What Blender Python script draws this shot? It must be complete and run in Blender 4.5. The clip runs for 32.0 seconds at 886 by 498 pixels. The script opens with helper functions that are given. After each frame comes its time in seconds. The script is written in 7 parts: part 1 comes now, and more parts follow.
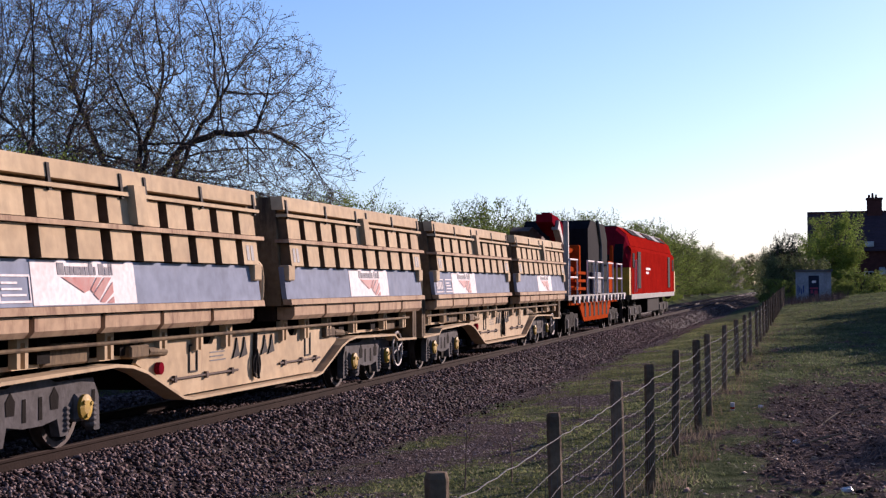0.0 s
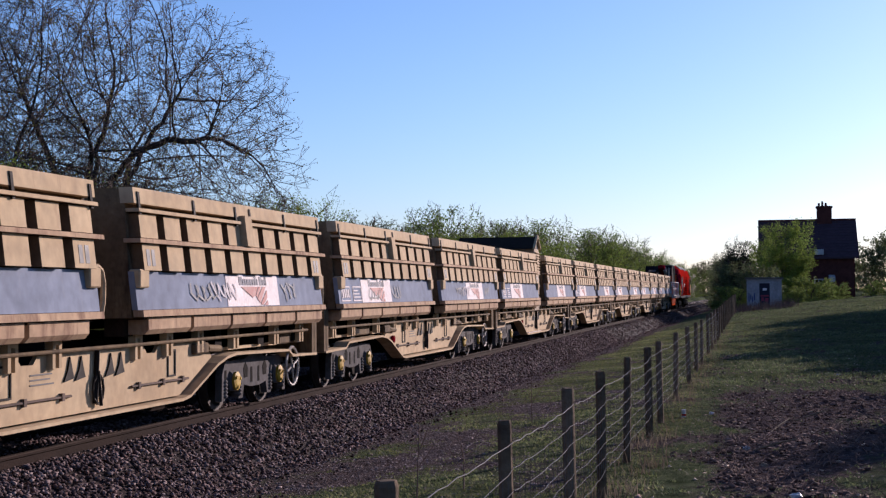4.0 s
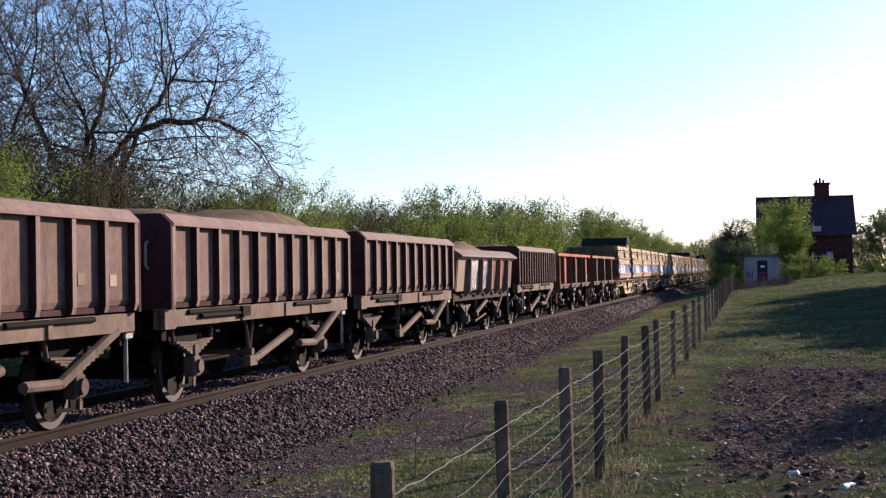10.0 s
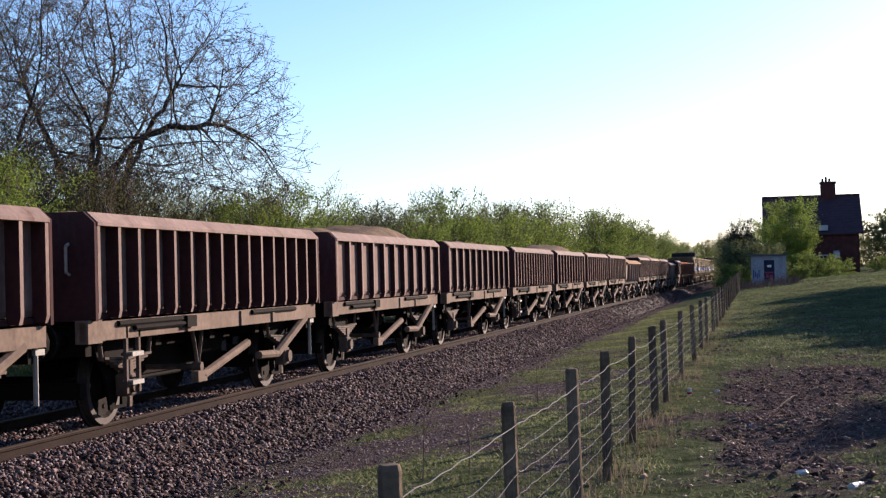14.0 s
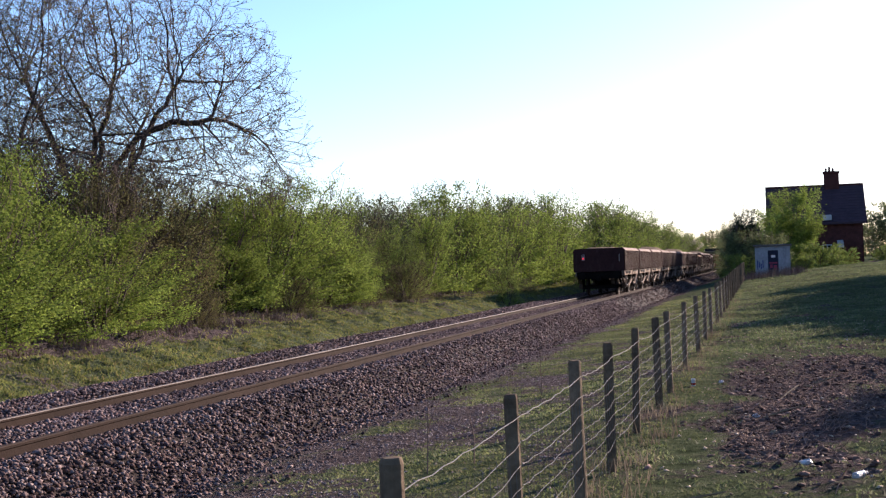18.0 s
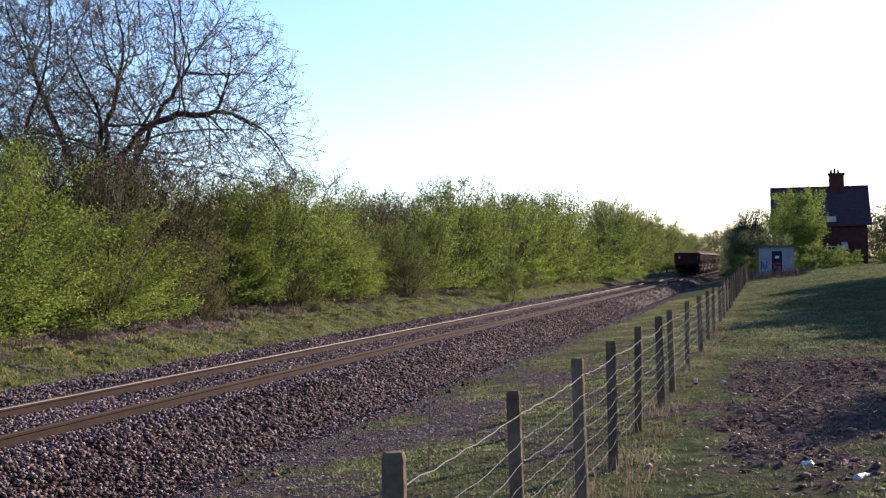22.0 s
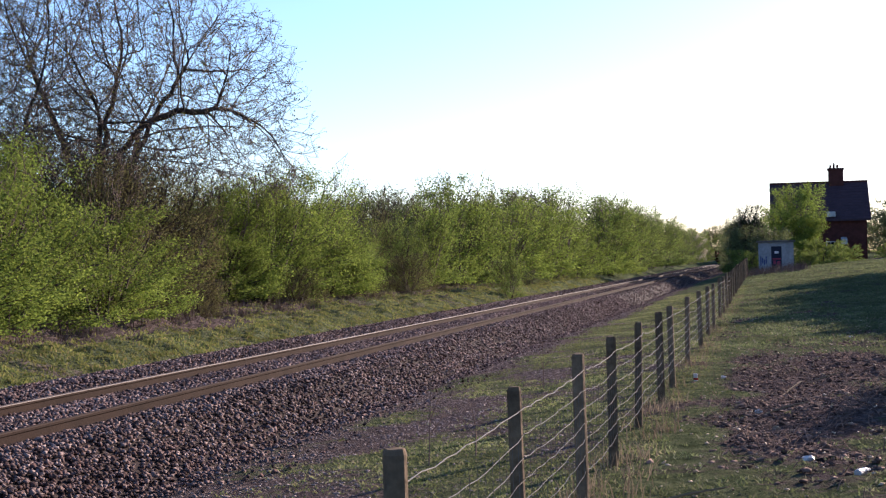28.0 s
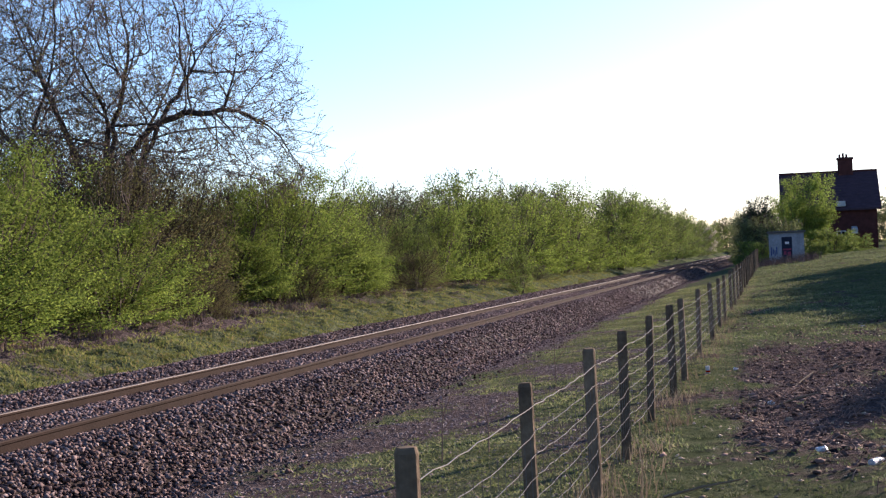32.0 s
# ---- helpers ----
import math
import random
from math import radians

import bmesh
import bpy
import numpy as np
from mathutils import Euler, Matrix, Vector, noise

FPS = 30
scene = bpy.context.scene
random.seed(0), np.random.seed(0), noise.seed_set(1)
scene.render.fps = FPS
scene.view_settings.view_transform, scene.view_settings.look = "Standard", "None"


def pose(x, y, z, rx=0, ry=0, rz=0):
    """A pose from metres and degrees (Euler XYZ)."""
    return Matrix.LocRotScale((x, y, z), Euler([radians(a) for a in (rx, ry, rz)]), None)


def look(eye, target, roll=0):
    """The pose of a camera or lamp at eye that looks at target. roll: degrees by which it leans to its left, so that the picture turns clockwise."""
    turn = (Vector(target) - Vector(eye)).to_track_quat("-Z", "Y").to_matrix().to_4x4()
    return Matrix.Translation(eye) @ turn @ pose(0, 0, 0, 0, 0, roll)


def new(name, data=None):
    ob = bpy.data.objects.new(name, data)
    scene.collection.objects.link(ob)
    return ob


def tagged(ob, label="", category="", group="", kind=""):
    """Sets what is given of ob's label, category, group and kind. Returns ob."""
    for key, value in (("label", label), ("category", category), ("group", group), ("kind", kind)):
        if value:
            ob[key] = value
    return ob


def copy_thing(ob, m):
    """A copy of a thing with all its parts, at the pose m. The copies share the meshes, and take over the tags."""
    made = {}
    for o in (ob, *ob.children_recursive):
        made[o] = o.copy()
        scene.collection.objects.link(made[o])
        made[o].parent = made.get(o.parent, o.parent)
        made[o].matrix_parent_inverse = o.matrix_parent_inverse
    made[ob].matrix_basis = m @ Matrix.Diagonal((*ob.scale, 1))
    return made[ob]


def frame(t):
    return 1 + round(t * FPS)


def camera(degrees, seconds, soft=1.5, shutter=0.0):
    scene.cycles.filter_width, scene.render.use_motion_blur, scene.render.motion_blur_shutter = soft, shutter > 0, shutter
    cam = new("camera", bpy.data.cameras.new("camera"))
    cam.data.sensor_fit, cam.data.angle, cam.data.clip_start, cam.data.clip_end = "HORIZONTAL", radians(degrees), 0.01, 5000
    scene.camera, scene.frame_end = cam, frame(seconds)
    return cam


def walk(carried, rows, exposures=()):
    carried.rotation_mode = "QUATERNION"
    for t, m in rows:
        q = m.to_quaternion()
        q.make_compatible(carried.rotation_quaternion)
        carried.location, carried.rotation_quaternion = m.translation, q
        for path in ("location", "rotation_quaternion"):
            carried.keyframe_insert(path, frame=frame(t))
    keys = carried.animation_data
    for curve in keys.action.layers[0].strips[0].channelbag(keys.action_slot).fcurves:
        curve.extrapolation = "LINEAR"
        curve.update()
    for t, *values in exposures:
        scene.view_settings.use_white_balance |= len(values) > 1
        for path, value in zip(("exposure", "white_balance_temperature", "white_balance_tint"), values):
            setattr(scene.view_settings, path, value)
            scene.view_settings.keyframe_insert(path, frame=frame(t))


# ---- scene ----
from mathutils import kdtree

cam = camera(34.0, 32.0, soft=1.3)
# seconds, eye, yaw to the left of the line, pitch, lean; a hand-held camera beside the line
PATH = [
    (0.0, -0.041, -0.035, 1.604, 14.05, 1.48, -0.51),
    (0.5, -0.038, -0.020, 1.612, 12.93, 1.21, -0.33),
    (1.0, -0.036, -0.023, 1.603, 12.19, 1.30, -0.33),
    (1.5, -0.042, -0.022, 1.608, 12.33, 1.14, -0.15),
    (2.0, -0.033, -0.025, 1.603, 12.22, 1.32, -0.46),
    (2.5, -0.026, -0.029, 1.606, 12.14, 1.55, -0.62),
    (3.0, -0.028, -0.020, 1.606, 12.17, 1.73, -0.52),
    (3.5, -0.029, -0.026, 1.603, 12.22, 1.83, -0.49),
    (5.5, -0.019, -0.033, 1.610, 12.11, 1.43, -0.80),
    (6.0, -0.020, -0.031, 1.606, 12.19, 1.53, -0.93),
    (6.5, -0.026, -0.024, 1.604, 12.45, 1.62, -0.75),
    (7.0, -0.029, -0.030, 1.607, 12.39, 1.71, -0.43),
    (7.5, -0.026, -0.021, 1.605, 12.46, 1.50, -0.63),
    (8.0, -0.025, -0.020, 1.607, 12.54, 1.32, -0.62),
    (8.5, -0.023, -0.018, 1.605, 12.83, 1.19, -0.88),
    (9.0, -0.017, -0.026, 1.607, 12.42, 1.07, -0.92),
    (9.5, -0.018, -0.014, 1.603, 11.77, 0.93, -1.05),
    (10.0, -0.018, -0.010, 1.609, 12.14, 0.95, -0.93),
    (10.5, -0.019, -0.025, 1.613, 12.02, 0.90, -0.91),
    (11.0, -0.015, -0.020, 1.609, 12.37, 0.97, -1.22),
    (11.5, -0.010, -0.016, 1.611, 11.81, 0.96, -1.25),
    (12.0, -0.009, -0.018, 1.607, 11.76, 1.08, -1.60),
    (12.5, -0.014, -0.013, 1.612, 12.21, 1.12, -1.39),
    (13.0, -0.009, -0.012, 1.607, 12.23, 1.22, -1.57),
    (13.5, -0.011, -0.002, 1.603, 12.32, 1.15, -1.57),
    (14.0, -0.013, -0.009, 1.608, 12.39, 1.06, -1.47),
    (14.5, -0.014, -0.007, 1.611, 12.49, 0.91, -1.33),
    (16.5, -0.002, -0.011, 1.611, 12.32, 0.95, -1.73),
    (17.0, -0.005, -0.001, 1.603, 12.20, 0.93, -1.83),
    (17.5, -0.003, -0.009, 1.611, 12.26, 0.75, -1.64),
    (18.0, 0.003, -0.007, 1.605, 12.55, 0.80, -2.00),
    (18.5, 0.003, -0.009, 1.608, 12.53, 0.70, -1.79),
    (19.0, 0.000, -0.000, 1.603, 12.38, 0.68, -1.50),
    (19.5, -0.003, 0.006, 1.603, 12.38, 0.71, -1.40),
    (20.0, -0.007, 0.003, 1.606, 12.37, 0.66, -1.12),
    (20.5, -0.009, 0.004, 1.605, 12.50, 0.57, -1.06),
    (21.0, -0.011, -0.004, 1.609, 12.55, 0.45, -0.95),
    (21.5, -0.011, 0.009, 1.604, 12.64, 0.55, -0.95),
    (22.0, -0.005, -0.006, 1.603, 12.70, 0.64, -1.13),
    (22.5, -0.008, -0.003, 1.607, 12.91, 0.67, -0.97),
    (23.0, -0.012, 0.005, 1.609, 13.01, 0.68, -0.90),
    (23.5, -0.014, -0.002, 1.604, 13.00, 0.73, -0.83),
    (24.0, -0.016, 0.001, 1.601, 12.76, 0.73, -0.85),
    (24.5, -0.019, -0.002, 1.604, 12.66, 0.75, -1.23),
    (25.0, -0.024, -0.001, 1.609, 12.94, 0.71, -1.13),
    (25.5, -0.023, -0.001, 1.608, 12.93, 0.71, -1.25),
    (27.5, -0.012, 0.005, 1.607, 12.76, 0.62, -1.27),
    (28.0, -0.011, 0.003, 1.603, 12.68, 0.49, -1.31),
    (28.5, -0.017, 0.012, 1.602, 12.86, 0.47, -1.27),
    (29.0, -0.016, -0.005, 1.607, 12.86, 0.46, -1.23),
    (29.5, -0.014, 0.010, 1.602, 12.77, 0.51, -1.92),
    (30.0, -0.007, 0.011, 1.603, 12.68, 0.52, -2.06),
    (30.5, -0.001, 0.004, 1.604, 12.75, 0.48, -2.31),
    (31.0, -0.001, 0.004, 1.608, 12.82, 0.42, -2.32),
    (31.5, -0.006, 0.011, 1.604, 12.89, 0.42, -2.44),
    (32.0, -0.004, 0.008, 1.607, 13.08, 0.37, -2.35),
]


def eye_pose(x, y, z, yaw, pitch, lean):
    yw, p = radians(yaw), radians(pitch)
    way = Vector((-math.sin(yw) * math.cos(p), math.cos(yw) * math.cos(p), math.sin(p)))
    return look((x, y, z), Vector((x, y, z)) + way * 20, lean)


EXPOSURES = [(0.0, 1.05, 5250, 29), (1.5, 0.95, 5200, 29), (3.0, 0.80, 5060, 27), (6.0, 0.80, 5020, 25), (8.0, 1.0, 5180, 23), (9.5, 1.32, 5300, 21), (13.0, 1.46, 5400, 21), (17.0, 1.69, 5450, 22), (32.0, 1.77, 5450, 22)]
walk(cam, [(t, eye_pose(*rest)) for t, *rest in PATH], EXPOSURES)

# ---- light: low evening sun ahead and to the right of the line ----
SUN_AZ, SUN_EL = 28.0, 15.0
world = bpy.data.worlds.new("sky")
scene.world = world
world.use_nodes = True
wn = world.node_tree
sky = wn.nodes.new("ShaderNodeTexSky")
sky.sky_type, sky.sun_disc = "NISHITA", False
sky.sun_elevation, sky.sun_rotation = radians(SUN_EL), radians(SUN_AZ)
sky.altitude, sky.air_density, sky.dust_density, sky.ozone_density = 50, 1.0, 0.42, 2.6
wn.nodes["Background"].inputs["Strength"].default_value = 0.065
wn.links.new(sky.outputs[0], wn.nodes["Background"].inputs["Color"])
sun_lamp = bpy.data.lights.new("sun", "SUN")
sun_lamp.energy, sun_lamp.angle, sun_lamp.color = 5.0, radians(0.53), (1.0, 0.76, 0.50)
sun_way = Vector((math.sin(radians(SUN_AZ)) * math.cos(radians(SUN_EL)), math.cos(radians(SUN_AZ)) * math.cos(radians(SUN_EL)), math.sin(radians(SUN_EL))))
sun_ob = new("sun", sun_lamp)
sun_ob.matrix_world = look(sun_way * 200, (0, 0, 0))

# ---- materials ----
def material(name, base, other=None, rough=0.75, metal=0.0, grain=14.0, blotch=1.6, mix=0.5, bump=0.25, vary=0.0,
             stain=None, stain_at=0.6, spec=0.12):
    """A painted or natural surface: base colour with blotches of another, a fine grain, stains, relief, and a shift from object to object."""
    m = bpy.data.materials.new(name)
    m.use_nodes = True
    nt = m.node_tree
    N, L = nt.nodes, nt.links
    bs = N["Principled BSDF"]
    other = other or tuple(c * 0.6 for c in base)
    base, other = tuple(c * 0.56 for c in base), tuple(c * 0.50 for c in other)
    stain = tuple(c * 0.5 for c in stain) if stain else None
    co = N.new("ShaderNodeTexCoord")
    n1, n2 = N.new("ShaderNodeTexNoise"), N.new("ShaderNodeTexNoise")
    n1.inputs["Scale"].default_value, n1.inputs["Detail"].default_value, n1.inputs["Roughness"].default_value = blotch, 6, 0.65
    n2.inputs["Scale"].default_value, n2.inputs["Detail"].default_value = grain, 4
    info = N.new("ShaderNodeObjectInfo")
    shift = N.new("ShaderNodeVectorMath")
    shift.operation = "ADD"
    sc = N.new("ShaderNodeVectorMath")
    sc.operation = "SCALE"
    sc.inputs[0].default_value = (37, 91, 53)
    L.new(info.outputs["Random"], sc.inputs["Scale"])
    L.new(co.outputs["Object"], shift.inputs[0])
    L.new(sc.outputs[0], shift.inputs[1])
    for n in (n1, n2):
        L.new(shift.outputs[0], n.inputs["Vector"])
    r1 = N.new("ShaderNodeValToRGB")
    r1.color_ramp.elements[0].position, r1.color_ramp.elements[1].position = 0.5 - mix * 0.35, 0.5 + mix * 0.35
    r1.color_ramp.elements[0].color, r1.color_ramp.elements[1].color = (*base, 1), (*other, 1)
    L.new(n1.outputs["Fac"], r1.inputs["Fac"])
    fine = N.new("ShaderNodeMixRGB")
    fine.blend_type = "MULTIPLY"
    fine.inputs["Fac"].default_value = 0.55
    r2 = N.new("ShaderNodeValToRGB")
    r2.color_ramp.elements[0].position, r2.color_ramp.elements[1].position = 0.3, 0.7
    r2.color_ramp.elements[0].color, r2.color_ramp.elements[1].color = (0.62, 0.6, 0.58, 1), (1.15, 1.14, 1.12, 1)
    L.new(n2.outputs["Fac"], r2.inputs["Fac"])
    L.new(r1.outputs[0], fine.inputs["Color1"])
    L.new(r2.outputs[0], fine.inputs["Color2"])
    last = fine.outputs[0]
    if stain:
        n3 = N.new("ShaderNodeTexNoise")
        n3.inputs["Scale"].default_value, n3.inputs["Detail"].default_value, n3.inputs["Roughness"].default_value = 2.4, 8, 0.7
        mp = N.new("ShaderNodeMapping")
        mp.inputs["Scale"].default_value = (1.6, 1.6, 0.35)
        L.new(shift.outputs[0], mp.inputs["Vector"])
        L.new(mp.outputs[0], n3.inputs["Vector"])
        r3 = N.new("ShaderNodeValToRGB")
        r3.color_ramp.elements[0].position, r3.color_ramp.elements[1].position = stain_at - 0.08, stain_at + 0.12
        L.new(n3.outputs["Fac"], r3.inputs["Fac"])
        mx = N.new("ShaderNodeMixRGB")
        L.new(r3.outputs[0], mx.inputs["Fac"])
        L.new(last, mx.inputs["Color1"])
        mx.inputs["Color2"].default_value = (*stain, 1)
        last = mx.outputs[0]
    if vary:
        hs = N.new("ShaderNodeHueSaturation")
        mr = N.new("ShaderNodeMapRange")
        mr.inputs["To Min"].default_value, mr.inputs["To Max"].default_value = 1 - vary, 1 + vary
        L.new(info.outputs["Random"], mr.inputs["Value"])
        L.new(mr.outputs[0], hs.inputs["Value"])
        L.new(last, hs.inputs["Color"])
        last = hs.outputs[0]
    L.new(last, bs.inputs["Base Color"])
    rr = N.new("ShaderNodeMapRange")
    rr.inputs["To Min"].default_value, rr.inputs["To Max"].default_value = max(rough - 0.15, 0.05), min(rough + 0.15, 1)
    L.new(n2.outputs["Fac"], rr.inputs["Value"])
    L.new(rr.outputs[0], bs.inputs["Roughness"])
    bs.inputs["Metallic"].default_value = metal
    bs.inputs["Specular IOR Level"].default_value = spec
    if bump:
        bp = N.new("ShaderNodeBump")
        bp.inputs["Strength"].default_value, bp.inputs["Distance"].default_value = bump, 0.02
        L.new(n2.outputs["Fac"], bp.inputs["Height"])
        L.new(bp.outputs[0], bs.inputs["Normal"])
    return m


def island_material(name, colours, rough=0.8, spread=0.3, through_light=0.0):
    """Many small pieces in one mesh, each piece with a tone of its own."""
    m = bpy.data.materials.new(name)
    m.use_nodes = True
    N, L = m.node_tree.nodes, m.node_tree.links
    bs = N["Principled BSDF"]
    geo = N.new("ShaderNodeNewGeometry")
    ramp = N.new("ShaderNodeValToRGB")
    ramp.color_ramp.interpolation = "LINEAR"
    while len(ramp.color_ramp.elements) < len(colours):
        ramp.color_ramp.elements.new(0.5)
    for i, c in enumerate(colours):
        ramp.color_ramp.elements[i].position = i / (len(colours) - 1)
        ramp.color_ramp.elements[i].color = (c[0] * 0.72, c[1] * 0.68, c[2] * 0.62, 1)
    L.new(geo.outputs["Random Per Island"], ramp.inputs["Fac"])
    co = N.new("ShaderNodeTexCoord")
    nz = N.new("ShaderNodeTexNoise")
    nz.inputs["Scale"].default_value, nz.inputs["Detail"].default_value = 0.5, 3
    L.new(co.outputs["Object"], nz.inputs["Vector"])
    mr = N.new("ShaderNodeMapRange")
    mr.inputs["From Min"].default_value, mr.inputs["From Max"].default_value = 0.3, 0.7
    mr.inputs["To Min"].default_value, mr.inputs["To Max"].default_value = 1 - spread, 1 + spread
    L.new(nz.outputs["Fac"], mr.inputs["Value"])
    hs = N.new("ShaderNodeHueSaturation")
    L.new(mr.outputs[0], hs.inputs["Value"])
    L.new(ramp.outputs[0], hs.inputs["Color"])
    L.new(hs.outputs[0], bs.inputs["Base Color"])
    bs.inputs["Roughness"].default_value = rough
    bs.inputs["Specular IOR Level"].default_value = 0.04
    if through_light:
        tr = N.new("ShaderNodeBsdfTranslucent")
        mixs = N.new("ShaderNodeMixShader")
        mixs.inputs["Fac"].default_value = through_light
        L.new(hs.outputs[0], tr.inputs["Color"])
        L.new(bs.outputs[0], mixs.inputs[1])
        L.new(tr.outputs[0], mixs.inputs[2])
        L.new(mixs.outputs[0], N["Material Output"].inputs["Surface"])
    return m


def ground_material():
    m = bpy.data.materials.new("rough_grass_and_soil")
    m.use_nodes = True
    N, L = m.node_tree.nodes, m.node_tree.links
    bs = N["Principled BSDF"]
    co = N.new("ShaderNodeTexCoord")

    def nz(scale, detail=5, rough=0.6):
        n = N.new("ShaderNodeTexNoise")
        n.inputs["Scale"].default_value, n.inputs["Detail"].default_value, n.inputs["Roughness"].default_value = scale, detail, rough
        L.new(co.outputs["Object"], n.inputs["Vector"])
        return n.outputs["Fac"]

    def ramp(fac, *stops):
        r = N.new("ShaderNodeValToRGB")
        while len(r.color_ramp.elements) < len(stops):
            r.color_ramp.elements.new(0.5)
        for e, (p, c) in zip(r.color_ramp.elements, stops):
            e.position, e.color = p, (*c, 1)
        L.new(fac, r.inputs["Fac"])
        return r.outputs[0]

    grass = ramp(nz(3.2, 8, 0.7), (0.3, (0.034, 0.045, 0.023)), (0.5, (0.084, 0.099, 0.052)), (0.7, (0.150, 0.160, 0.092)))
    soil = ramp(nz(9, 8, 0.7), (0.3, (0.033, 0.026, 0.027)), (0.55, (0.108, 0.086, 0.083)), (0.75, (0.25, 0.208, 0.192)))
    att = N.new("ShaderNodeAttribute")
    att.attribute_name = "soil"
    add = N.new("ShaderNodeMath")
    add.operation = "MULTIPLY_ADD"
    L.new(nz(5.0, 8, 0.75), add.inputs[0])
    add.inputs[1].default_value = 1.3
    L.new(att.outputs["Fac"], add.inputs[2])
    half = N.new("ShaderNodeMath")
    half.operation = "SUBTRACT"
    L.new(add.outputs[0], half.inputs[0])
    half.inputs[1].default_value = 0.65
    mask = ramp(half.outputs[0], (0.36, (0, 0, 0)), (0.64, (1, 1, 1)))
    mx = N.new("ShaderNodeMixRGB")
    L.new(mask, mx.inputs["Fac"])
    L.new(grass, mx.inputs["Color1"])
    L.new(soil, mx.inputs["Color2"])
    L.new(mx.outputs[0], bs.inputs["Base Color"])
    bs.inputs["Roughness"].default_value = 0.95
    bs.inputs["Specular IOR Level"].default_value = 0.0
    bp = N.new("ShaderNodeBump")
    bp.inputs["Strength"].default_value, bp.inputs["Distance"].default_value = 1.0, 0.12
    L.new(nz(16, 8, 0.7), bp.inputs["Height"])
    L.new(bp.outputs[0], bs.inputs["Normal"])
    return m


M_GROUND = ground_material()
M_BALLAST = material("ballast_grit", (0.075, 0.055, 0.052), (0.035, 0.025, 0.024), 0.95, grain=30, blotch=9, mix=0.6, bump=1.0, spec=0.05)
M_STONES = island_material("ballast_stone", [(0.032, 0.023, 0.026), (0.105, 0.078, 0.086), (0.19, 0.148, 0.158), (0.31, 0.26, 0.27), (0.14, 0.092, 0.09), (0.06, 0.044, 0.047)], 0.9, 0.2)
M_GRAVEL = island_material("pale_verge_gravel", [(0.101, 0.087, 0.094), (0.224, 0.196, 0.207), (0.370, 0.330, 0.347), (0.157, 0.129, 0.132)], 0.9, 0.2)
M_RAIL_SIDE = material("rusty_rail_steel", (0.062, 0.041, 0.033), (0.042, 0.029, 0.024), 0.95, grain=40, bump=0.3, spec=0.03)
M_RAIL_HEAD = material("worn_rail_head", (0.10, 0.072, 0.058), (0.075, 0.053, 0.043), 0.92, metal=0.0, grain=60, bump=0.03, spec=0.03)
# brighter copy for the far rail: its glint is put into the colour
M_RAIL_BRIGHT = material("glinting_rail_head", (0.19, 0.155, 0.14), (0.13, 0.105, 0.095), 0.7, metal=0.35, grain=60, bump=0.02, spec=0.15)
M_POST = material("weathered_brown_timber", (0.30, 0.225, 0.15), (0.17, 0.128, 0.09), 0.95, grain=22, blotch=5, bump=0.5, vary=0.2, spec=0.03)
M_WIRE = material("galvanised_wire", (0.30, 0.28, 0.265), (0.20, 0.185, 0.175), 0.5, metal=0.5, grain=50, bump=0)
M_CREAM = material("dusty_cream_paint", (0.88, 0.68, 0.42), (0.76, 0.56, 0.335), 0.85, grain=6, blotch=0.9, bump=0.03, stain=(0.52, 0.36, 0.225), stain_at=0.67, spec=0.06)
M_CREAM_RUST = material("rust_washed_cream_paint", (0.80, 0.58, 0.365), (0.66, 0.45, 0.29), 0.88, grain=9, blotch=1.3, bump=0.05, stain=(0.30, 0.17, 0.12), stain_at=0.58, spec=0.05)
# cream darkened to brown: paints the shade between the side ribs
M_SHADE_CREAM = material("shade_brown_cream_steel", (0.30, 0.205, 0.125), (0.20, 0.135, 0.085), 0.9, grain=12, blotch=1.8, bump=0.1, stain=(0.10, 0.065, 0.045), stain_at=0.6, spec=0.05)
# dirty cream, darkened further so that hopper ends and frames look shaded
M_CREAM_DIRTY_SHADE = material("grimy_shaded_cream_paint", (0.36, 0.26, 0.145), (0.19, 0.135, 0.085), 0.85, grain=15, blotch=1.8, bump=0.2, stain=(0.08, 0.055, 0.04), stain_at=0.56, spec=0.06)
M_BLUE = material("faded_blue_panel", (0.21, 0.325, 0.60), (0.24, 0.36, 0.62), 0.92, grain=5, blotch=1.0, bump=0.05, stain=(0.34, 0.37, 0.46), stain_at=0.70, spec=0.02)
M_BLUE_GREY = material("faded_grey_blue_panel", (0.46, 0.51, 0.63), (0.41, 0.455, 0.57), 0.92, grain=5, blotch=1.0, bump=0.05, stain=(0.55, 0.54, 0.58), stain_at=0.68, spec=0.02)
M_WHITE = material("white_vinyl", (1.48, 1.36, 1.32), (1.34, 1.22, 1.18), 0.85, grain=16, blotch=2, bump=0.03, spec=0.04)
M_LOGO_RED = material("dull_red_print", (0.50, 0.12, 0.09), (0.44, 0.11, 0.09), 0.6, grain=16, bump=0)
M_INK = material("dark_blue_print", (0.035, 0.04, 0.10), (0.03, 0.03, 0.08), 0.6, grain=16, bump=0)
M_SEAM = material("dark_hinge_steel", (0.045, 0.035, 0.028), (0.03, 0.024, 0.02), 0.8, grain=20, bump=0.2)
# underframe grime; also painted where holes and gaps lie in shade
M_UNDER = material("brake_dust_and_shade_black", (0.022, 0.017, 0.014), (0.014, 0.011, 0.010), 0.95, grain=18, bump=0.3, spec=0.04)
M_BOGIE = material("grey_bogie_casting", (0.205, 0.19, 0.19), (0.115, 0.105, 0.10), 0.9, grain=14, blotch=3, bump=0.3, spec=0.05)
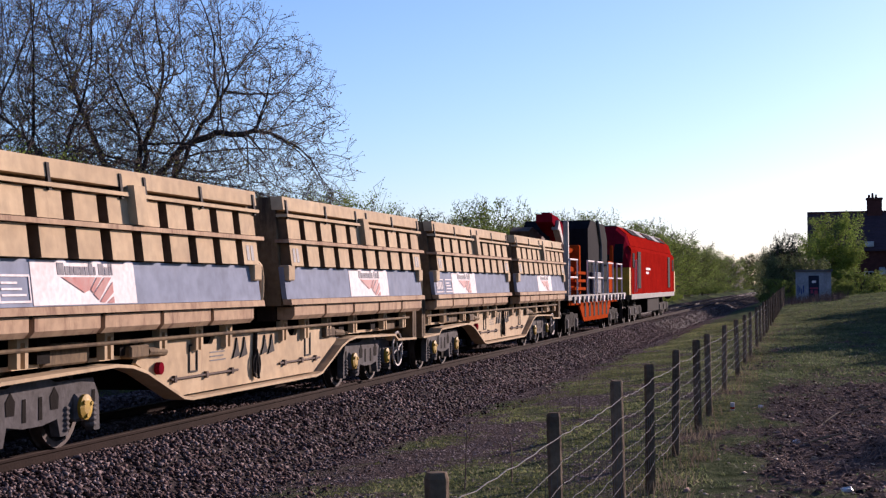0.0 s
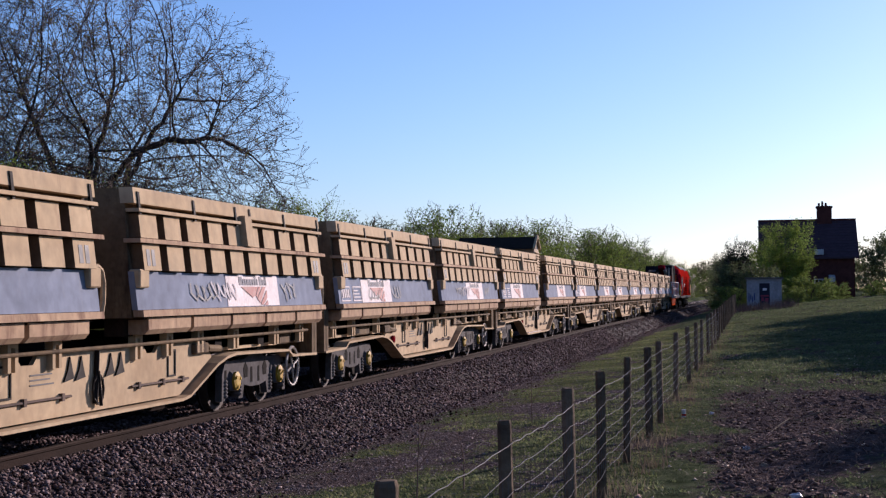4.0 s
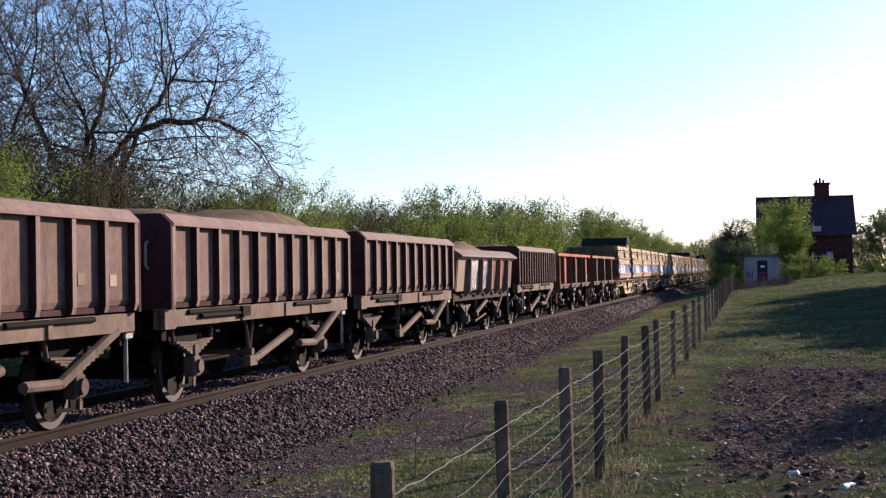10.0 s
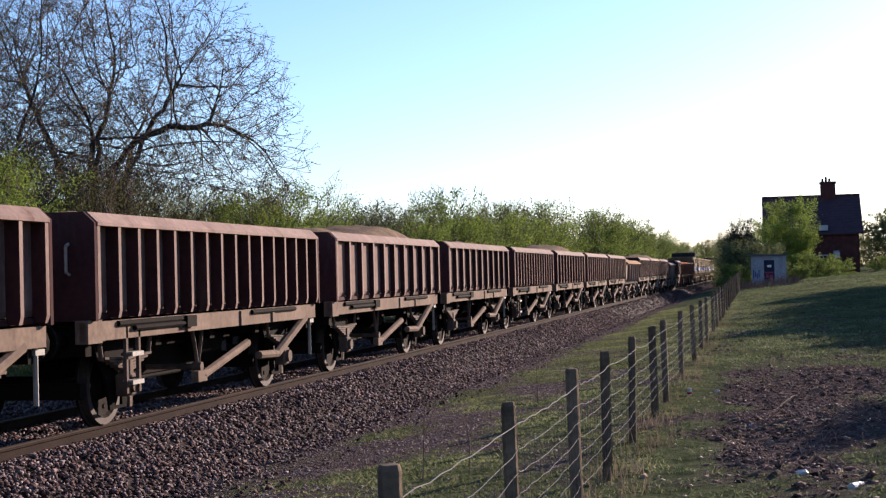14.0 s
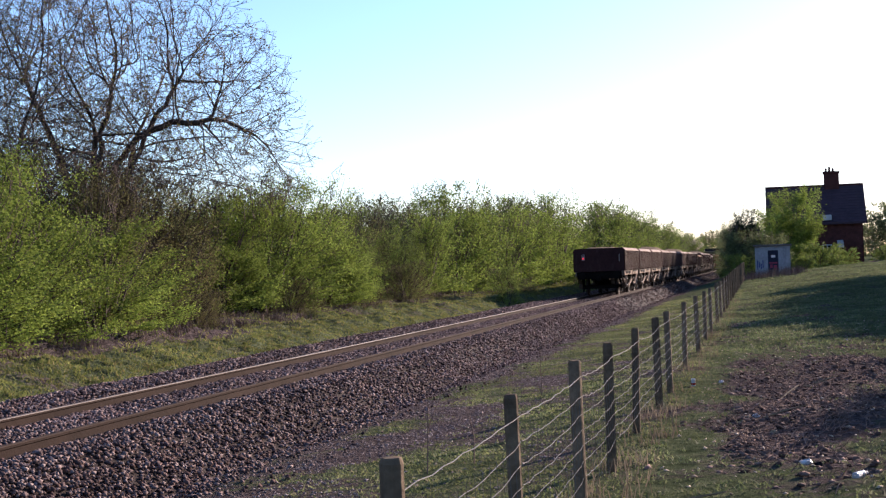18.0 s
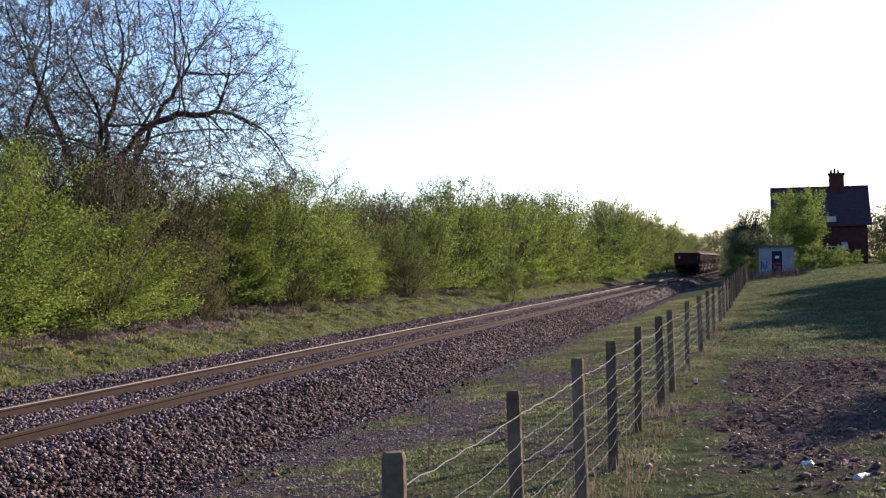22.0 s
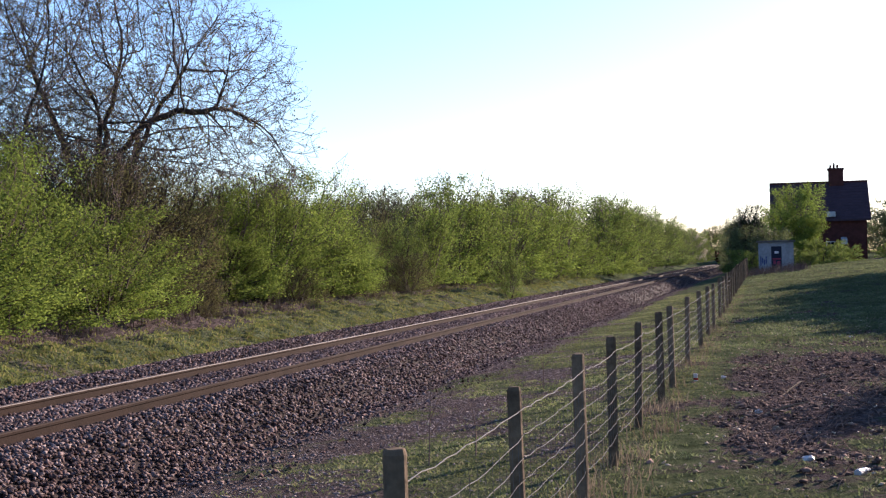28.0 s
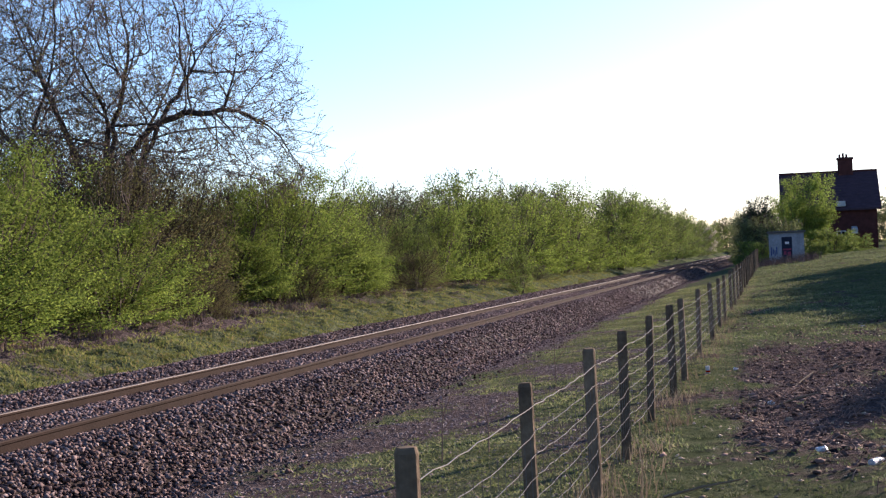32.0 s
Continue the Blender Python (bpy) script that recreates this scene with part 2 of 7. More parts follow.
M_YELLOW = material("yellow_axlebox_paint", (0.72, 0.47, 0.03), (0.55, 0.33, 0.04), 0.6, grain=18, blotch=4, bump=0.1)
M_WHEEL = material("worn_wheel_steel", (0.040, 0.030, 0.025), (0.025, 0.019, 0.016), 0.9, metal=0.0, grain=18, blotch=4, bump=0.2, spec=0.05)
M_TREAD = material("worn_wheel_rim", (0.15, 0.12, 0.105), (0.10, 0.08, 0.07), 0.65, metal=0.4, grain=30, bump=0.05)
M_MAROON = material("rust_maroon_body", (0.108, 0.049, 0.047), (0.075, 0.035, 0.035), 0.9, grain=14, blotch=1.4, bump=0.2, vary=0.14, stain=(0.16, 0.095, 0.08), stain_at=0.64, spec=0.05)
M_PANEL = material("dusty_tan_rust_panel", (0.36, 0.25, 0.205), (0.28, 0.185, 0.15), 0.9, grain=9, blotch=1.7, bump=0.15, vary=0.12, stain=(0.19, 0.10, 0.085), stain_at=0.60, spec=0.05)
M_SOLE = material("dusty_stone_solebar", (0.36, 0.265, 0.20), (0.25, 0.18, 0.135), 0.9, grain=14, blotch=2, bump=0.15, stain=(0.11, 0.075, 0.06), stain_at=0.64, spec=0.05)
M_ORANGE = material("rusty_orange_paint", (0.90, 0.27, 0.145), (0.72, 0.21, 0.115), 0.9, grain=7, blotch=1.5, bump=0.1, vary=0.05, stain=(0.27, 0.13, 0.085), stain_at=0.59, spec=0.04)
M_OCHRE = material("dirty_ochre_panel", (0.37, 0.26, 0.155), (0.28, 0.19, 0.115), 0.8, grain=12, blotch=1.6, bump=0.15, vary=0.05, stain=(0.22, 0.12, 0.08), stain_at=0.62)
M_BROWN = material("dirty_brown_rust", (0.31, 0.155, 0.105), (0.20, 0.10, 0.072), 0.9, grain=13, blotch=1.6, bump=0.2, vary=0.08, stain=(0.36, 0.20, 0.13), stain_at=0.62, spec=0.05)
M_SPOIL = material("dry_ballast_spoil", (0.36, 0.26, 0.165), (0.23, 0.165, 0.11), 0.95, grain=25, blotch=4, bump=1.0, spec=0.03)
M_GRAFF = material("white_spray_paint", (1.10, 1.02, 1.02), (0.92, 0.84, 0.84), 0.8, grain=14, bump=0, spec=0.05)
M_RED = material("bright_red_paint", (0.52, 0.022, 0.010), (0.42, 0.018, 0.010), 0.75, grain=10, blotch=1.2, bump=0.03, stain=(0.30, 0.03, 0.02), stain_at=0.66, spec=0.0)
M_MAGENTA = material("dark_red_cab_paint", (0.32, 0.014, 0.03), (0.25, 0.012, 0.026), 0.7, grain=10, bump=0.03, spec=0.0)
M_GREY = material("dirty_grey_paint", (0.24, 0.23, 0.22), (0.17, 0.16, 0.155), 0.6, grain=12, bump=0.1)
M_DARK = material("near_black_paint", (0.022, 0.022, 0.028), (0.016, 0.016, 0.02), 0.8, grain=12, bump=0.05, spec=0.01)
M_ORANGE_NEW = material("bright_orange_paint", (0.68, 0.105, 0.015), (0.52, 0.085, 0.018), 0.8, grain=12, blotch=2.5, bump=0.05, stain=(0.30, 0.08, 0.03), stain_at=0.62, spec=0.0)
M_NAVY = material("dark_blue_machine_paint", (0.045, 0.05, 0.10), (0.03, 0.035, 0.07), 0.5, grain=12, bump=0.05)
M_BRICK = material("old_dark_red_brick", (0.155, 0.062, 0.055), (0.10, 0.044, 0.042), 0.95, grain=16, blotch=2, bump=0.3, spec=0.02)
M_SLATE = material("purple_slate", (0.105, 0.065, 0.085), (0.075, 0.05, 0.065), 0.7, grain=9, blotch=1.5, bump=0.3)
M_FRAME = material("white_window_paint", (0.75, 0.75, 0.76), (0.65, 0.65, 0.66), 0.5, grain=14, bump=0)
M_SHED = material("pale_grey_shed_paint", (0.56, 0.57, 0.60), (0.46, 0.47, 0.50), 0.8, grain=8, blotch=1.6, bump=0.1, stain=(0.32, 0.32, 0.35), stain_at=0.62)
M_PRINTBLUE = material("blue_spray_paint", (0.06, 0.09, 0.35), (0.05, 0.07, 0.28), 0.6, grain=14, bump=0)
M_PRINTRED = material("red_spray_paint", (0.50, 0.09, 0.16), (0.42, 0.08, 0.13), 0.6, grain=14, bump=0)
M_BARK = material("grey_brown_bark", (0.12, 0.095, 0.08), (0.07, 0.056, 0.048), 0.95, grain=20, blotch=3, bump=0.6)
M_TWIG = material("fine_grey_brown_twig", (0.15, 0.115, 0.10), (0.09, 0.07, 0.062), 0.95, grain=20, bump=0)
M_LEAF = island_material("spring_hawthorn_leaf", [(0.125, 0.195, 0.040), (0.211, 0.304, 0.056), (0.311, 0.417, 0.086), (0.158, 0.227, 0.050)], 0.8, 0.45, 0.38)
M_LEAF_MID = island_material("mid_green_leaf", [(0.101, 0.157, 0.043), (0.180, 0.259, 0.062), (0.276, 0.367, 0.095), (0.135, 0.184, 0.057)], 0.8, 0.4, 0.38)
M_LEAF_DULL = island_material("dull_olive_leaf", [(0.086, 0.120, 0.056), (0.151, 0.194, 0.081), (0.221, 0.266, 0.132), (0.117, 0.133, 0.085)], 0.8, 0.4, 0.35)
M_LEAF_DARK = island_material("dark_evergreen_leaf", [(0.018, 0.03, 0.014), (0.035, 0.05, 0.022), (0.055, 0.065, 0.035)], 0.6, 0.3, 0.2)
M_BLOSSOM = island_material("white_blossom", [(0.42, 0.40, 0.36), (0.62, 0.58, 0.55), (0.30, 0.30, 0.20)], 0.7, 0.2, 0.3)
M_BUD = island_material("brown_green_bud", [(0.12, 0.12, 0.05), (0.19, 0.20, 0.07), (0.24, 0.22, 0.09)], 0.7, 0.2, 0.35)
M_GRASS = island_material("short_grass_blade", [(0.088, 0.125, 0.064), (0.152, 0.199, 0.094), (0.229, 0.279, 0.134), (0.229, 0.228, 0.178)], 0.9, 0.45, 0.3)
# brighter variant of the short grass, with sunlight put into its colours
M_BANK_GRASS = island_material("sunlit_bank_grass", [(0.123, 0.162, 0.054), (0.202, 0.243, 0.077), (0.302, 0.335, 0.113), (0.314, 0.270, 0.144)], 0.9, 0.4, 0.3)
M_STRAW = island_material("dead_straw_grass", [(0.20, 0.172, 0.13), (0.29, 0.25, 0.19), (0.15, 0.125, 0.10)], 0.9, 0.25, 0.25)
M_CLOD = island_material("brown_soil_clod", [(0.053, 0.039, 0.037), (0.130, 0.094, 0.087), (0.259, 0.192, 0.178)], 0.95, 0.35)
M_CHIP = island_material("pale_wood_chip", [(0.45, 0.37, 0.28), (0.62, 0.55, 0.46), (0.30, 0.24, 0.18)], 0.8, 0.15)
M_BRASH = island_material("dry_cut_twig", [(0.138, 0.100, 0.095), (0.237, 0.181, 0.162), (0.088, 0.062, 0.059)], 0.9, 0.3)
M_VERGE = island_material("yellow_green_verge_grass", [(0.133, 0.177, 0.072), (0.221, 0.273, 0.110), (0.332, 0.369, 0.167), (0.310, 0.296, 0.218)], 0.9, 0.45, 0.3)
# rust-stained brown taken near black, standing in for shade in gaps
M_GRIME_SHADE = material("rust_stained_shade_steel", (0.095, 0.062, 0.043), (0.052, 0.035, 0.026), 0.95, grain=15, blotch=2.2, bump=0.2, stain=(0.17, 0.12, 0.075), stain_at=0.66, spec=0.04)
M_PLASTIC = material("clear_white_plastic", (0.85, 0.84, 0.82), (0.6, 0.6, 0.62), 0.35, grain=20, bump=0.1, spec=0.4)
M_TREE_TWIG = material("grey_tree_twig", (0.22, 0.175, 0.155), (0.15, 0.118, 0.102), 0.95, grain=20, bump=0)
M_PEEL = material("peeling_rusty_buff_paint", (0.54, 0.41, 0.28), (0.46, 0.29, 0.18), 0.9, grain=7, blotch=1.5, mix=0.4, bump=0.2, stain=(0.40, 0.14, 0.06), stain_at=0.55, spec=0.05)
M_LEAF_BROWN = island_material("brown_opening_leaf", [(0.130, 0.126, 0.063), (0.200, 0.200, 0.089), (0.250, 0.257, 0.105), (0.160, 0.137, 0.084)], 0.85, 0.4, 0.3)
M_CAP = material("yellow_ochre_cap_paint", (0.52, 0.31, 0.15), (0.41, 0.225, 0.115), 0.9, grain=12, blotch=1.6, bump=0.15, stain=(0.34, 0.17, 0.10), stain_at=0.62, spec=0.05)

# ---- mesh helpers ----
def link(name, bm, mat, parent=None, label="", smooth=False):
    me = bpy.data.meshes.new(name)
    bmesh.ops.recalc_face_normals(bm, faces=bm.faces)
    bm.to_mesh(me)
    bm.free()
    if smooth:
        me.polygons.foreach_set("use_smooth", [True] * len(me.polygons))
    me.materials.append(mat)
    ob = new(name, me)
    if parent:
        ob.parent = parent
    if label:
        ob["label"] = label
    return ob


def part(name, bm, mat, parent, label=""):
    return link(name, bm, mat, parent, label)


def thing(name, label, category, group=""):
    return tagged(new(name), label, category, group)


def box(bm, x0, x1, y0, y1, z0, z1, bevel=0.0):
    vs = [bm.verts.new(p) for p in ((x0, y0, z0), (x1, y0, z0), (x1, y1, z0), (x0, y1, z0), (x0, y0, z1), (x1, y0, z1), (x1, y1, z1), (x0, y1, z1))]
    fs = [bm.faces.new([vs[i] for i in q]) for q in ((0, 3, 2, 1), (4, 5, 6, 7), (0, 1, 5, 4), (1, 2, 6, 5), (2, 3, 7, 6), (3, 0, 4, 7))]
    if bevel:
        es = {e for f in fs for e in f.edges}
        bmesh.ops.bevel(bm, geom=list(es), offset=bevel, segments=1, affect="EDGES")
    return bm


def slab(bm, outline, lo, hi, axis="x"):
    """A flat plate: an outline of (y, z) pairs pushed out along x, or of (x, z) along y, or of (x, y) along z."""
    def at(p, v):
        return {"x": (v, p[0], p[1]), "y": (p[0], v, p[1]), "z": (p[0], p[1], v)}[axis]
    a, b = [bm.verts.new(at(p, lo)) for p in outline], [bm.verts.new(at(p, hi)) for p in outline]
    bm.faces.new(a)
    bm.faces.new(b[::-1])
    n = len(outline)
    for i in range(n):
        bm.faces.new((a[i], b[i], b[(i + 1) % n], a[(i + 1) % n]))
    return bm


def rod(bm, p, q, r, sides=8, r2=None):
    p, q = Vector(p), Vector(q)
    w = (q - p).normalized()
    u = w.orthogonal().normalized()
    v = w.cross(u)
    r2 = r if r2 is None else r2
    rings = []
    for c, rad in ((p, r), (q, r2)):
        rings.append([bm.verts.new(c + (u * math.cos(a) + v * math.sin(a)) * rad) for a in (2 * math.pi * i / sides for i in range(sides))])
    for i in range(sides):
        bm.faces.new((rings[0][i], rings[0][(i + 1) % sides], rings[1][(i + 1) % sides], rings[1][i]))
    bm.faces.new(rings[0][::-1])
    bm.faces.new(rings[1])
    return bm


def pipe(bm, pts, r, sides=6):
    for a, b in zip(pts, pts[1:]):
        rod(bm, a, b, r, sides)
    return bm


def raw(name, verts, faces, mat, parent=None, smooth=False):
    me = bpy.data.meshes.new(name)
    verts = np.asarray(verts, np.float32)
    faces = np.asarray(faces, np.int32)
    me.vertices.add(len(verts))
    me.vertices.foreach_set("co", verts.ravel())
    k = faces.shape[1]
    me.loops.add(faces.size)
    me.loops.foreach_set("vertex_index", faces.ravel())
    me.polygons.add(len(faces))
    me.polygons.foreach_set("loop_start", np.arange(len(faces), dtype=np.int32) * k)
    if smooth:
        me.polygons.foreach_set("use_smooth", np.ones(len(faces), dtype=bool))
    me.update(calc_edges=True)
    me.materials.append(mat)
    ob = new(name, me)
    if parent:
        ob.parent = parent
    return ob


rng = np.random.default_rng(7)

# ---- the plan: line along +y, rail top at z = 0, camera over the origin ----
TRACK_X, NEAR_RAIL, FAR_RAIL = -8.235, -7.482, -8.988
FENCE_X = -1.45


def smooth01(v):
    v = np.clip(v, 0, 1)
    return v * v * (3 - 2 * v)


def lumps(x, y, scale, seed):
    """A cheap smooth roughness, the same at every build."""
    r = np.random.default_rng(seed)
    out = np.zeros_like(x)
    for k in range(7):
        a, p, w = r.uniform(0, 2 * np.pi), r.uniform(0, 2 * np.pi), scale * r.uniform(0.6, 2.4)
        out += np.sin((x * np.cos(a) + y * np.sin(a)) * w + p)
    return out / 7


def ground_z(x, y):
    x, y = np.asarray(x, float), np.asarray(y, float)
    base = np.interp(x, [-400, -40, -14.8, -12.6, -11.5, -10.4, -6.4, -5.7, -3.4, -1.4, 2, 400], [0.6, 0.5, 0.34, 0.06, -0.34, -0.62, -0.62, -0.56, -0.42, -0.30, -0.27, -0.27])
    rise = smooth01((y - 28) / 80) * np.interp(x, [-6, -1.5, 3, 12, 60], [0.0, 0.55, 0.95, 1.5, 2.0])
    bump = 0.05 * lumps(x, y, 1.3, 3) + 0.03 * lumps(x, y, 4.0, 4)
    bump = bump * np.interp(x, [-16, -12, -11.5, -6, -5, 0, 3], [2.6, 2.2, 0, 0, 0.6, 1.0, 1.9])
    bump = bump + 0.05 * lumps(x, y, 7.5, 6) * np.interp(x, [-4, -1.0, 0.5], [0.0, 0.3, 1.0])
    tussock = 0.10 * np.maximum(lumps(x, y * 0.7, 5.0, 31), -0.1) * 2 * np.interp(x, [-17, -15.5, -12.2, -11.6], [0.3, 1, 1, 0])
    return base + rise + bump + tussock


def soil_field(x, y):
    """How bare the ground is, 0 grass to 1 soil, in patches."""
    x, y = np.asarray(x, float), np.asarray(y, float)
    bare = np.interp(x, [-40, -17, -14.5, -13, -11, -10.5, -6, -5.2, -4.2, -2.4, -1.7, -1.0, -0.3, 6, 12], [0.6, 0.85, 0.72, 0.2, 0.25, 0.9, 0.9, 0.62, 0.50, 0.44, 0.28, 0.25, 0.5, 0.5, 0.4])
    bare = bare + 0.35 * np.interp(y, [20, 34, 44], [1, 0.8, -0.4]) * ((x > -17) & (x < -12.9))
    bare = bare - np.interp(y, [0, 27, 36, 70], [0, 0, 0.20, 0.3]) * ((x > -5) & (x < -1.2))
    field = np.interp(y, [0, 11, 14, 17, 25, 28, 34, 60], [0.0, 0.02, 0.1, 0.34, 0.34, 0.05, -0.28, -0.35])
    bare = bare + field * smooth01((x + 1.1) / 0.9)
    return np.clip(bare + 0.55 * lumps(x * 0.8, y * 0.55, 1.5, 21) + 0.5 * lumps(x, y * 0.6, 2.8, 23) * (x > -1.2) + 0.3 * lumps(x, y, 4.5, 22), 0, 1)


def grid_lines(lo, hi, fine_lo, fine_hi, step, grow):
    mid = list(np.arange(fine_lo, fine_hi + 1e-6, step))
    a, s = [], step
    v = fine_lo
    while v > lo:
        s *= grow
        v -= s
        a.append(max(v, lo))
    b, s, v = [], step, fine_hi
    while v < hi:
        s *= grow
        v += s
        b.append(min(v, hi))
    return np.array(a[::-1] + mid + b)


def build_ground():
    xs = grid_lines(-1800, 1800, -17, 8, 0.2, 1.22)
    ys = grid_lines(-700, 2600, 4, 60, 0.3, 1.12)
    X, Y = np.meshgrid(xs, ys)
    Z = ground_z(X, Y)
    n, m = X.shape
    idx = np.arange(n * m).reshape(n, m)
    quads = np.stack([idx[:-1, :-1], idx[:-1, 1:], idx[1:, 1:], idx[1:, :-1]], -1).reshape(-1, 4)
    ob = raw("ground", np.stack([X, Y, Z], -1).reshape(-1, 3), quads, M_GROUND, smooth=True)
    soil = soil_field(X, Y)
    att = ob.data.attributes.new("soil", "FLOAT", "POINT")
    att.data.foreach_set("value", soil.ravel().astype(np.float32))
    tagged(ob, "rough grass verge and bare brown soil beside the line", "ground", kind="structure")


build_ground()


def ballast_top(x):
    return np.interp(x, [-11.6, -10.9, -10.4, -9.6, -9.1, -8.2, -7.35, -6.95, -6.7, -5.85], [-0.55, -0.16, -0.04, -0.05, -0.10, -0.11, -0.10, -0.09, -0.13, -0.64])


def build_track():
    prof = [(-11.7, -0.75), (-11.6, -0.57), (-10.9, -0.18), (-10.4, -0.06), (-9.6, -0.07), (-9.1, -0.12), (-8.2, -0.13), (-7.35, -0.12), (-6.95, -0.11), (-6.7, -0.15), (-5.85, -0.66), (-5.8, -0.9)]
    bm = bmesh.new()
    slab(bm, prof, -700, 1500, "y")
    tagged(link("ballast_bed", bm, M_BALLAST), "grey brown crushed stone ballast bed under the rails", "ballast", kind="structure")
    track = tagged(new("railway_track"), "single line of two worn rusty steel rails on ballast", "railway track", kind="structure")
    for cx in (NEAR_RAIL, FAR_RAIL):
        bm = bmesh.new()
        web = [(-0.07, -0.16), (0.07, -0.16), (0.07, -0.145), (0.012, -0.125), (0.012, -0.045), (0.034, -0.035), (0.036, -0.012), (-0.036, -0.012), (-0.034, -0.035), (-0.012, -0.045), (-0.012, -0.125), (-0.07, -0.145)]
        slab(bm, [(cx + a, b) for a, b in web], -700, 1500, "y")
        rail = part("rail", bm, M_RAIL_SIDE, track, "rust brown steel rail")
        bm = bmesh.new()
        slab(bm, [(cx - 0.036, -0.011), (cx + 0.036, -0.011), (cx + 0.034, -0.003), (cx + 0.026, 0), (cx - 0.026, 0), (cx - 0.034, -0.003)], -700, 1500, "y")
        part("rail_head", bm, M_RAIL_BRIGHT if cx == FAR_RAIL else M_RAIL_HEAD, rail, "brighter running surface with painted glint" if cx == FAR_RAIL else "dull brown running surface")


build_track()

OCTA_F = np.array([(0, 2, 4), (2, 1, 4), (1, 3, 4), (3, 0, 4), (2, 0, 5), (1, 2, 5), (3, 1, 5), (0, 3, 5)])


def scatter_stones(name, x, y, z, size, mat, flat=0.75):
    """Angular stones: eight-faced lumps of uneven shape, turned at random."""
    n = len(x)
    base = np.array([(1, 0, 0), (-1, 0, 0), (0, 1, 0), (0, -1, 0), (0, 0, 1), (0, 0, -1)], float)
    v = base[None] * rng.uniform(0.65, 1.25, (n, 6, 1)) + rng.normal(0, 0.22, (n, 6, 3))
    q = rng.normal(size=(n, 4))
    q /= np.linalg.norm(q, axis=1, keepdims=True)
    w, i, j, k = q.T
    R = np.stack([1 - 2 * (j * j + k * k), 2 * (i * j - k * w), 2 * (i * k + j * w), 2 * (i * j + k * w), 1 - 2 * (i * i + k * k), 2 * (j * k - i * w), 2 * (i * k - j * w), 2 * (j * k + i * w), 1 - 2 * (i * i + j * j)], -1).reshape(n, 3, 3)
    v = np.einsum("nab,nvb->nva", R, v) * size[:, None, None] * np.array([1, 1, flat])
    v += np.stack([x, y, z], -1)[:, None]
    faces = (OCTA_F[None] + 6 * np.arange(n)[:, None, None]).reshape(-1, 3)
    return raw(name, v.reshape(-1, 3), faces, mat)


def build_ballast_stones():
    n, far = 122000, 30000
    y = np.concatenate([9 + 56 * rng.random(n) ** 1.5, 60 + 150 * rng.random(far) ** 1.4])
    x = rng.uniform(-11.7, -4.9, n + far)
    fade = np.clip((x + 6.0) / 0.55, 0, 1)
    keep = (np.abs(x - NEAR_RAIL) > 0.06) & (np.abs(x - FAR_RAIL) > 0.06) & (rng.random(n + far) > 0.93 * fade)
    x, y = x[keep], y[keep]
    z = np.maximum(ballast_top(x), ground_z(x, y)) + rng.uniform(-0.012, 0.02, len(x)) + 0.025 * lumps(x, y, 2.5, 9)
    near = np.abs(x - TRACK_X) < 0.75
    z = np.where(near, np.minimum(z, -0.105), z)
    z = np.where(np.minimum(np.abs(x - NEAR_RAIL), np.abs(x - FAR_RAIL)) < 0.30, np.minimum(z, -0.125), z)
    ob = scatter_stones("ballast_stones", x, y, z, rng.uniform(0.017, 0.039, len(x)) * (1 + np.clip(y - 40, 0, 60) / 120), M_STONES)
    tagged(ob, "loose angular grey and purple brown ballast stones", "ballast", kind="stuff")


build_ballast_stones()


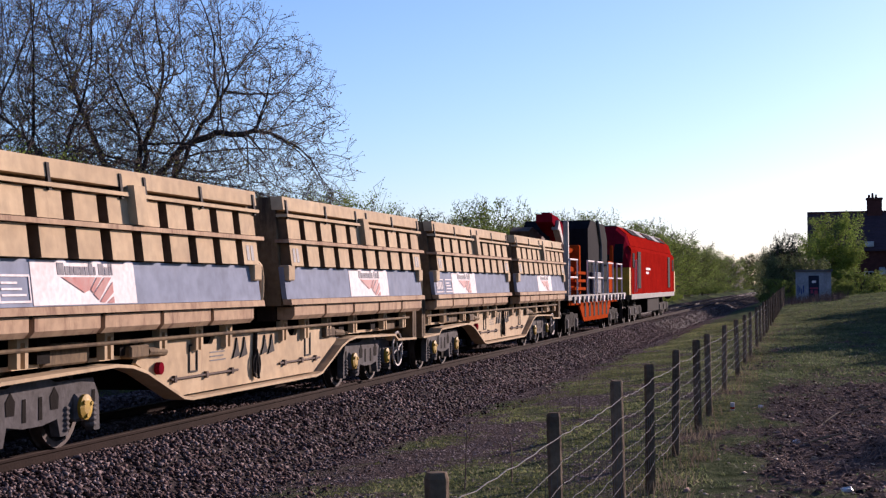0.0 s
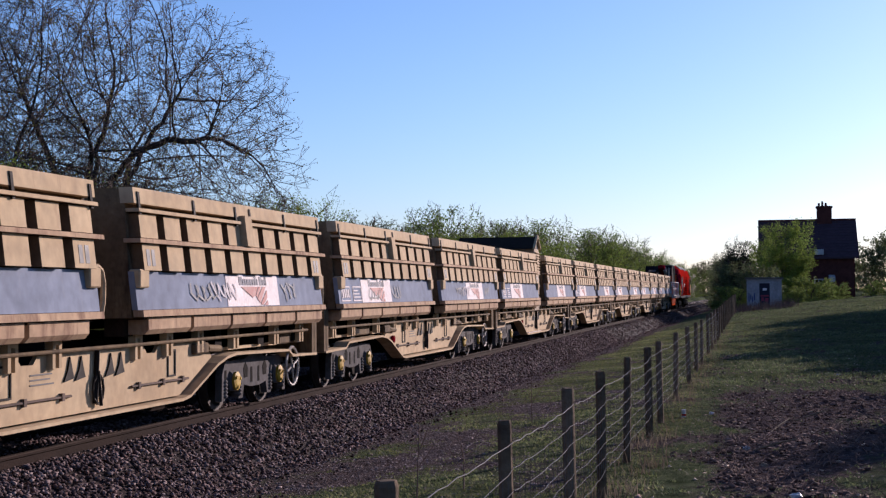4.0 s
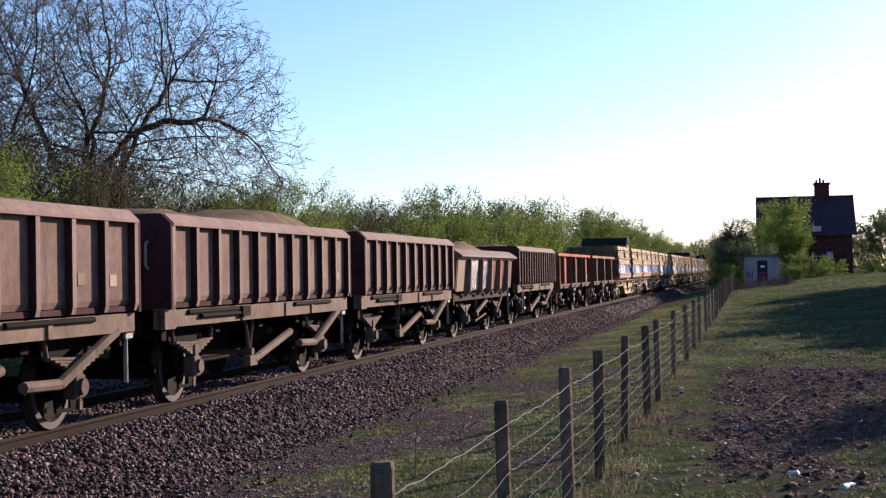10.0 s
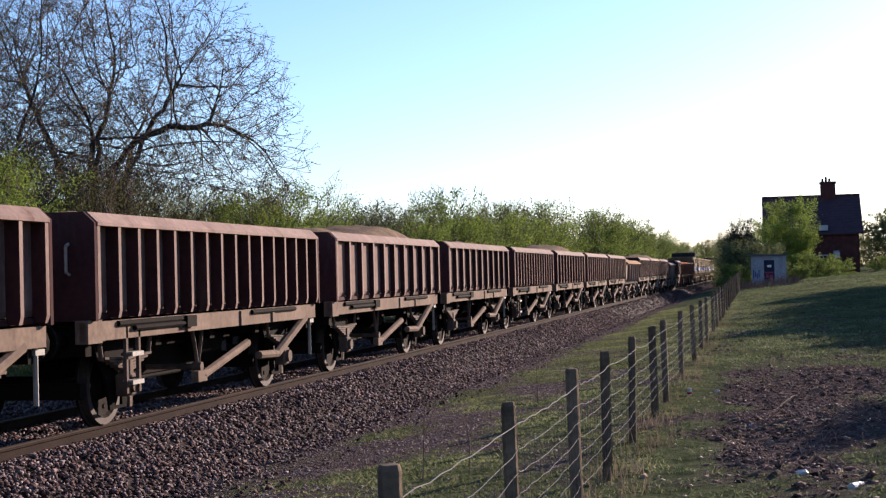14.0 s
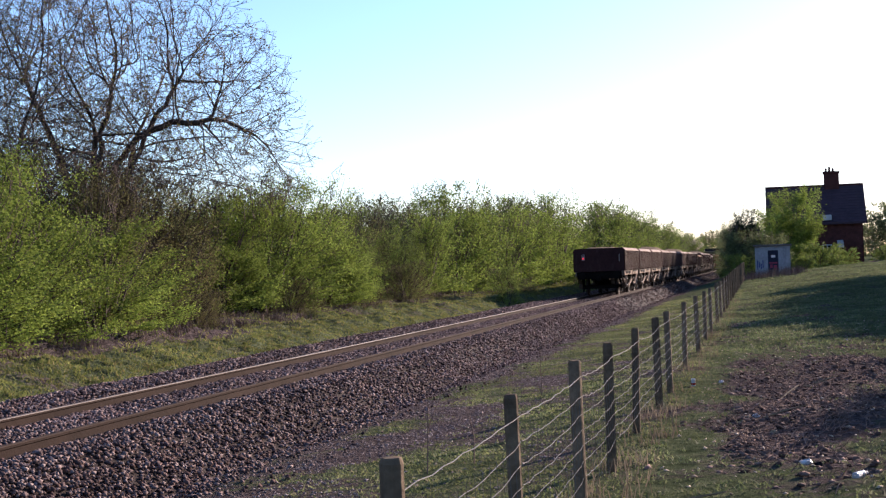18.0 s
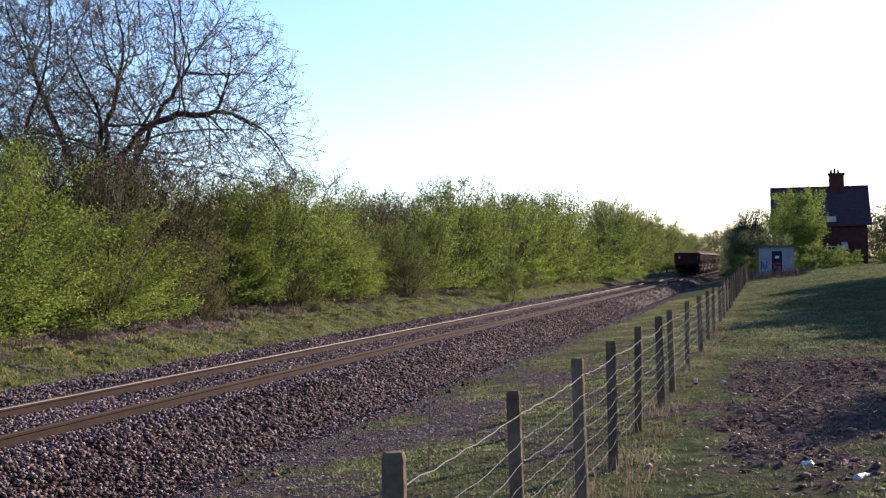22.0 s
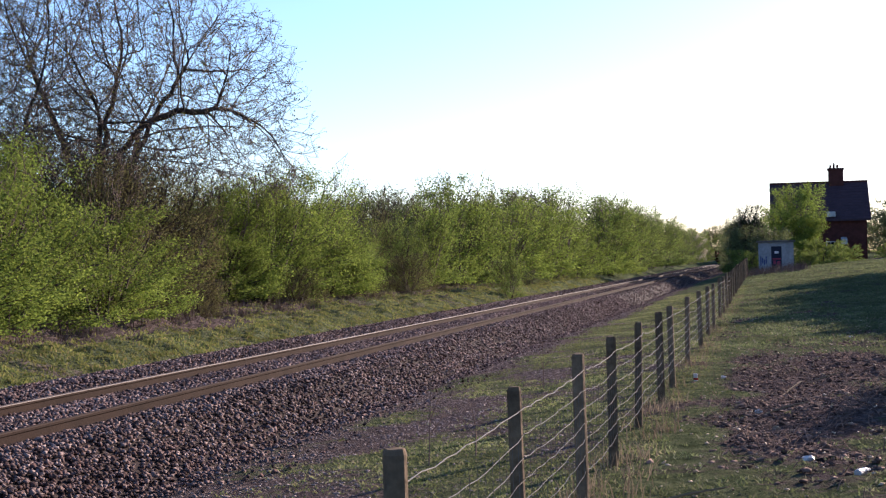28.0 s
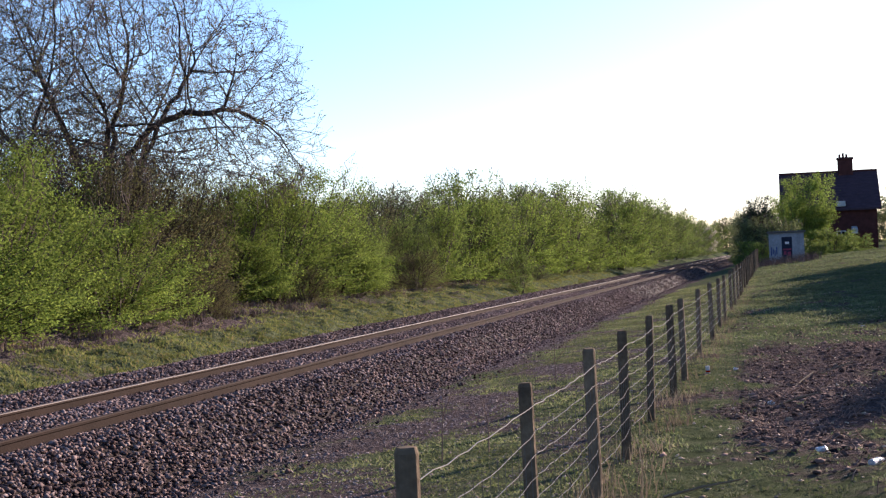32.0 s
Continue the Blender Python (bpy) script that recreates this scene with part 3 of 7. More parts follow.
def build_fence():
    ys = [5.47, 8.16, 10.99, 13.33, 16.2, 19.14, 21.4, 26.09, 30.3, 34.6, 38.1] + [43 + 3.4 * i for i in range(17)]
    fence = thing("wire_fence", "weathered timber post fence with sagging stock wire", "fence")
    fence["kind"] = "structure"
    tops = []
    for i, y in enumerate(ys):
        r = random.Random(i)
        gz = float(ground_z(FENCE_X, y))
        top = gz + 1.17 if i > 10 else 0.875
        bm = bmesh.new()
        w = 0.043 + 0.008 * r.random()
        dx, dy = r.uniform(-0.03, 0.03), r.uniform(-0.05, 0.05)
        ring0, ring1, ring2 = [], [], []
        for k in range(10):
            a = 2 * math.pi * k / 10
            rr = w * (1 + 0.12 * r.uniform(-1, 1))
            ring0.append(bm.verts.new((rr * math.cos(a) + dx, rr * math.sin(a) + dy, gz - 0.3 - top)))
            ring1.append(bm.verts.new((rr * math.cos(a), rr * math.sin(a), -0.02)))
            ring2.append(bm.verts.new((rr * 0.85 * math.cos(a), rr * 0.85 * math.sin(a), r.uniform(-0.004, 0.006))))
        for k in range(10):
            for a, b in ((ring0, ring1), (ring1, ring2)):
                bm.faces.new((a[k], a[(k + 1) % 10], b[(k + 1) % 10], b[k]))
        bm.faces.new(ring2)
        p = part("post", bm, M_POST, fence)
        p.location = (FENCE_X, y, top)
        tops.append((y, top))
    # line wires, wavy and slack between the posts, and the upright stays of the netting
    for level, drop in enumerate((0.12, 0.27, 0.40, 0.52, 0.64, 0.76, 0.88)):
        bm = bmesh.new()
        for (ya, ta), (yb, tb) in zip(tops[:14], tops[1:15]):
            r = random.Random(int(ya * 100) + level)
            sag, ph = r.uniform(0.01, 0.05), r.uniform(0, 6)
            pts = []
            for s in range(13):
                f = s / 12
                pts.append((FENCE_X + 0.05 + 0.005 * math.sin(17 * f + ph), ya + (yb - ya) * f, ta + (tb - ta) * f - drop - sag * 4 * f * (1 - f) + 0.005 * math.sin(f * 40 + ph)))
            pipe(bm, pts, 0.0026 if level == 0 else 0.0021, 4)
        part("line_wire", bm, M_WIRE, fence, "slack galvanised wire strand")
    bm = bmesh.new()
    for (ya, ta), (yb, tb) in zip(tops[:10], tops[1:11]):
        for s in range(1, 14):
            f = s / 14
            yy, tt = ya + (yb - ya) * f, ta + (tb - ta) * f
            rod(bm, (FENCE_X + 0.05, yy, tt - 0.27), (FENCE_X + 0.054, yy + 0.02, tt - 0.90), 0.0016, 3)
    stays = part("netting_stays", bm, M_WIRE, fence, "thin upright wires of the netting")
    stays["kind"] = "stuff"


build_fence()


# ---- plants ----
def tubes(lines, sides_of):
    verts, faces = [], []
    for level, pts in lines:
        k = sides_of(level)
        start = len(verts)
        for i, (p, rad) in enumerate(pts):
            a = pts[min(i + 1, len(pts) - 1)][0] - pts[max(i - 1, 0)][0]
            u = a.orthogonal().normalized()
            v = a.cross(u).normalized()
            for s in range(k):
                t = 2 * math.pi * s / k
                verts.append(p + u * (rad * math.cos(t)) + v * (rad * math.sin(t)))
        for i in range(len(pts) - 1):
            for s in range(k):
                b = start + i * k
                faces.append((b + s, b + (s + 1) % k, b + k + (s + 1) % k, b + k + s))
    return verts, faces


def leaves(centres, size, n_each, scatter, seed, squash=0.8):
    """Small folded leaves round the given points: two triangles each, at every tilt."""
    r = np.random.default_rng(seed)
    c = np.repeat(np.asarray(centres, float), n_each, 0)
    n = len(c)
    c = c + r.normal(0, scatter, (n, 3)) * np.array([1, 1, squash])
    u = r.normal(size=(n, 3))
    u /= np.linalg.norm(u, axis=1, keepdims=True)
    t = r.normal(size=(n, 3))
    v = np.cross(u, t)
    v /= np.linalg.norm(v, axis=1, keepdims=True)
    w = np.cross(u, v)
    s = size * r.uniform(0.55, 1.3, (n, 1))
    p0, p1, p2, p3 = c - u * s, c + v * s * 0.55 + w * s * 0.2, c + u * s, c - v * s * 0.55 + w * s * 0.2
    verts = np.stack([p0, p1, p2, p3], 1).reshape(-1, 3)
    i = 4 * np.arange(n)[:, None]
    faces = np.concatenate([i + [0, 1, 2], i + [0, 2, 3]], 0)
    return verts, faces


def shrub(name, label, seed, height, width, leaf_mat, leaf, sprays, per, shoots=20, clear=0.1, inner=0.3):
    """A thicket shrub: leafy sprays that reach out from a few stems to a lobed crown, dark gaps between them, and bare shoots on top."""
    r = np.random.default_rng(seed)
    root = thing(name, label, "bush")
    lobe = r.normal(size=(9, 3)) * (1, 1, 0.7) + (0, 0, 0.25)
    lobe /= np.linalg.norm(lobe, axis=1, keepdims=True)
    bulge = r.uniform(0.6, 1.0, 9)

    def shell(d):
        reach = 0.66 + 0.38 * np.max(np.exp(5.0 * (d @ lobe.T - 1)) * bulge, axis=1)
        up = np.clip(d[:, 2], 0, 1)
        p = np.stack([d[:, 0] * width / 2 * reach, d[:, 1] * width / 2 * reach, height * (clear + (0.96 - clear) * np.sign(d[:, 2]) * np.abs(d[:, 2]) ** 0.85 * reach)], -1)
        p[:, 2] = np.maximum(p[:, 2], height * (clear * r.uniform(0.3, 1.0, len(d)))) - 0.05 * up
        return p
    d = r.normal(size=(sprays, 3))
    d[:, 2] = np.abs(d[:, 2]) * 0.95 - 0.12
    d /= np.linalg.norm(d, axis=1, keepdims=True)
    end = shell(d) * r.uniform(0.8, 1.05, (sprays, 1))
    fit = np.array([width / 2 / np.percentile(np.hypot(end[:, 0], end[:, 1]), 93)] * 2 + [height * 0.97 / np.percentile(end[:, 2], 90)])
    end = end * fit
    over = np.maximum(end[:, 2] - 0.94 * height, 0)
    end[:, 2] -= over * 0.75
    root_at = end * np.stack([r.uniform(0.25, 0.6, sprays)] * 2 + [r.uniform(0.45, 0.75, sprays)], -1)
    bow = (end + root_at) / 2 + np.stack([r.normal(0, 0.1, sprays), r.normal(0, 0.1, sprays), r.uniform(-0.05, 0.22, sprays)], -1) * height / 4
    lines, cen = [], []
    for i in range(sprays):
        p, q, e = Vector(root_at[i]), Vector(bow[i]), Vector(end[i])
        lines.append((2, [(p, 0.013), (q, 0.009), (e, 0.004)]))
    # leaves in uneven tufts along each spray
    n = sprays * per
    k = np.repeat(np.arange(sprays), per)
    rich = r.uniform(0.35, 1.0, sprays)
    keep = r.random(n) < rich[k]
    k = k[keep]
    tuft = r.uniform(0.25, 1.05, (sprays, 5))
    f = tuft[k, r.integers(0, 5, len(k))] + r.normal(0, 0.05, len(k))
    f = f[:, None]
    at = root_at[k] * (1 - f) ** 2 + 2 * bow[k] * f * (1 - f) + end[k] * f ** 2
    at += r.normal(0, 0.098 * height / 4 + 0.02, at.shape) * (1, 1, 0.75)
    m = int(len(k) * inner)
    ins = shell(np.concatenate([d] * (m // sprays + 1))[:m]) * fit * r.uniform(0.3, 0.75, (m, 1))
    v, fc = leaves(np.concatenate([at, ins]), leaf, 1, 0.02, seed + 1)
    v[:, 2] = np.maximum(v[:, 2], 0.03)
    for s in range(6):
        a = 2 * math.pi * s / 6 + r.random()
        w = Vector((math.cos(a) * width * 0.22, math.sin(a) * width * 0.22, height * r.uniform(0.5, 0.75)))
        g = Vector((math.cos(a) * 0.22, math.sin(a) * 0.22, -0.15))
        lines.append((0, [(g, 0.055), (g.lerp(w, 0.5) + Vector((r.normal(0, 0.1), r.normal(0, 0.1), 0.1)), 0.035), (w, 0.015)]))
    crest = np.argsort(end[:, 2])[int(sprays * 0.62):]
    for s in range(shoots):
        i = int(crest[r.integers(0, len(crest))])
        p = Vector(end[i]) * 0.97
        way = Vector((end[i][0] * 0.35 / width + r.normal(0, 0.35), end[i][1] * 0.35 / width + r.normal(0, 0.35), 1.0)).normalized()
        ln = r.uniform(0.15, 0.6) * height / 4
        q = p + way * ln
        mid = p.lerp(q, 0.55) + Vector((r.normal(0, 0.05), r.normal(0, 0.05), 0))
        lines.append((2, [(p, 0.011), (mid, 0.008), (q, 0.005)]))
        for b in range(3):
            u = p.lerp(q, r.uniform(0.3, 0.9))
            w = u + (way + Vector((r.normal(0, 0.8), r.normal(0, 0.8), r.normal(0, 0.3)))).normalized() * ln * 0.4
            lines.append((2, [(u, 0.007), (w, 0.004)]))
    tv, tf = tubes(lines, lambda lv: 5 if lv == 0 else 3)
    raw("branchwork", tv, tf, M_TWIG, root)
    raw("crown", v, fc, leaf_mat, root)
    return root


def build_hedge():
    """The thicket along the far side of the line, shrub by shrub; every kind is shaped 4 m tall."""
    fine = [
        shrub("hawthorn_bush", "dense hawthorn bush in bright yellow green spring leaf", 11, 4.0, 4.6, M_LEAF, 0.029, 170, 250, 14),
        shrub("hawthorn_bush", "loose hawthorn bush in patchy green leaf", 15, 4.0, 4.4, M_LEAF_MID, 0.029, 160, 230, 26),
        shrub("hedge_bush", "twiggy bush just coming into dull olive leaf", 13, 4.0, 4.2, M_LEAF_DULL, 0.027, 190, 150, 60, 0.12),
        shrub("hedge_bush", "thin brown bush with few opening leaves", 14, 4.0, 4.0, M_LEAF_BROWN, 0.026, 280, 75, 90, 0.05),
        shrub("hawthorn_bush", "rounded hawthorn bush in fresh green spring leaf", 12, 4.0, 4.4, M_LEAF, 0.029, 150, 240, 22),
    ]
    coarse = [
        shrub("hawthorn_bush", "tall hawthorn bush in yellow green spring leaf", 16, 4.0, 4.6, M_LEAF, 0.042, 120, 130, 16),
        shrub("hawthorn_bush", "tall hawthorn bush in patchy green leaf", 17, 4.0, 4.4, M_LEAF_MID, 0.042, 120, 120, 28),
        shrub("hedge_bush", "tall twiggy bush in dull olive leaf", 18, 4.0, 4.2, M_LEAF_DULL, 0.039, 140, 85, 60, 0.12),
        shrub("hedge_bush", "grey leafless thorn bush with upright shoots", 19, 4.0, 4.0, M_LEAF_BROWN, 0.032, 240, 22, 130, 0.05),
        shrub("hawthorn_bush", "broad hawthorn bush in fresh spring leaf", 20, 4.0, 4.8, M_LEAF, 0.042, 115, 130, 20),
    ]
    kinds = fine + coarse
    # kind, place across and along, height, breadth over height
    near_left = [(0, -15.7, 27.4, 3.6, 1.1), (0, -15.3, 31.4, 3.0, 1.2), (4, -17.6, 30.0, 4.3, 1.0), (0, -15.4, 23.8, 3.5, 1.2), (4, -18.0, 25.8, 4.2, 1.0), (1, -18.0, 33.0, 3.6, 0.9)]
    brown = [(3, -17.0, 34.4, 4.1, 1.0), (3, -17.4, 36.6, 4.4, 1.0), (3, -19.2, 34.6, 4.8, 1.0), (3, -19.0, 39.5, 4.8, 1.0), (2, -18.4, 39.6, 4.1, 1.0), (3, -16.5, 38.6, 3.3, 0.9), (2, -18.0, 36.0, 3.6, 1.0)]
    middle = [(0, -16.9, 42.6, 4.0, 1.0), (4, -16.4, 45.6, 3.9, 1.0), (2, -18.4, 46.5, 4.3, 1.0), (4, -16.9, 49.3, 4.5, 0.9), (0, -15.9, 50.6, 3.4, 1.15), (2, -18.6, 52.5, 4.3, 0.9), (1, -16.2, 54.4, 3.3, 1.0)]
    recess = [(2, -18.2, 56.6, 3.7, 1.0), (3, -17.2, 58.2, 3.5, 1.0), (1, -15.9, 60.4, 3.5, 1.05), (2, -17.4, 63.4, 4.4, 1.0), (2, -18.2, 67.8, 4.8, 1.0), (4, -15.7, 65.6, 3.9, 1.0), (1, -16.8, 70.5, 5.0, 0.9)]
    beyond = [(0, -15.6, 73.2, 4.6, 1.0), (1, -17.0, 77.5, 5.4, 0.9), (3, -17.6, 81.5, 4.7, 0.9), (0, -15.0, 82.5, 4.7, 1.0), (2, -17.2, 87.0, 5.6, 0.9), (4, -14.9, 89.5, 5.2, 1.0), (1, -16.4, 95.0, 5.4, 1.0), (0, -14.4, 97.0, 4.7, 1.05), (3, -17.4, 102.5, 5.4, 1.1), (3, -17.8, 108.5, 5.4, 1.1), (1, -15.0, 104.0, 5.8, 0.9), (4, -13.8, 109.0, 4.9, 1.0)]
    far = [(1, -13.3, 121.0, 6.0, 0.95), (0, -12.9, 119.6, 5.2, 0.9), (2, -17.0, 128.0, 5.6, 0.9), (1, -14.2, 138.0, 6.2, 1.1), (2, -16.4, 147.0, 6.9, 0.9), (1, -14.0, 154.0, 6.0, 1.0), (2, -16.0, 163.0, 6.8, 1.0), (1, -13.9, 171.0, 5.8, 1.1), (2, -15.8, 184.0, 6.4, 1.0), (1, -13.7, 192.0, 5.6, 1.1), (1, -14.0, 208.0, 5.8, 1.1), (2, -13.8, 224.0, 5.6, 1.1), (1, -13.6, 240.0, 5.2, 1.2), (1, -14.6, 262.0, 5.6, 1.3), (2, -14.4, 285.0, 5.6, 1.3), (1, -14.2, 310.0, 5.8, 1.4)]
    backing = [(2 if i % 2 else 1, -20.0 + 0.5 * (i % 3), 27.0 + 4.6 * i, 3.6 + 0.012 * 4.6 * i, 1.0) for i in range(22)]
    low = [(3, -14.9, 44.4, 1.15, 1.5), (3, -14.7, 58.4, 1.5, 1.3), (3, -14.8, 52.6, 0.9, 1.7), (3, -15.0, 62.0, 1.0, 1.5), (1, -11.9, 67.0, 1.8, 0.8), (3, -14.2, 76.0, 1.2, 1.2), (2, -13.2, 80.0, 1.0, 1.2), (3, -15.0, 36.6, 0.9, 1.6), (1, -13.0, 101.0, 1.5, 1.0)]
    r = random.Random(5)
    used = set()
    for k, x, y, h, broad in near_left + brown + middle + recess + beyond + far + backing + low:
        k += 5 * (y > 62)
        s = h / 4.0 * (1.0 if y < 62 else 0.95)
        m = pose(x, y, float(ground_z(x, y)) - 0.05, 0, 0, r.uniform(0, 360)) @ Matrix.Diagonal((s * broad * 1.12, s * broad * 1.12, s, 1))
        if k not in used:
            used.add(k)
            kinds[k].matrix_basis = m
            tagged(kinds[k], group="lineside hedge")
        else:
            copy_thing(kinds[k], m)


build_hedge()


def colony(seed, stems, cloud, step=0.27, reach=2.4, kill=0.34, rounds=70, lift=0.05):
    """Branches that grow step by step towards a cloud of points, as a crown fills the light round it; gives nodes, parents and radii."""
    r = random.Random(seed)
    at, parent = [], []
    for way in stems:
        last = -1
        for p, q in zip(way, way[1:]):
            p, q = Vector(p), Vector(q)
            n = max(int((q - p).length / step), 1)
            for i in range(n):
                at.append(p.lerp(q, i / n) + Vector((r.gauss(0, 0.035), r.gauss(0, 0.035), r.gauss(0, 0.035))))
                parent.append(last)
                last = len(at) - 1
    young = {}
    todo = [Vector(c) for c in cloud]
    for _ in range(rounds):
        tree = kdtree.KDTree(len(at))
        for i, p in enumerate(at):
            tree.insert(p, i)
        tree.balance()
        pull, rest = {}, []
        for c in todo:
            p, i, dist = tree.find(c)
            if dist < kill:
                continue
            rest.append(c)
            if dist < reach or _ < 12:
                pull.setdefault(i, Vector((0, 0, 0)))
                pull[i] += (c - p).normalized()
        todo = rest
        if not pull:
            break
        for i, w in pull.items():
            back = (at[i] - at[parent[i]]).normalized() if parent[i] >= 0 else Vector((0, 0, 1))
            w = (w.normalized() + back * 0.75 + Vector((r.gauss(0, 0.12), r.gauss(0, 0.12), lift + r.gauss(0, 0.12)))).normalized()
            q = at[i] + w * step
            if any((at[c] - q).length < step * 0.45 for c in young.get(i, ())):
                continue
            young.setdefault(i, []).append(len(at))
            at.append(q)
            parent.append(i)
    load = [0.0] * len(at)
    kids = [0] * len(at)
    for i in range(len(at) - 1, -1, -1):
        if kids[i] == 0:
            load[i] = 1.0
        if parent[i] >= 0:
            load[parent[i]] += load[i]
            kids[parent[i]] += 1
    return at, parent, load, kids


def bare_tree(name, label, seed, stems, cloud, fine=0.0076):
    root = thing(name, label, "tree")
    at, parent, load, kids = colony(seed, stems, cloud)
    rad = [fine * w ** 0.48 for w in load]
    heavy = {}
    for i, p in enumerate(parent):
        if p >= 0 and (p not in heavy or load[i] > load[heavy[p]]):
            heavy[p] = i
    limbs, twigs = [], []
    for i, p in enumerate(parent):
        if p >= 0 and heavy[p] == i:
            continue
        chain, j = ([(at[p], min(rad[p], rad[i] * 1.25))] if p >= 0 else []), i
        while True:
            chain.append((at[j], rad[j]))
            if j not in heavy:
                break
            j = heavy[j]
        if len(chain) > 1:
            (limbs if rad[i] > 0.03 else twigs).append((0 if rad[i] > 0.03 else 1, chain))
    r = random.Random(seed + 1)
    tips = []
    for i, p in enumerate(parent):
        if p < 0 or load[i] > 9 or at[i].z < 2.8:
            continue
        w = (at[i] - at[p]).normalized()
        for _ in range(4 if kids[i] == 0 else 1):
            d = (w + Vector((r.gauss(0, 0.55), r.gauss(0, 0.55), r.gauss(0.12, 0.45)))).normalized()
            ln = r.uniform(0.22, 0.62)
            m = at[i] + d * ln * 0.5 + Vector((r.gauss(0, 0.03), r.gauss(0, 0.03), r.gauss(0, 0.03)))
            e = at[i] + d * ln + Vector((0, 0, r.uniform(-0.02, 0.08)))
            twigs.append((2, [(at[i], fine * 0.9), (m, fine * 0.75), (e, fine * 0.6)]))
            d2 = (d + Vector((r.gauss(0, 0.7), r.gauss(0, 0.7), r.gauss(0.15, 0.5)))).normalized()
            twigs.append((2, [(m, fine * 0.7), (m + d2 * ln * 0.5, fine * 0.55)]))
            tips += [e, m + d2 * ln * 0.5]
    v, f = tubes(limbs, lambda lv: 8)
    raw("trunk", v, f, M_BARK, root, smooth=True)
    v, f = tubes(twigs, lambda lv: 4 if lv == 1 else 3)
    raw("twigwork", v, f, M_TREE_TWIG, root)
    v, f = leaves(tips, 0.034, 1, 0.03, seed + 2)
    raw("bud_haze", v, f, M_BUD, root)
    return root


def crown_cloud(seed, n, rx, ry, z_mid, rz, floor_at, droop):
    """Points through a domed crown, thicker towards its skin, hanging lower at the rim on the open side."""
    r = np.random.default_rng(seed)
    d = r.normal(size=(n * 3, 3))
    d /= np.linalg.norm(d, axis=1, keepdims=True)
    p = d * (r.random((n * 3, 1)) ** 0.45) * (rx, ry, rz) + (0, 0, z_mid)
    rim = np.hypot(p[:, 0] / rx, p[:, 1] / ry)
    low = floor_at + (1 - rim) * 0.6 - droop * np.clip(rim - 0.6, 0, 1)
    return p[p[:, 2] > low][:n]


def build_bare_trees():
    stems = [
        [(0, 0, -0.3), (-0.1, 0, 3), (0.1, 0, 5), (0.6, 0, 7.5)],
        [(0.25, -0.1, -0.3), (0.35, -0.1, 3), (0.6, -0.2, 4.7), (1.4, -0.3, 5.5), (2.3, -0.4, 5.85), (3.1, -0.6, 5.75), (4.0, -0.4, 5.95)],
        [(0.2, 0.2, -0.3), (0.5, 0.2, 3.5), (1.4, 0.3, 5.5), (2.6, 0.4, 7.4)],
        [(-0.3, 0.2, -0.3), (-0.6, 0.2, 3.2), (-1.4, 0.3, 5.5), (-2.2, 0.2, 7.5)],
        [(-0.5, -0.2, -0.3), (-1.4, -0.3, 3), (-2.8, -0.4, 5.2), (-4.2, -0.4, 6.6)],
        [(0, -0.4, -0.3), (0.2, -1.2, 3.4), (0.5, -2.4, 5.8)],
        [(0.1, 0.4, -0.3), (0.4, 1.4, 3.4), (0.7, 2.6, 6)],
    ]
    tree = bare_tree("ash_tree", "tall spreading tree, nearly bare with opening buds", 21, stems, crown_cloud(4, 5600, 6.2, 6.2, 5.3, 5.5, 3.7, 1.2))
    tree.matrix_basis = pose(-19.4, 40.0, 0.4, 0, 0, 13)
    stems = [[(0.4 * i - 1.0, 0.3 * (i % 3), -0.3), (0.55 * i - 1.4, 0.3 * (i % 3), 3.2), (0.85 * i - 2.1, 0.5 * (i % 3) - 0.4, 5.6)] for i in range(6)]
    tree = bare_tree("field_maple", "slender many-stemmed tree in a haze of buds", 31, stems, crown_cloud(5, 3200, 4.8, 4.8, 6.0, 6.2, 3.4, 0.4), 0.006)
    tree.matrix_basis = pose(-21.6, 35.2, 0.4, 0, 0, 0)


build_bare_trees()


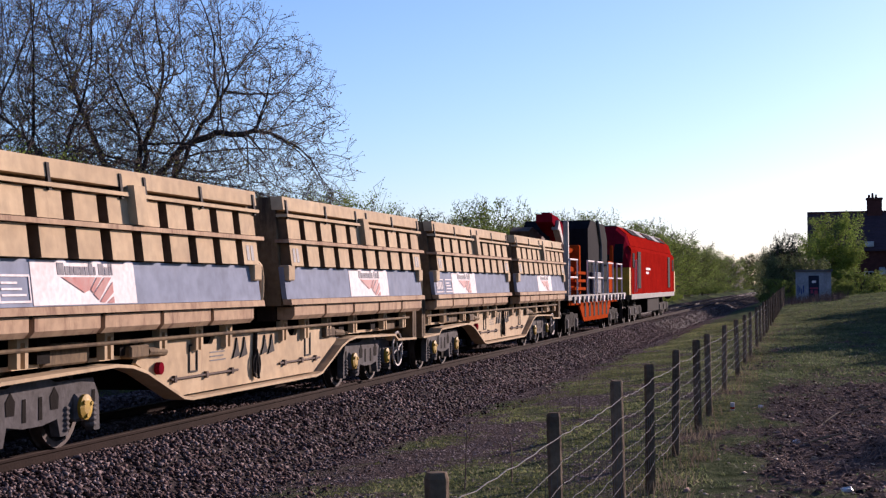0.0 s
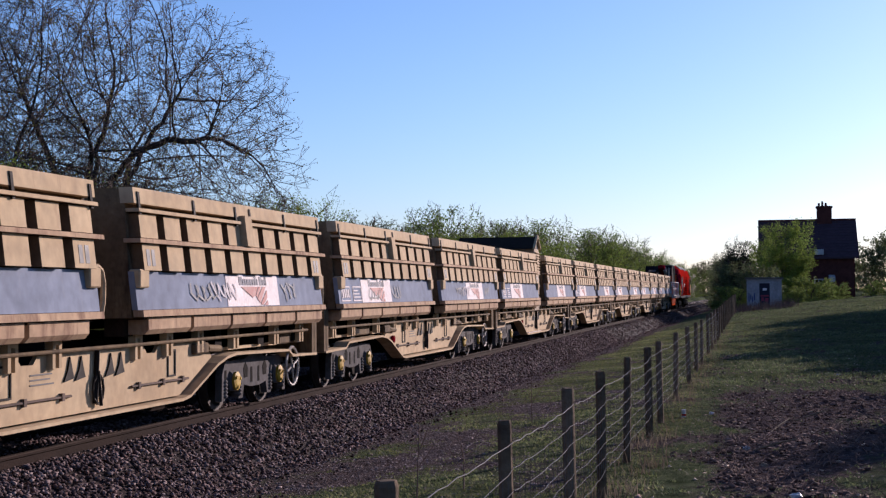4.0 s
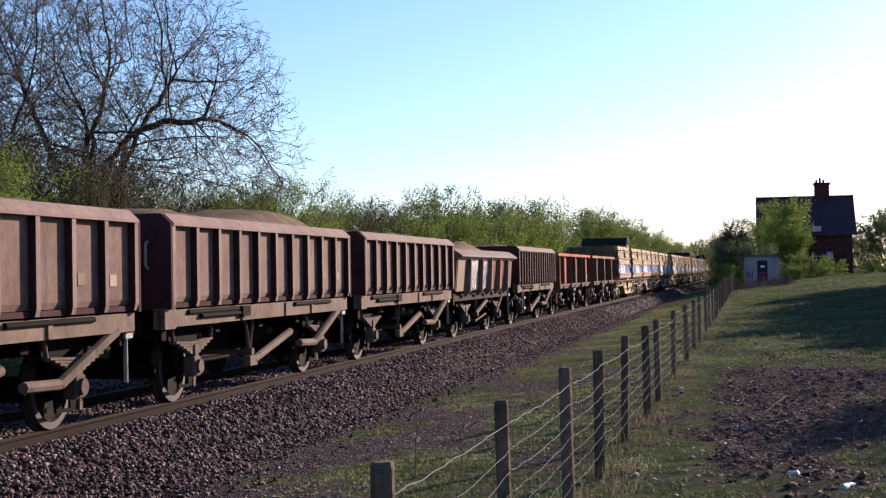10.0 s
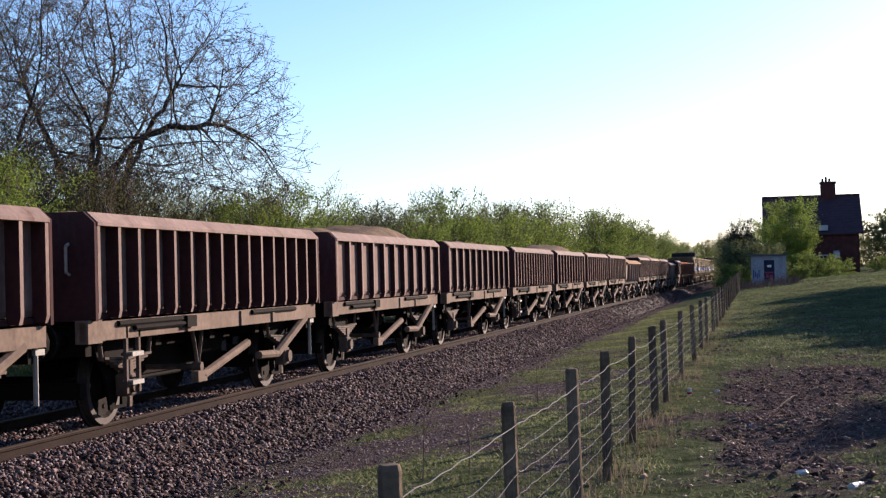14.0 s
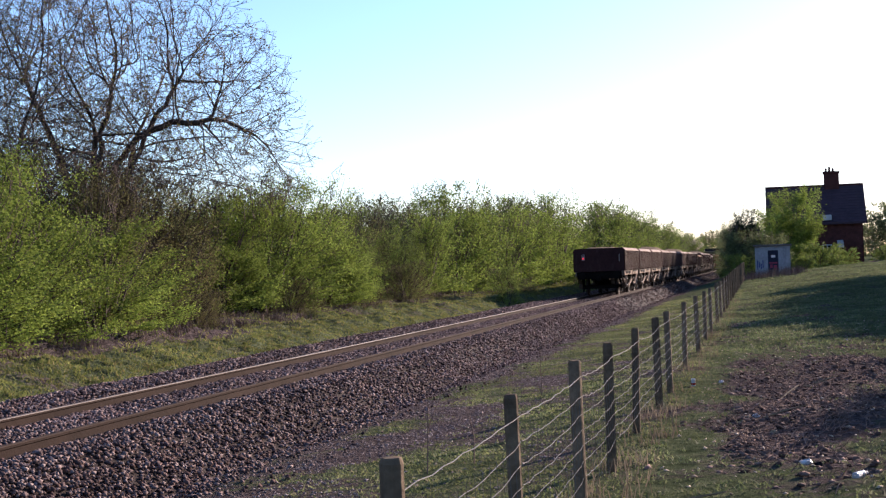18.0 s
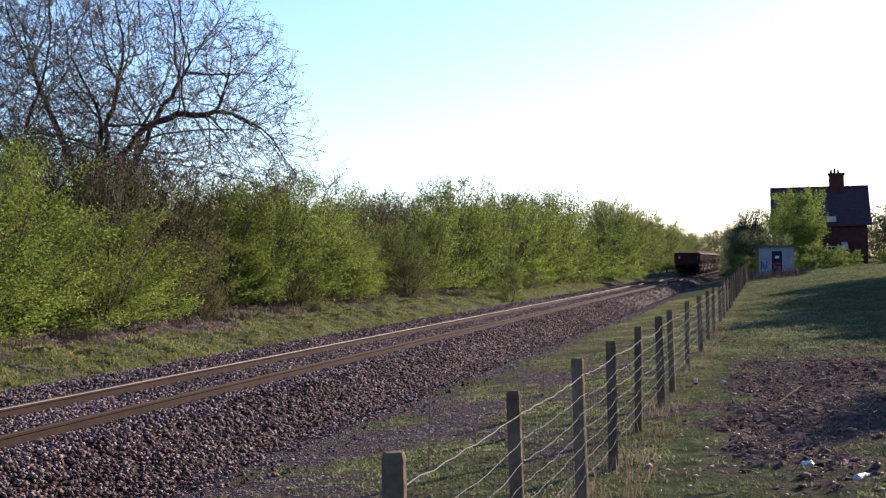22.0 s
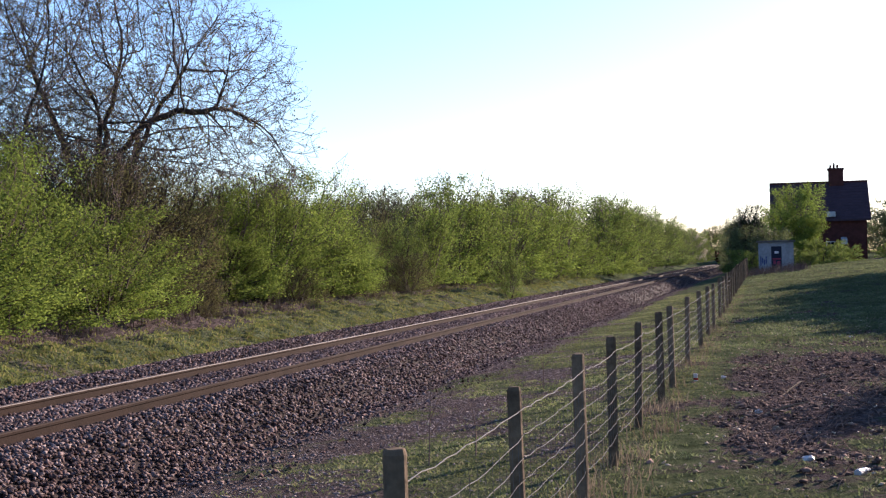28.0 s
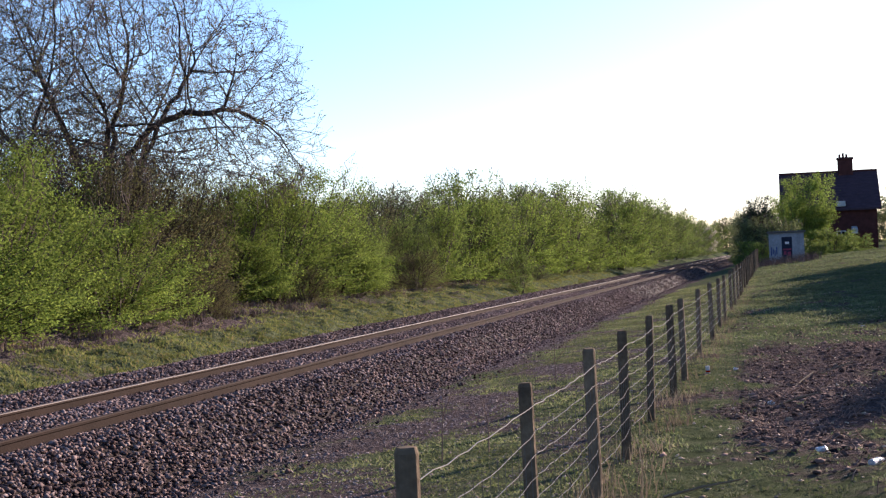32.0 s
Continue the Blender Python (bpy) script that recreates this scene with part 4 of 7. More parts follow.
def build_far_trees():
    def put(root, x, y, s=1.0, turn=0.0, squash=1.0):
        root.matrix_basis = pose(x, y, float(ground_z(x, y)) - 0.1, 0, 0, turn) @ Matrix.Diagonal((s, s, s * squash, 1))
    put(shrub("garden_tree", "broad green tree in front of the house", 31, 6.4, 5.4, M_LEAF, 0.06, 200, 240, 16, 0.05, 0.5), 1.95, 118)
    put(shrub("holly_tree", "dark twiggy tree beside the line", 33, 5.6, 3.6, M_LEAF_DARK, 0.05, 190, 120, 110, 0.05), -1.7, 127)
    put(shrub("lineside_bush", "dull green bush behind the pale hut", 34, 3.2, 4.2, M_LEAF_DULL, 0.055, 110, 120, 16), 0.1, 109)
    put(shrub("bare_bush", "twiggy dark grey bush near the line", 35, 5.0, 4.0, M_LEAF_DARK, 0.05, 170, 100, 70, 0.05), -2.2, 141)
    put(shrub("field_tree", "distant grey green tree behind the house", 36, 6.0, 8.0, M_LEAF_DULL, 0.10, 140, 150, 40), 13.0, 150)
    scrub = shrub("garden_scrub", "pale green scrub and long grass below the garden tree", 32, 2.0, 4.0, M_LEAF_MID, 0.05, 100, 110, 14, 0.0)
    put(scrub, 3.9, 113)
    for i, (x, y, s) in enumerate(((5.6, 116, 0.75), (2.6, 109, 0.6), (9.6, 124, 0.7), (12.6, 128, 0.8), (15.2, 132, 0.9), (-1.6, 106, 0.9), (-1.6, 112, 0.9))):
        copy_thing(scrub, pose(x, y, float(ground_z(x, y)) - 0.1, 0, 0, 60 * i) @ Matrix.Diagonal((s, s, s, 1)))
    put(shrub("blackthorn_bush", "white flowering blackthorn bush beside the line", 37, 5.4, 5.0, M_BLOSSOM, 0.10, 80, 60, 30), -12.9, 262)
    side = shrub("lineside_tree", "grey twiggy tree beside the line beyond the hut", 39, 5.6, 5.4, M_LEAF_DULL, 0.065, 140, 110, 70, 0.05)
    put(side, -2.9, 166)
    for i, (x, y, s) in enumerate(((-2.4, 152, 0.95), (-3.6, 184, 1.0), (-4.2, 205, 1.05), (-4.8, 232, 1.1), (-5.4, 262, 1.15), (-5.8, 300, 1.25), (0.8, 158, 1.05), (-1.6, 119, 0.7), (-2.0, 131, 0.8), (-2.3, 147, 0.9), (-2.7, 159, 0.9), (-3.2, 175, 0.95), (-3.9, 194, 1.0))):
        copy_thing(side, pose(x, y, float(ground_z(x, y)) - 0.1, 0, 0, 70 * i) @ Matrix.Diagonal((s, s, s, 1)))
    far = shrub("distant_tree", "distant rounded tree in thin grey leaf", 38, 9, 9, M_LEAF_BROWN, 0.13, 170, 110, 80)
    put(far, -13.2, 372)
    r = random.Random(8)
    for x, y, s in ((-22, 392, 0.85), (-4, 390, 0.9), (-30, 400, 0.9), (4, 410, 1.0), (22, 330, 0.8), (30, 300, 0.8), (40, 320, 0.9), (-8, 420, 0.8), (55, 340, 1.0)):
        copy_thing(far, pose(x, y, float(ground_z(x, y)) - 0.1, 0, 0, r.uniform(0, 360)) @ Matrix.Diagonal((s, s, s, 1)))


build_far_trees()


def build_house():
    gz = 1.1
    house = thing("brick_cottage", "dark brick cottage with slate roof and tall chimney", "house")
    x0, x1, y0, y1, eave, ridge = 0.5, 8.4, 132, 138.4, 4.7, 7.85
    bm = bmesh.new()
    slab(bm, [(y0, gz - 0.6), (y1, gz - 0.6), (y1, eave), ((y0 + y1) / 2, ridge - 0.12), (y0, eave)], x0, x1, "x")
    wall = part("wall", bm, M_BRICK, house)
    ym = (y0 + y1) / 2
    bm = bmesh.new()
    for s in (-1, 1):
        ye = ym + s * (ym - y0 + 0.45)
        slab(bm, [(ye, eave - 0.35), (ye, eave - 0.22), (ym, ridge + 0.08), (ym, ridge - 0.06)], x0 - 0.35, x1 + 0.35, "x")
    roof = part("roof", bm, M_SLATE, house)
    bm = bmesh.new()
    rod(bm, (x0 - 0.35, ym, ridge + 0.08), (x1 + 0.35, ym, ridge + 0.08), 0.12, 8)
    part("ridge_tiles", bm, M_BRICK, roof)
    n = 14
    for i in range(n):
        bm = bmesh.new()
        f0, f1 = i / n, (i + 1) / n
        ya, yb = ym - (ym - y0 + 0.45) * (1 - f0), ym - (ym - y0 + 0.45) * (1 - f1)
        za, zb = eave - 0.22 + (ridge + 0.30 - eave) * f0, eave - 0.22 + (ridge + 0.30 - eave) * f1
        slab(bm, [(ya, za + 0.005), (ya, za + 0.04), (yb, zb + 0.012), (yb, zb)], x0 - 0.33, x1 + 0.33, "x")
        part("slate_course", bm, M_SLATE, roof)
    bm = bmesh.new()
    box(bm, 5.35, 6.65, ym - 0.4, ym + 0.4, ridge - 0.8, 9.15, 0.02)
    box(bm, 5.27, 6.73, ym - 0.48, ym + 0.48, 9.0, 9.2, 0.02)
    ch = part("chimney", bm, M_BRICK, roof, "brick chimney stack with pots")
    for i in range(3):
        bm = bmesh.new()
        rod(bm, (5.55 + 0.3 * i, ym, 9.18), (5.55 + 0.3 * i, ym, 9.5 + (0.15 if i == 1 else 0)), 0.11, 8, 0.085)
        part("chimney_pot", bm, M_BRICK, roof, "clay chimney pot")

    def window(cx, z0, w, h):
        bm = bmesh.new()
        yy = y0 - 0.05
        for a, b, c, d in ((cx - w / 2, cx + w / 2, z0, z0 + 0.08), (cx - w / 2, cx + w / 2, z0 + h - 0.08, z0 + h), (cx - w / 2, cx - w / 2 + 0.08, z0 + 0.08, z0 + h - 0.08), (cx + w / 2 - 0.08, cx + w / 2, z0 + 0.08, z0 + h - 0.08), (cx - 0.03, cx + 0.03, z0 + 0.08, z0 + h - 0.08)):
            box(bm, a, b, yy - 0.03, yy + 0.06, c, d)
        wf = part("window", bm, M_FRAME, house, "white painted window")
        bm = bmesh.new()
        box(bm, cx - w / 2 + 0.08, cx + w / 2 - 0.08, yy + 0.02, yy + 0.045, z0 + 0.08, z0 + h - 0.08)
        part("pane", bm, M_DARK, wf)
    for cx, z0, w, h in ((5.3, 1.6, 0.8, 1.0), (2.2, 3.3, 1.0, 1.0), (2.2, 1.4, 1.0, 1.2)):
        window(cx, z0, w, h)
    # low white conservatory bay by the wall
    bm = bmesh.new()
    slab(bm, [(y0 - 1.4, gz + 1.2), (y0 - 0.06, gz + 1.2), (y0 - 0.06, gz + 1.85), (y0 - 1.4, gz + 1.6)], 6.15, 6.65)
    bm2 = bmesh.new()
    box(bm2, 5.0, 5.75, y0 - 0.42, y0 + 1.0, 4.72, 5.2, 0.03)
    part("dormer", bm2, M_FRAME, roof, "small white dormer in the slates")
    part("porch", bm, M_FRAME, house, "small white lean-to porch")


build_house()


def build_hut():
    gz = float(ground_z(0.4, 102))
    hut = thing("lineside_hut", "small pale grey flat-roofed hut with spray paint", "hut")
    x0, x1, y0, y1, top = -0.73, 1.62, 102, 104.2, 2.40
    bm = bmesh.new()
    t = 0.12
    dx0, dx1, dz = 0.12, 0.82, top - 0.28
    for a, b, c, d, e, f in ((x0, dx0, y0, y0 + t, gz - 0.4, top), (dx1, x1, y0, y0 + t, gz - 0.4, top), (dx0, dx1, y0, y0 + t, dz, top), (x0, x0 + t, y0 + t, y1, gz - 0.4, top), (x1 - t, x1, y0 + t, y1, gz - 0.4, top), (x0 + t, x1 - t, y1 - t, y1, gz - 0.4, top)):
        box(bm, a, b, c, d, e, f)
    part("wall", bm, M_SHED, hut)
    bm = bmesh.new()
    box(bm, x0 - 0.12, x1 + 0.12, y0 - 0.15, y1 + 0.12, top + 0.002, top + 0.12, 0.02)
    part("roof", bm, M_GREY, hut, "flat dark felt roof")
    bm = bmesh.new()
    box(bm, dx0 + 0.003, dx1 - 0.003, y0 + 0.04, y0 + 0.09, gz - 0.3, dz - 0.003)
    door = part("door", bm, M_NAVY, hut, "dark blue door with spray paint")
    bm = bmesh.new()
    for a, b, c, d in ((0.2, 0.75, 1.05, 1.16), (0.25, 0.42, 0.75, 1.0), (0.5, 0.72, 0.62, 0.95)):
        box(bm, a, b, y0 + 0.028, y0 + 0.037, c + 0.15, d + 0.15)
    part("spray_mark", bm, M_PRINTRED, door)
    bm = bmesh.new()
    box(bm, 0.35, 0.62, y0 + 0.028, y0 + 0.037, 1.62, 1.78)
    part("notice", bm, M_WHITE, door)
    bm = bmesh.new()
    for i in range(4):
        box(bm, x0 + 0.12 + 0.12 * i, x0 + 0.18 + 0.12 * i, y0 - 0.006, y0 - 0.001, 0.85 + 0.1 * (i % 2), 1.45 - 0.12 * (i % 3))
    part("spray_tag", bm, M_PRINTBLUE, hut)


build_hut()


# trees beyond the field, whose shade lies on the grass
def build_field_trees():
    t1 = shrub("field_thorn", "leafy thorn tree at the field edge", 41, 5.5, 6.4, M_LEAF_DULL, 0.12, 150, 120, 30, 0.02, 0.45)
    places = ((10.2, 59, 1.0), (12.4, 64, 1.05), (14.0, 60, 1.0), (14.5, 70, 1.1), (17.5, 66, 1.1), (17.5, 76, 1.15), (21.5, 72, 1.1), (7.2, 34, 0.5), (8.8, 36.5, 0.6), (6.6, 29, 0.45), (24.5, 80, 1.2), (13.0, 76, 1.0), (12.0, 84, 1.1), (16.5, 88, 1.2), (21.0, 86, 1.2), (5.9, 26.0, 0.55), (7.4, 28.0, 0.65), (8.9, 48.5, 0.82), (10.6, 51.5, 0.9), (12.5, 50, 0.9), (13.5, 55, 0.95), (11.6, 70, 1.0), (10.6, 66, 0.9), (13.2, 81, 1.1), (15.6, 79, 1.1), (19.0, 81, 1.2), (9.3, 55, 0.8), (11.4, 61, 0.95), (12.8, 57.5, 0.9), (9.4, 63, 0.8), (11.0, 75, 1.0))
    for i, (x, y, s) in enumerate(places):
        m = pose(x, y, float(ground_z(x, y)) - 0.1, 0, 0, 50 * i) @ Matrix.Diagonal((s, s, s, 1))
        if i == 0:
            t1.matrix_basis = m
            tagged(t1, group="field edge trees")
        else:
            copy_thing(t1, m)


build_field_trees()


# ---- ground cover ----
def blades(name, x, y, height, width, mat, label, lean=0.5):
    n = len(x)
    a = rng.uniform(0, 2 * np.pi, n)
    z = ground_z(x, y) - 0.008
    h = height * rng.uniform(0.5, 1.3, n)
    tilt = rng.normal(0, lean, (n, 2)) * h[:, None]
    w = width * rng.uniform(0.6, 1.3, n)
    base = np.stack([x, y, z], -1)
    side = np.stack([np.cos(a) * w, np.sin(a) * w, np.zeros(n)], -1)
    mid = base + np.stack([tilt[:, 0] * 0.35, tilt[:, 1] * 0.35, h * 0.6], -1)
    tip = base + np.stack([tilt[:, 0], tilt[:, 1], h], -1)
    v = np.stack([base - side, base + side, mid + side * 0.6, tip, mid - side * 0.6], 1).reshape(-1, 3)
    i = 5 * np.arange(n)[:, None]
    f = np.concatenate([i + [0, 1, 2], i + [0, 2, 4], i + [4, 2, 3]], 0)
    return tagged(raw(name, v, f, mat), label, "grass", kind="stuff")


def tufted(n_tufts, per, spread, x0, x1, y0, y1, power, want):
    x = rng.uniform(x0, x1, n_tufts)
    y = y0 + (y1 - y0) * rng.random(n_tufts) ** power
    keep = rng.random(n_tufts) < want(x, y)
    x, y = np.repeat(x[keep], per), np.repeat(y[keep], per)
    return x + rng.normal(0, spread, len(x)), y + rng.normal(0, spread, len(y))


def build_ground_cover():
    green = lambda x, y: np.clip(1.15 - 1.6 * soil_field(x, y), 0.02, 1)
    bare = lambda x, y: np.clip(2.2 * soil_field(x, y) - 0.9, 0.005, 1)
    x, y = tufted(22000, 7, 0.06, -5.2, -1.1, 5, 75, 1.4, green)
    blades("verge_grass", x, y, 0.032, 0.009, M_VERGE, "short mossy verge grass", 1.0)
    x, y = tufted(15000, 8, 0.07, -1.1, 7.5, 7, 75, 1.5, green)
    blades("field_grass", x, y, 0.04, 0.009, M_GRASS, "patchy short field grass", 0.9)
    x, y = tufted(14000, 9, 0.09, -15.5, -11.4, 16, 110, 1.5, lambda x, y: 0.12 + 0.88 * green(x, y))
    blades("bank_grass", x, y, 0.065, 0.016, M_BANK_GRASS, "rough tufted grass on the far bank", 0.9)
    x, y = tufted(700, 14, 0.10, -16.5, -13.6, 18, 90, 1.4, lambda x, y: np.full_like(x, 0.8))
    blades("dead_bank_grass", x, y, 0.2, 0.010, M_BRASH, "dead grass and stems under the hedge", 0.35)
    x, y = tufted(260, 12, 0.09, FENCE_X - 0.15, FENCE_X + 0.35, 9, 60, 1.3, lambda x, y: np.where(np.abs(y - 12.2) < 1.6, 1.0, 0.45))
    blades("fence_straw", x, y, 0.17, 0.005, M_STRAW, "straw coloured dead grass along the fence", 0.4)
    x, y = tufted(150, 9, 0.25, -1.6, 2.2, 92, 101, 1.0, lambda x, y: np.ones_like(x))
    blades("reed_clump", x, y, 0.5, 0.012, M_BRASH, "brown dead reeds in front of the hut", 0.2)
    x, y = tufted(9000, 9, 0.3, -1.0, 9, 30, 112, 0.9, lambda x, y: np.full_like(x, 0.8))
    blades("far_field_grass", x, y, 0.06, 0.016, M_GRASS, "longer grass towards the house", 0.8)
    # clods, stones, chips and cut twigs on the bare patches
    n = 52000
    x, y = rng.uniform(-1.2, 6.5, n), 6 + 42 * rng.random(n) ** 1.6
    keep = rng.random(n) < bare(x, y)
    x, y = x[keep], y[keep]
    tagged(scatter_stones("soil_clods", x, y, ground_z(x, y), rng.uniform(0.006, 0.04, len(x)) * rng.uniform(0.5, 1.7, len(x)), M_CLOD, 0.6), "crumbly brown soil clods on the field", "soil", kind="stuff")
    n = 42000
    x, y = rng.uniform(-5.6, -1.6, n), 6 + 50 * rng.random(n) ** 1.4
    keep = rng.random(n) < 0.12 + 0.88 * bare(x, y)
    x, y = x[keep], y[keep]
    tagged(scatter_stones("verge_gravel", x, y, ground_z(x, y), rng.uniform(0.007, 0.024, len(x)), M_GRAVEL, 0.6), "scattered gravel on the grassy verge", "gravel", kind="stuff")
    n = 1700
    x, y = rng.uniform(-1.0, 5.5, n), 8 + 34 * rng.random(n) ** 1.2
    tagged(scatter_stones("wood_chips", x, y, ground_z(x, y) + 0.012, rng.uniform(0.008, 0.03, n), M_CHIP, 0.5), "pale wood chips and litter scattered on soil", "litter", kind="stuff")
    bm_v, bm_f = [], []
    lines = []
    r = random.Random(77)
    for _ in range(7500):
        px, py = r.uniform(-0.9, 5.8), r.choice((8 + 32 * r.random(), 10 + 26 * r.random(), r.gauss(21, 5.5)))
        if py < 8:
            continue
        if r.random() > float(bare(np.array([px]), np.array([py]))[0]):
            continue
        a, ln = r.uniform(0, math.pi), r.uniform(0.04, 0.19)
        z = float(ground_z(px, py)) + r.uniform(0.005, 0.05)
        p = Vector((px, py, z))
        q = p + Vector((math.cos(a) * ln, math.sin(a) * ln, r.uniform(-0.02, 0.12)))
        lines.append((0, [(p, 0.006), (p.lerp(q, 0.5) + Vector((0, 0, r.uniform(-0.01, 0.02))), 0.005), (q, 0.003)]))
    v, f = tubes(lines, lambda lv: 3)
    tagged(raw("cut_brash", v, f, M_BRASH), "dry cut twigs strewn on the soil", "twigs", kind="stuff")


build_ground_cover()


def build_saplings():
    for i, (x, y, h, n) in enumerate(((-3.35, 14.0, 0.85, 3), (-3.5, 22.5, 0.8, 2), (-3.0, 14.6, 0.55, 2))):
        root = thing("sapling", "thin leafless sapling stem on the verge", "sapling", "verge saplings")
        r = random.Random(60 + i)
        lines = [(0, [(Vector((0, 0, -0.05)), 0.008), (Vector((0.02, 0, h * 0.5)), 0.006), (Vector((0.0, 0.03, h)), 0.003)])]
        v, f = tubes(lines, lambda lv: 5)
        raw("stem", v, f, M_BRASH, root)
        for k in range(n):
            z0 = h * r.uniform(0.25, 0.6)
            a = r.uniform(0, 6.28)
            ln = r.uniform(0.15, 0.35)
            lines = [(0, [(Vector((0.012, 0, z0)), 0.004), (Vector((0.012 + math.cos(a) * ln * 0.5, math.sin(a) * ln * 0.5, z0 + ln * 0.7)), 0.003), (Vector((0.012 + math.cos(a) * ln * 0.7, math.sin(a) * ln * 0.7, z0 + ln * 1.1)), 0.002)])]
            v, f = tubes(lines, lambda lv: 4)
            raw("side_shoot", v, f, M_BRASH, root)
        root.matrix_basis = pose(x, y, float(ground_z(x, y)), r.uniform(-6, 6), r.uniform(-6, 6), r.uniform(0, 360))


build_saplings()


def build_litter():
    """Rubbish lying on the field: a bottle, a torn bag, a drink can, a few sticks."""
    def lay(root, x, y, turn, lift=0.0):
        root.matrix_basis = pose(x, y, float(ground_z(x, y)) + lift, 0, 0, turn)
    bottle = thing("plastic_bottle", "crushed clear white plastic bottle lying on soil", "bottle", "field litter")
    bm = bmesh.new()
    prof = [(-0.11, 0.028), (-0.10, 0.034), (-0.03, 0.033), (0.0, 0.028), (0.04, 0.034), (0.08, 0.026), (0.11, 0.012), (0.135, 0.012)]
    rings = [[bm.verts.new((q, r * math.cos(a * math.pi / 5), r * math.sin(a * math.pi / 5))) for a in range(10)] for q, r in prof]
    for a, b in zip(rings, rings[1:]):
        for i in range(10):
            bm.faces.new((a[i], a[(i + 1) % 10], b[(i + 1) % 10], b[i]))
    bm.faces.new(rings[0][::-1])
    bm.faces.new(rings[-1])
    part("body", bm, M_PLASTIC, bottle)
    bm = bmesh.new()
    rod(bm, (0.128, 0, 0), (0.15, 0, 0), 0.015, 8)
    part("cap", bm, M_FRAME, bottle, "white screw cap")
    lay(bottle, 0.71, 12.7, 65, 0.04)
    r = random.Random(91)
    for x, y, size, mat, label in ((0.29, 13.65, 0.065, M_PLASTIC, "torn white plastic bag caught on a clod"), (0.40, 13.55, 0.06, M_DARK, "crumpled black plastic scrap beside a white bag"), (-0.18, 17.6, 0.05, M_PLASTIC, "scrap of white paper on the soil"), (0.02, 16.2, 0.05, M_CHIP, "pale splinter of wood on the soil"), (1.7, 33.0, 0.06, M_PLASTIC, "white plastic scrap in the grass"), (-0.75, 23.0, 0.06, M_PLASTIC, "scrap of white paper among twigs")):
        scrap = thing("litter_scrap", label, "litter", "field litter")
        bm = bmesh.new()
        bmesh.ops.create_icosphere(bm, subdivisions=2, radius=1)
        for v in bm.verts:
            k = 0.7 + 0.5 * r.random()
            v.co = Vector((v.co.x * size * k, v.co.y * size * 0.7 * k, v.co.z * size * 0.55 * k))
        part("crumple", bm, mat, scrap)
        lay(scrap, x, y, r.uniform(0, 180), size * 0.3)
    can = thing("drink_can", "white drink can with a red band on the grass", "can", "field litter")
    bm = bmesh.new()
    rod(bm, (0, 0, 0), (0, 0, 0.115), 0.033, 12)
    part("body", bm, M_PLASTIC, can)
    bm = bmesh.new()
    rod(bm, (0, 0, 0.02), (0, 0, 0.05), 0.0338, 12)
    part("band", bm, M_RED, can, "red band")
    lay(can, -1.16, 22.6, 20, -0.005)
    for x, y, ln, a in ((-0.1, 17.4, 0.55, 25), (0.12, 19.8, 0.75, 70), (-0.95, 11.2, 0.6, 8), (0.5, 21.5, 0.6, 40)):
        stick = thing("fallen_stick", "pale broken stick lying on the soil", "stick", "field litter")
        c, s = math.cos(radians(a)), math.sin(radians(a))
        v, f = tubes([(0, [(Vector((0, 0, 0.0)), 0.012), (Vector((c * ln * 0.5, s * ln * 0.5, 0.07)), 0.011), (Vector((c * ln, s * ln, 0.12)), 0.007)])], lambda lv: 6)
        raw("stem", v, f, M_STRAW, stick)
        lay(stick, x, y, 0, 0.005)


build_litter()

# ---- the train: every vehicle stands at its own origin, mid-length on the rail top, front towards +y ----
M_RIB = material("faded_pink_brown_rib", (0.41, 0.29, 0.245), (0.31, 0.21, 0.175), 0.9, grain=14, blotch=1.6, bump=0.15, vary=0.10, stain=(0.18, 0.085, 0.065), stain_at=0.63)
M_ORANGE_RUST = material("orange_brown_rust_panel", (0.42, 0.19, 0.10), (0.33, 0.15, 0.085), 0.9, grain=12, blotch=1.8, bump=0.15, stain=(0.22, 0.11, 0.07), stain_at=0.6, spec=0.05)
M_TAIL = bpy.data.materials.new("lit_red_lens")
M_TAIL.use_nodes = True
M_TAIL.node_tree.nodes["Principled BSDF"].inputs["Base Color"].default_value = (0.5, 0.02, 0.02, 1)
M_TAIL.node_tree.nodes["Principled BSDF"].inputs["Emission Color"].default_value = (1.0, 0.03, 0.05, 1)
M_TAIL.node_tree.nodes["Principled BSDF"].inputs["Emission Strength"].default_value = 0.25
M_PEEL_PALE = material("dusty_brown_buff_panel", (0.34, 0.235, 0.165), (0.26, 0.17, 0.115), 0.9, grain=12, blotch=1.6, bump=0.15, stain=(0.25, 0.14, 0.09), stain_at=0.6, spec=0.05)
M_HOSE = material("pale_hose_and_handle", (0.62, 0.57, 0.50), (0.50, 0.45, 0.39), 0.5, grain=14, bump=0)
M_PIPE = material("dusty_brown_brake_gear", (0.25, 0.18, 0.14), (0.12, 0.085, 0.068), 0.9, grain=14, blotch=3, bump=0.2)
M_CREAM_PANEL = material("dusty_buff_paint", (0.55, 0.42, 0.27), (0.44, 0.33, 0.21), 0.75, grain=16, blotch=1.4, bump=0.15, vary=0.06, stain=(0.30, 0.19, 0.12), stain_at=0.62)


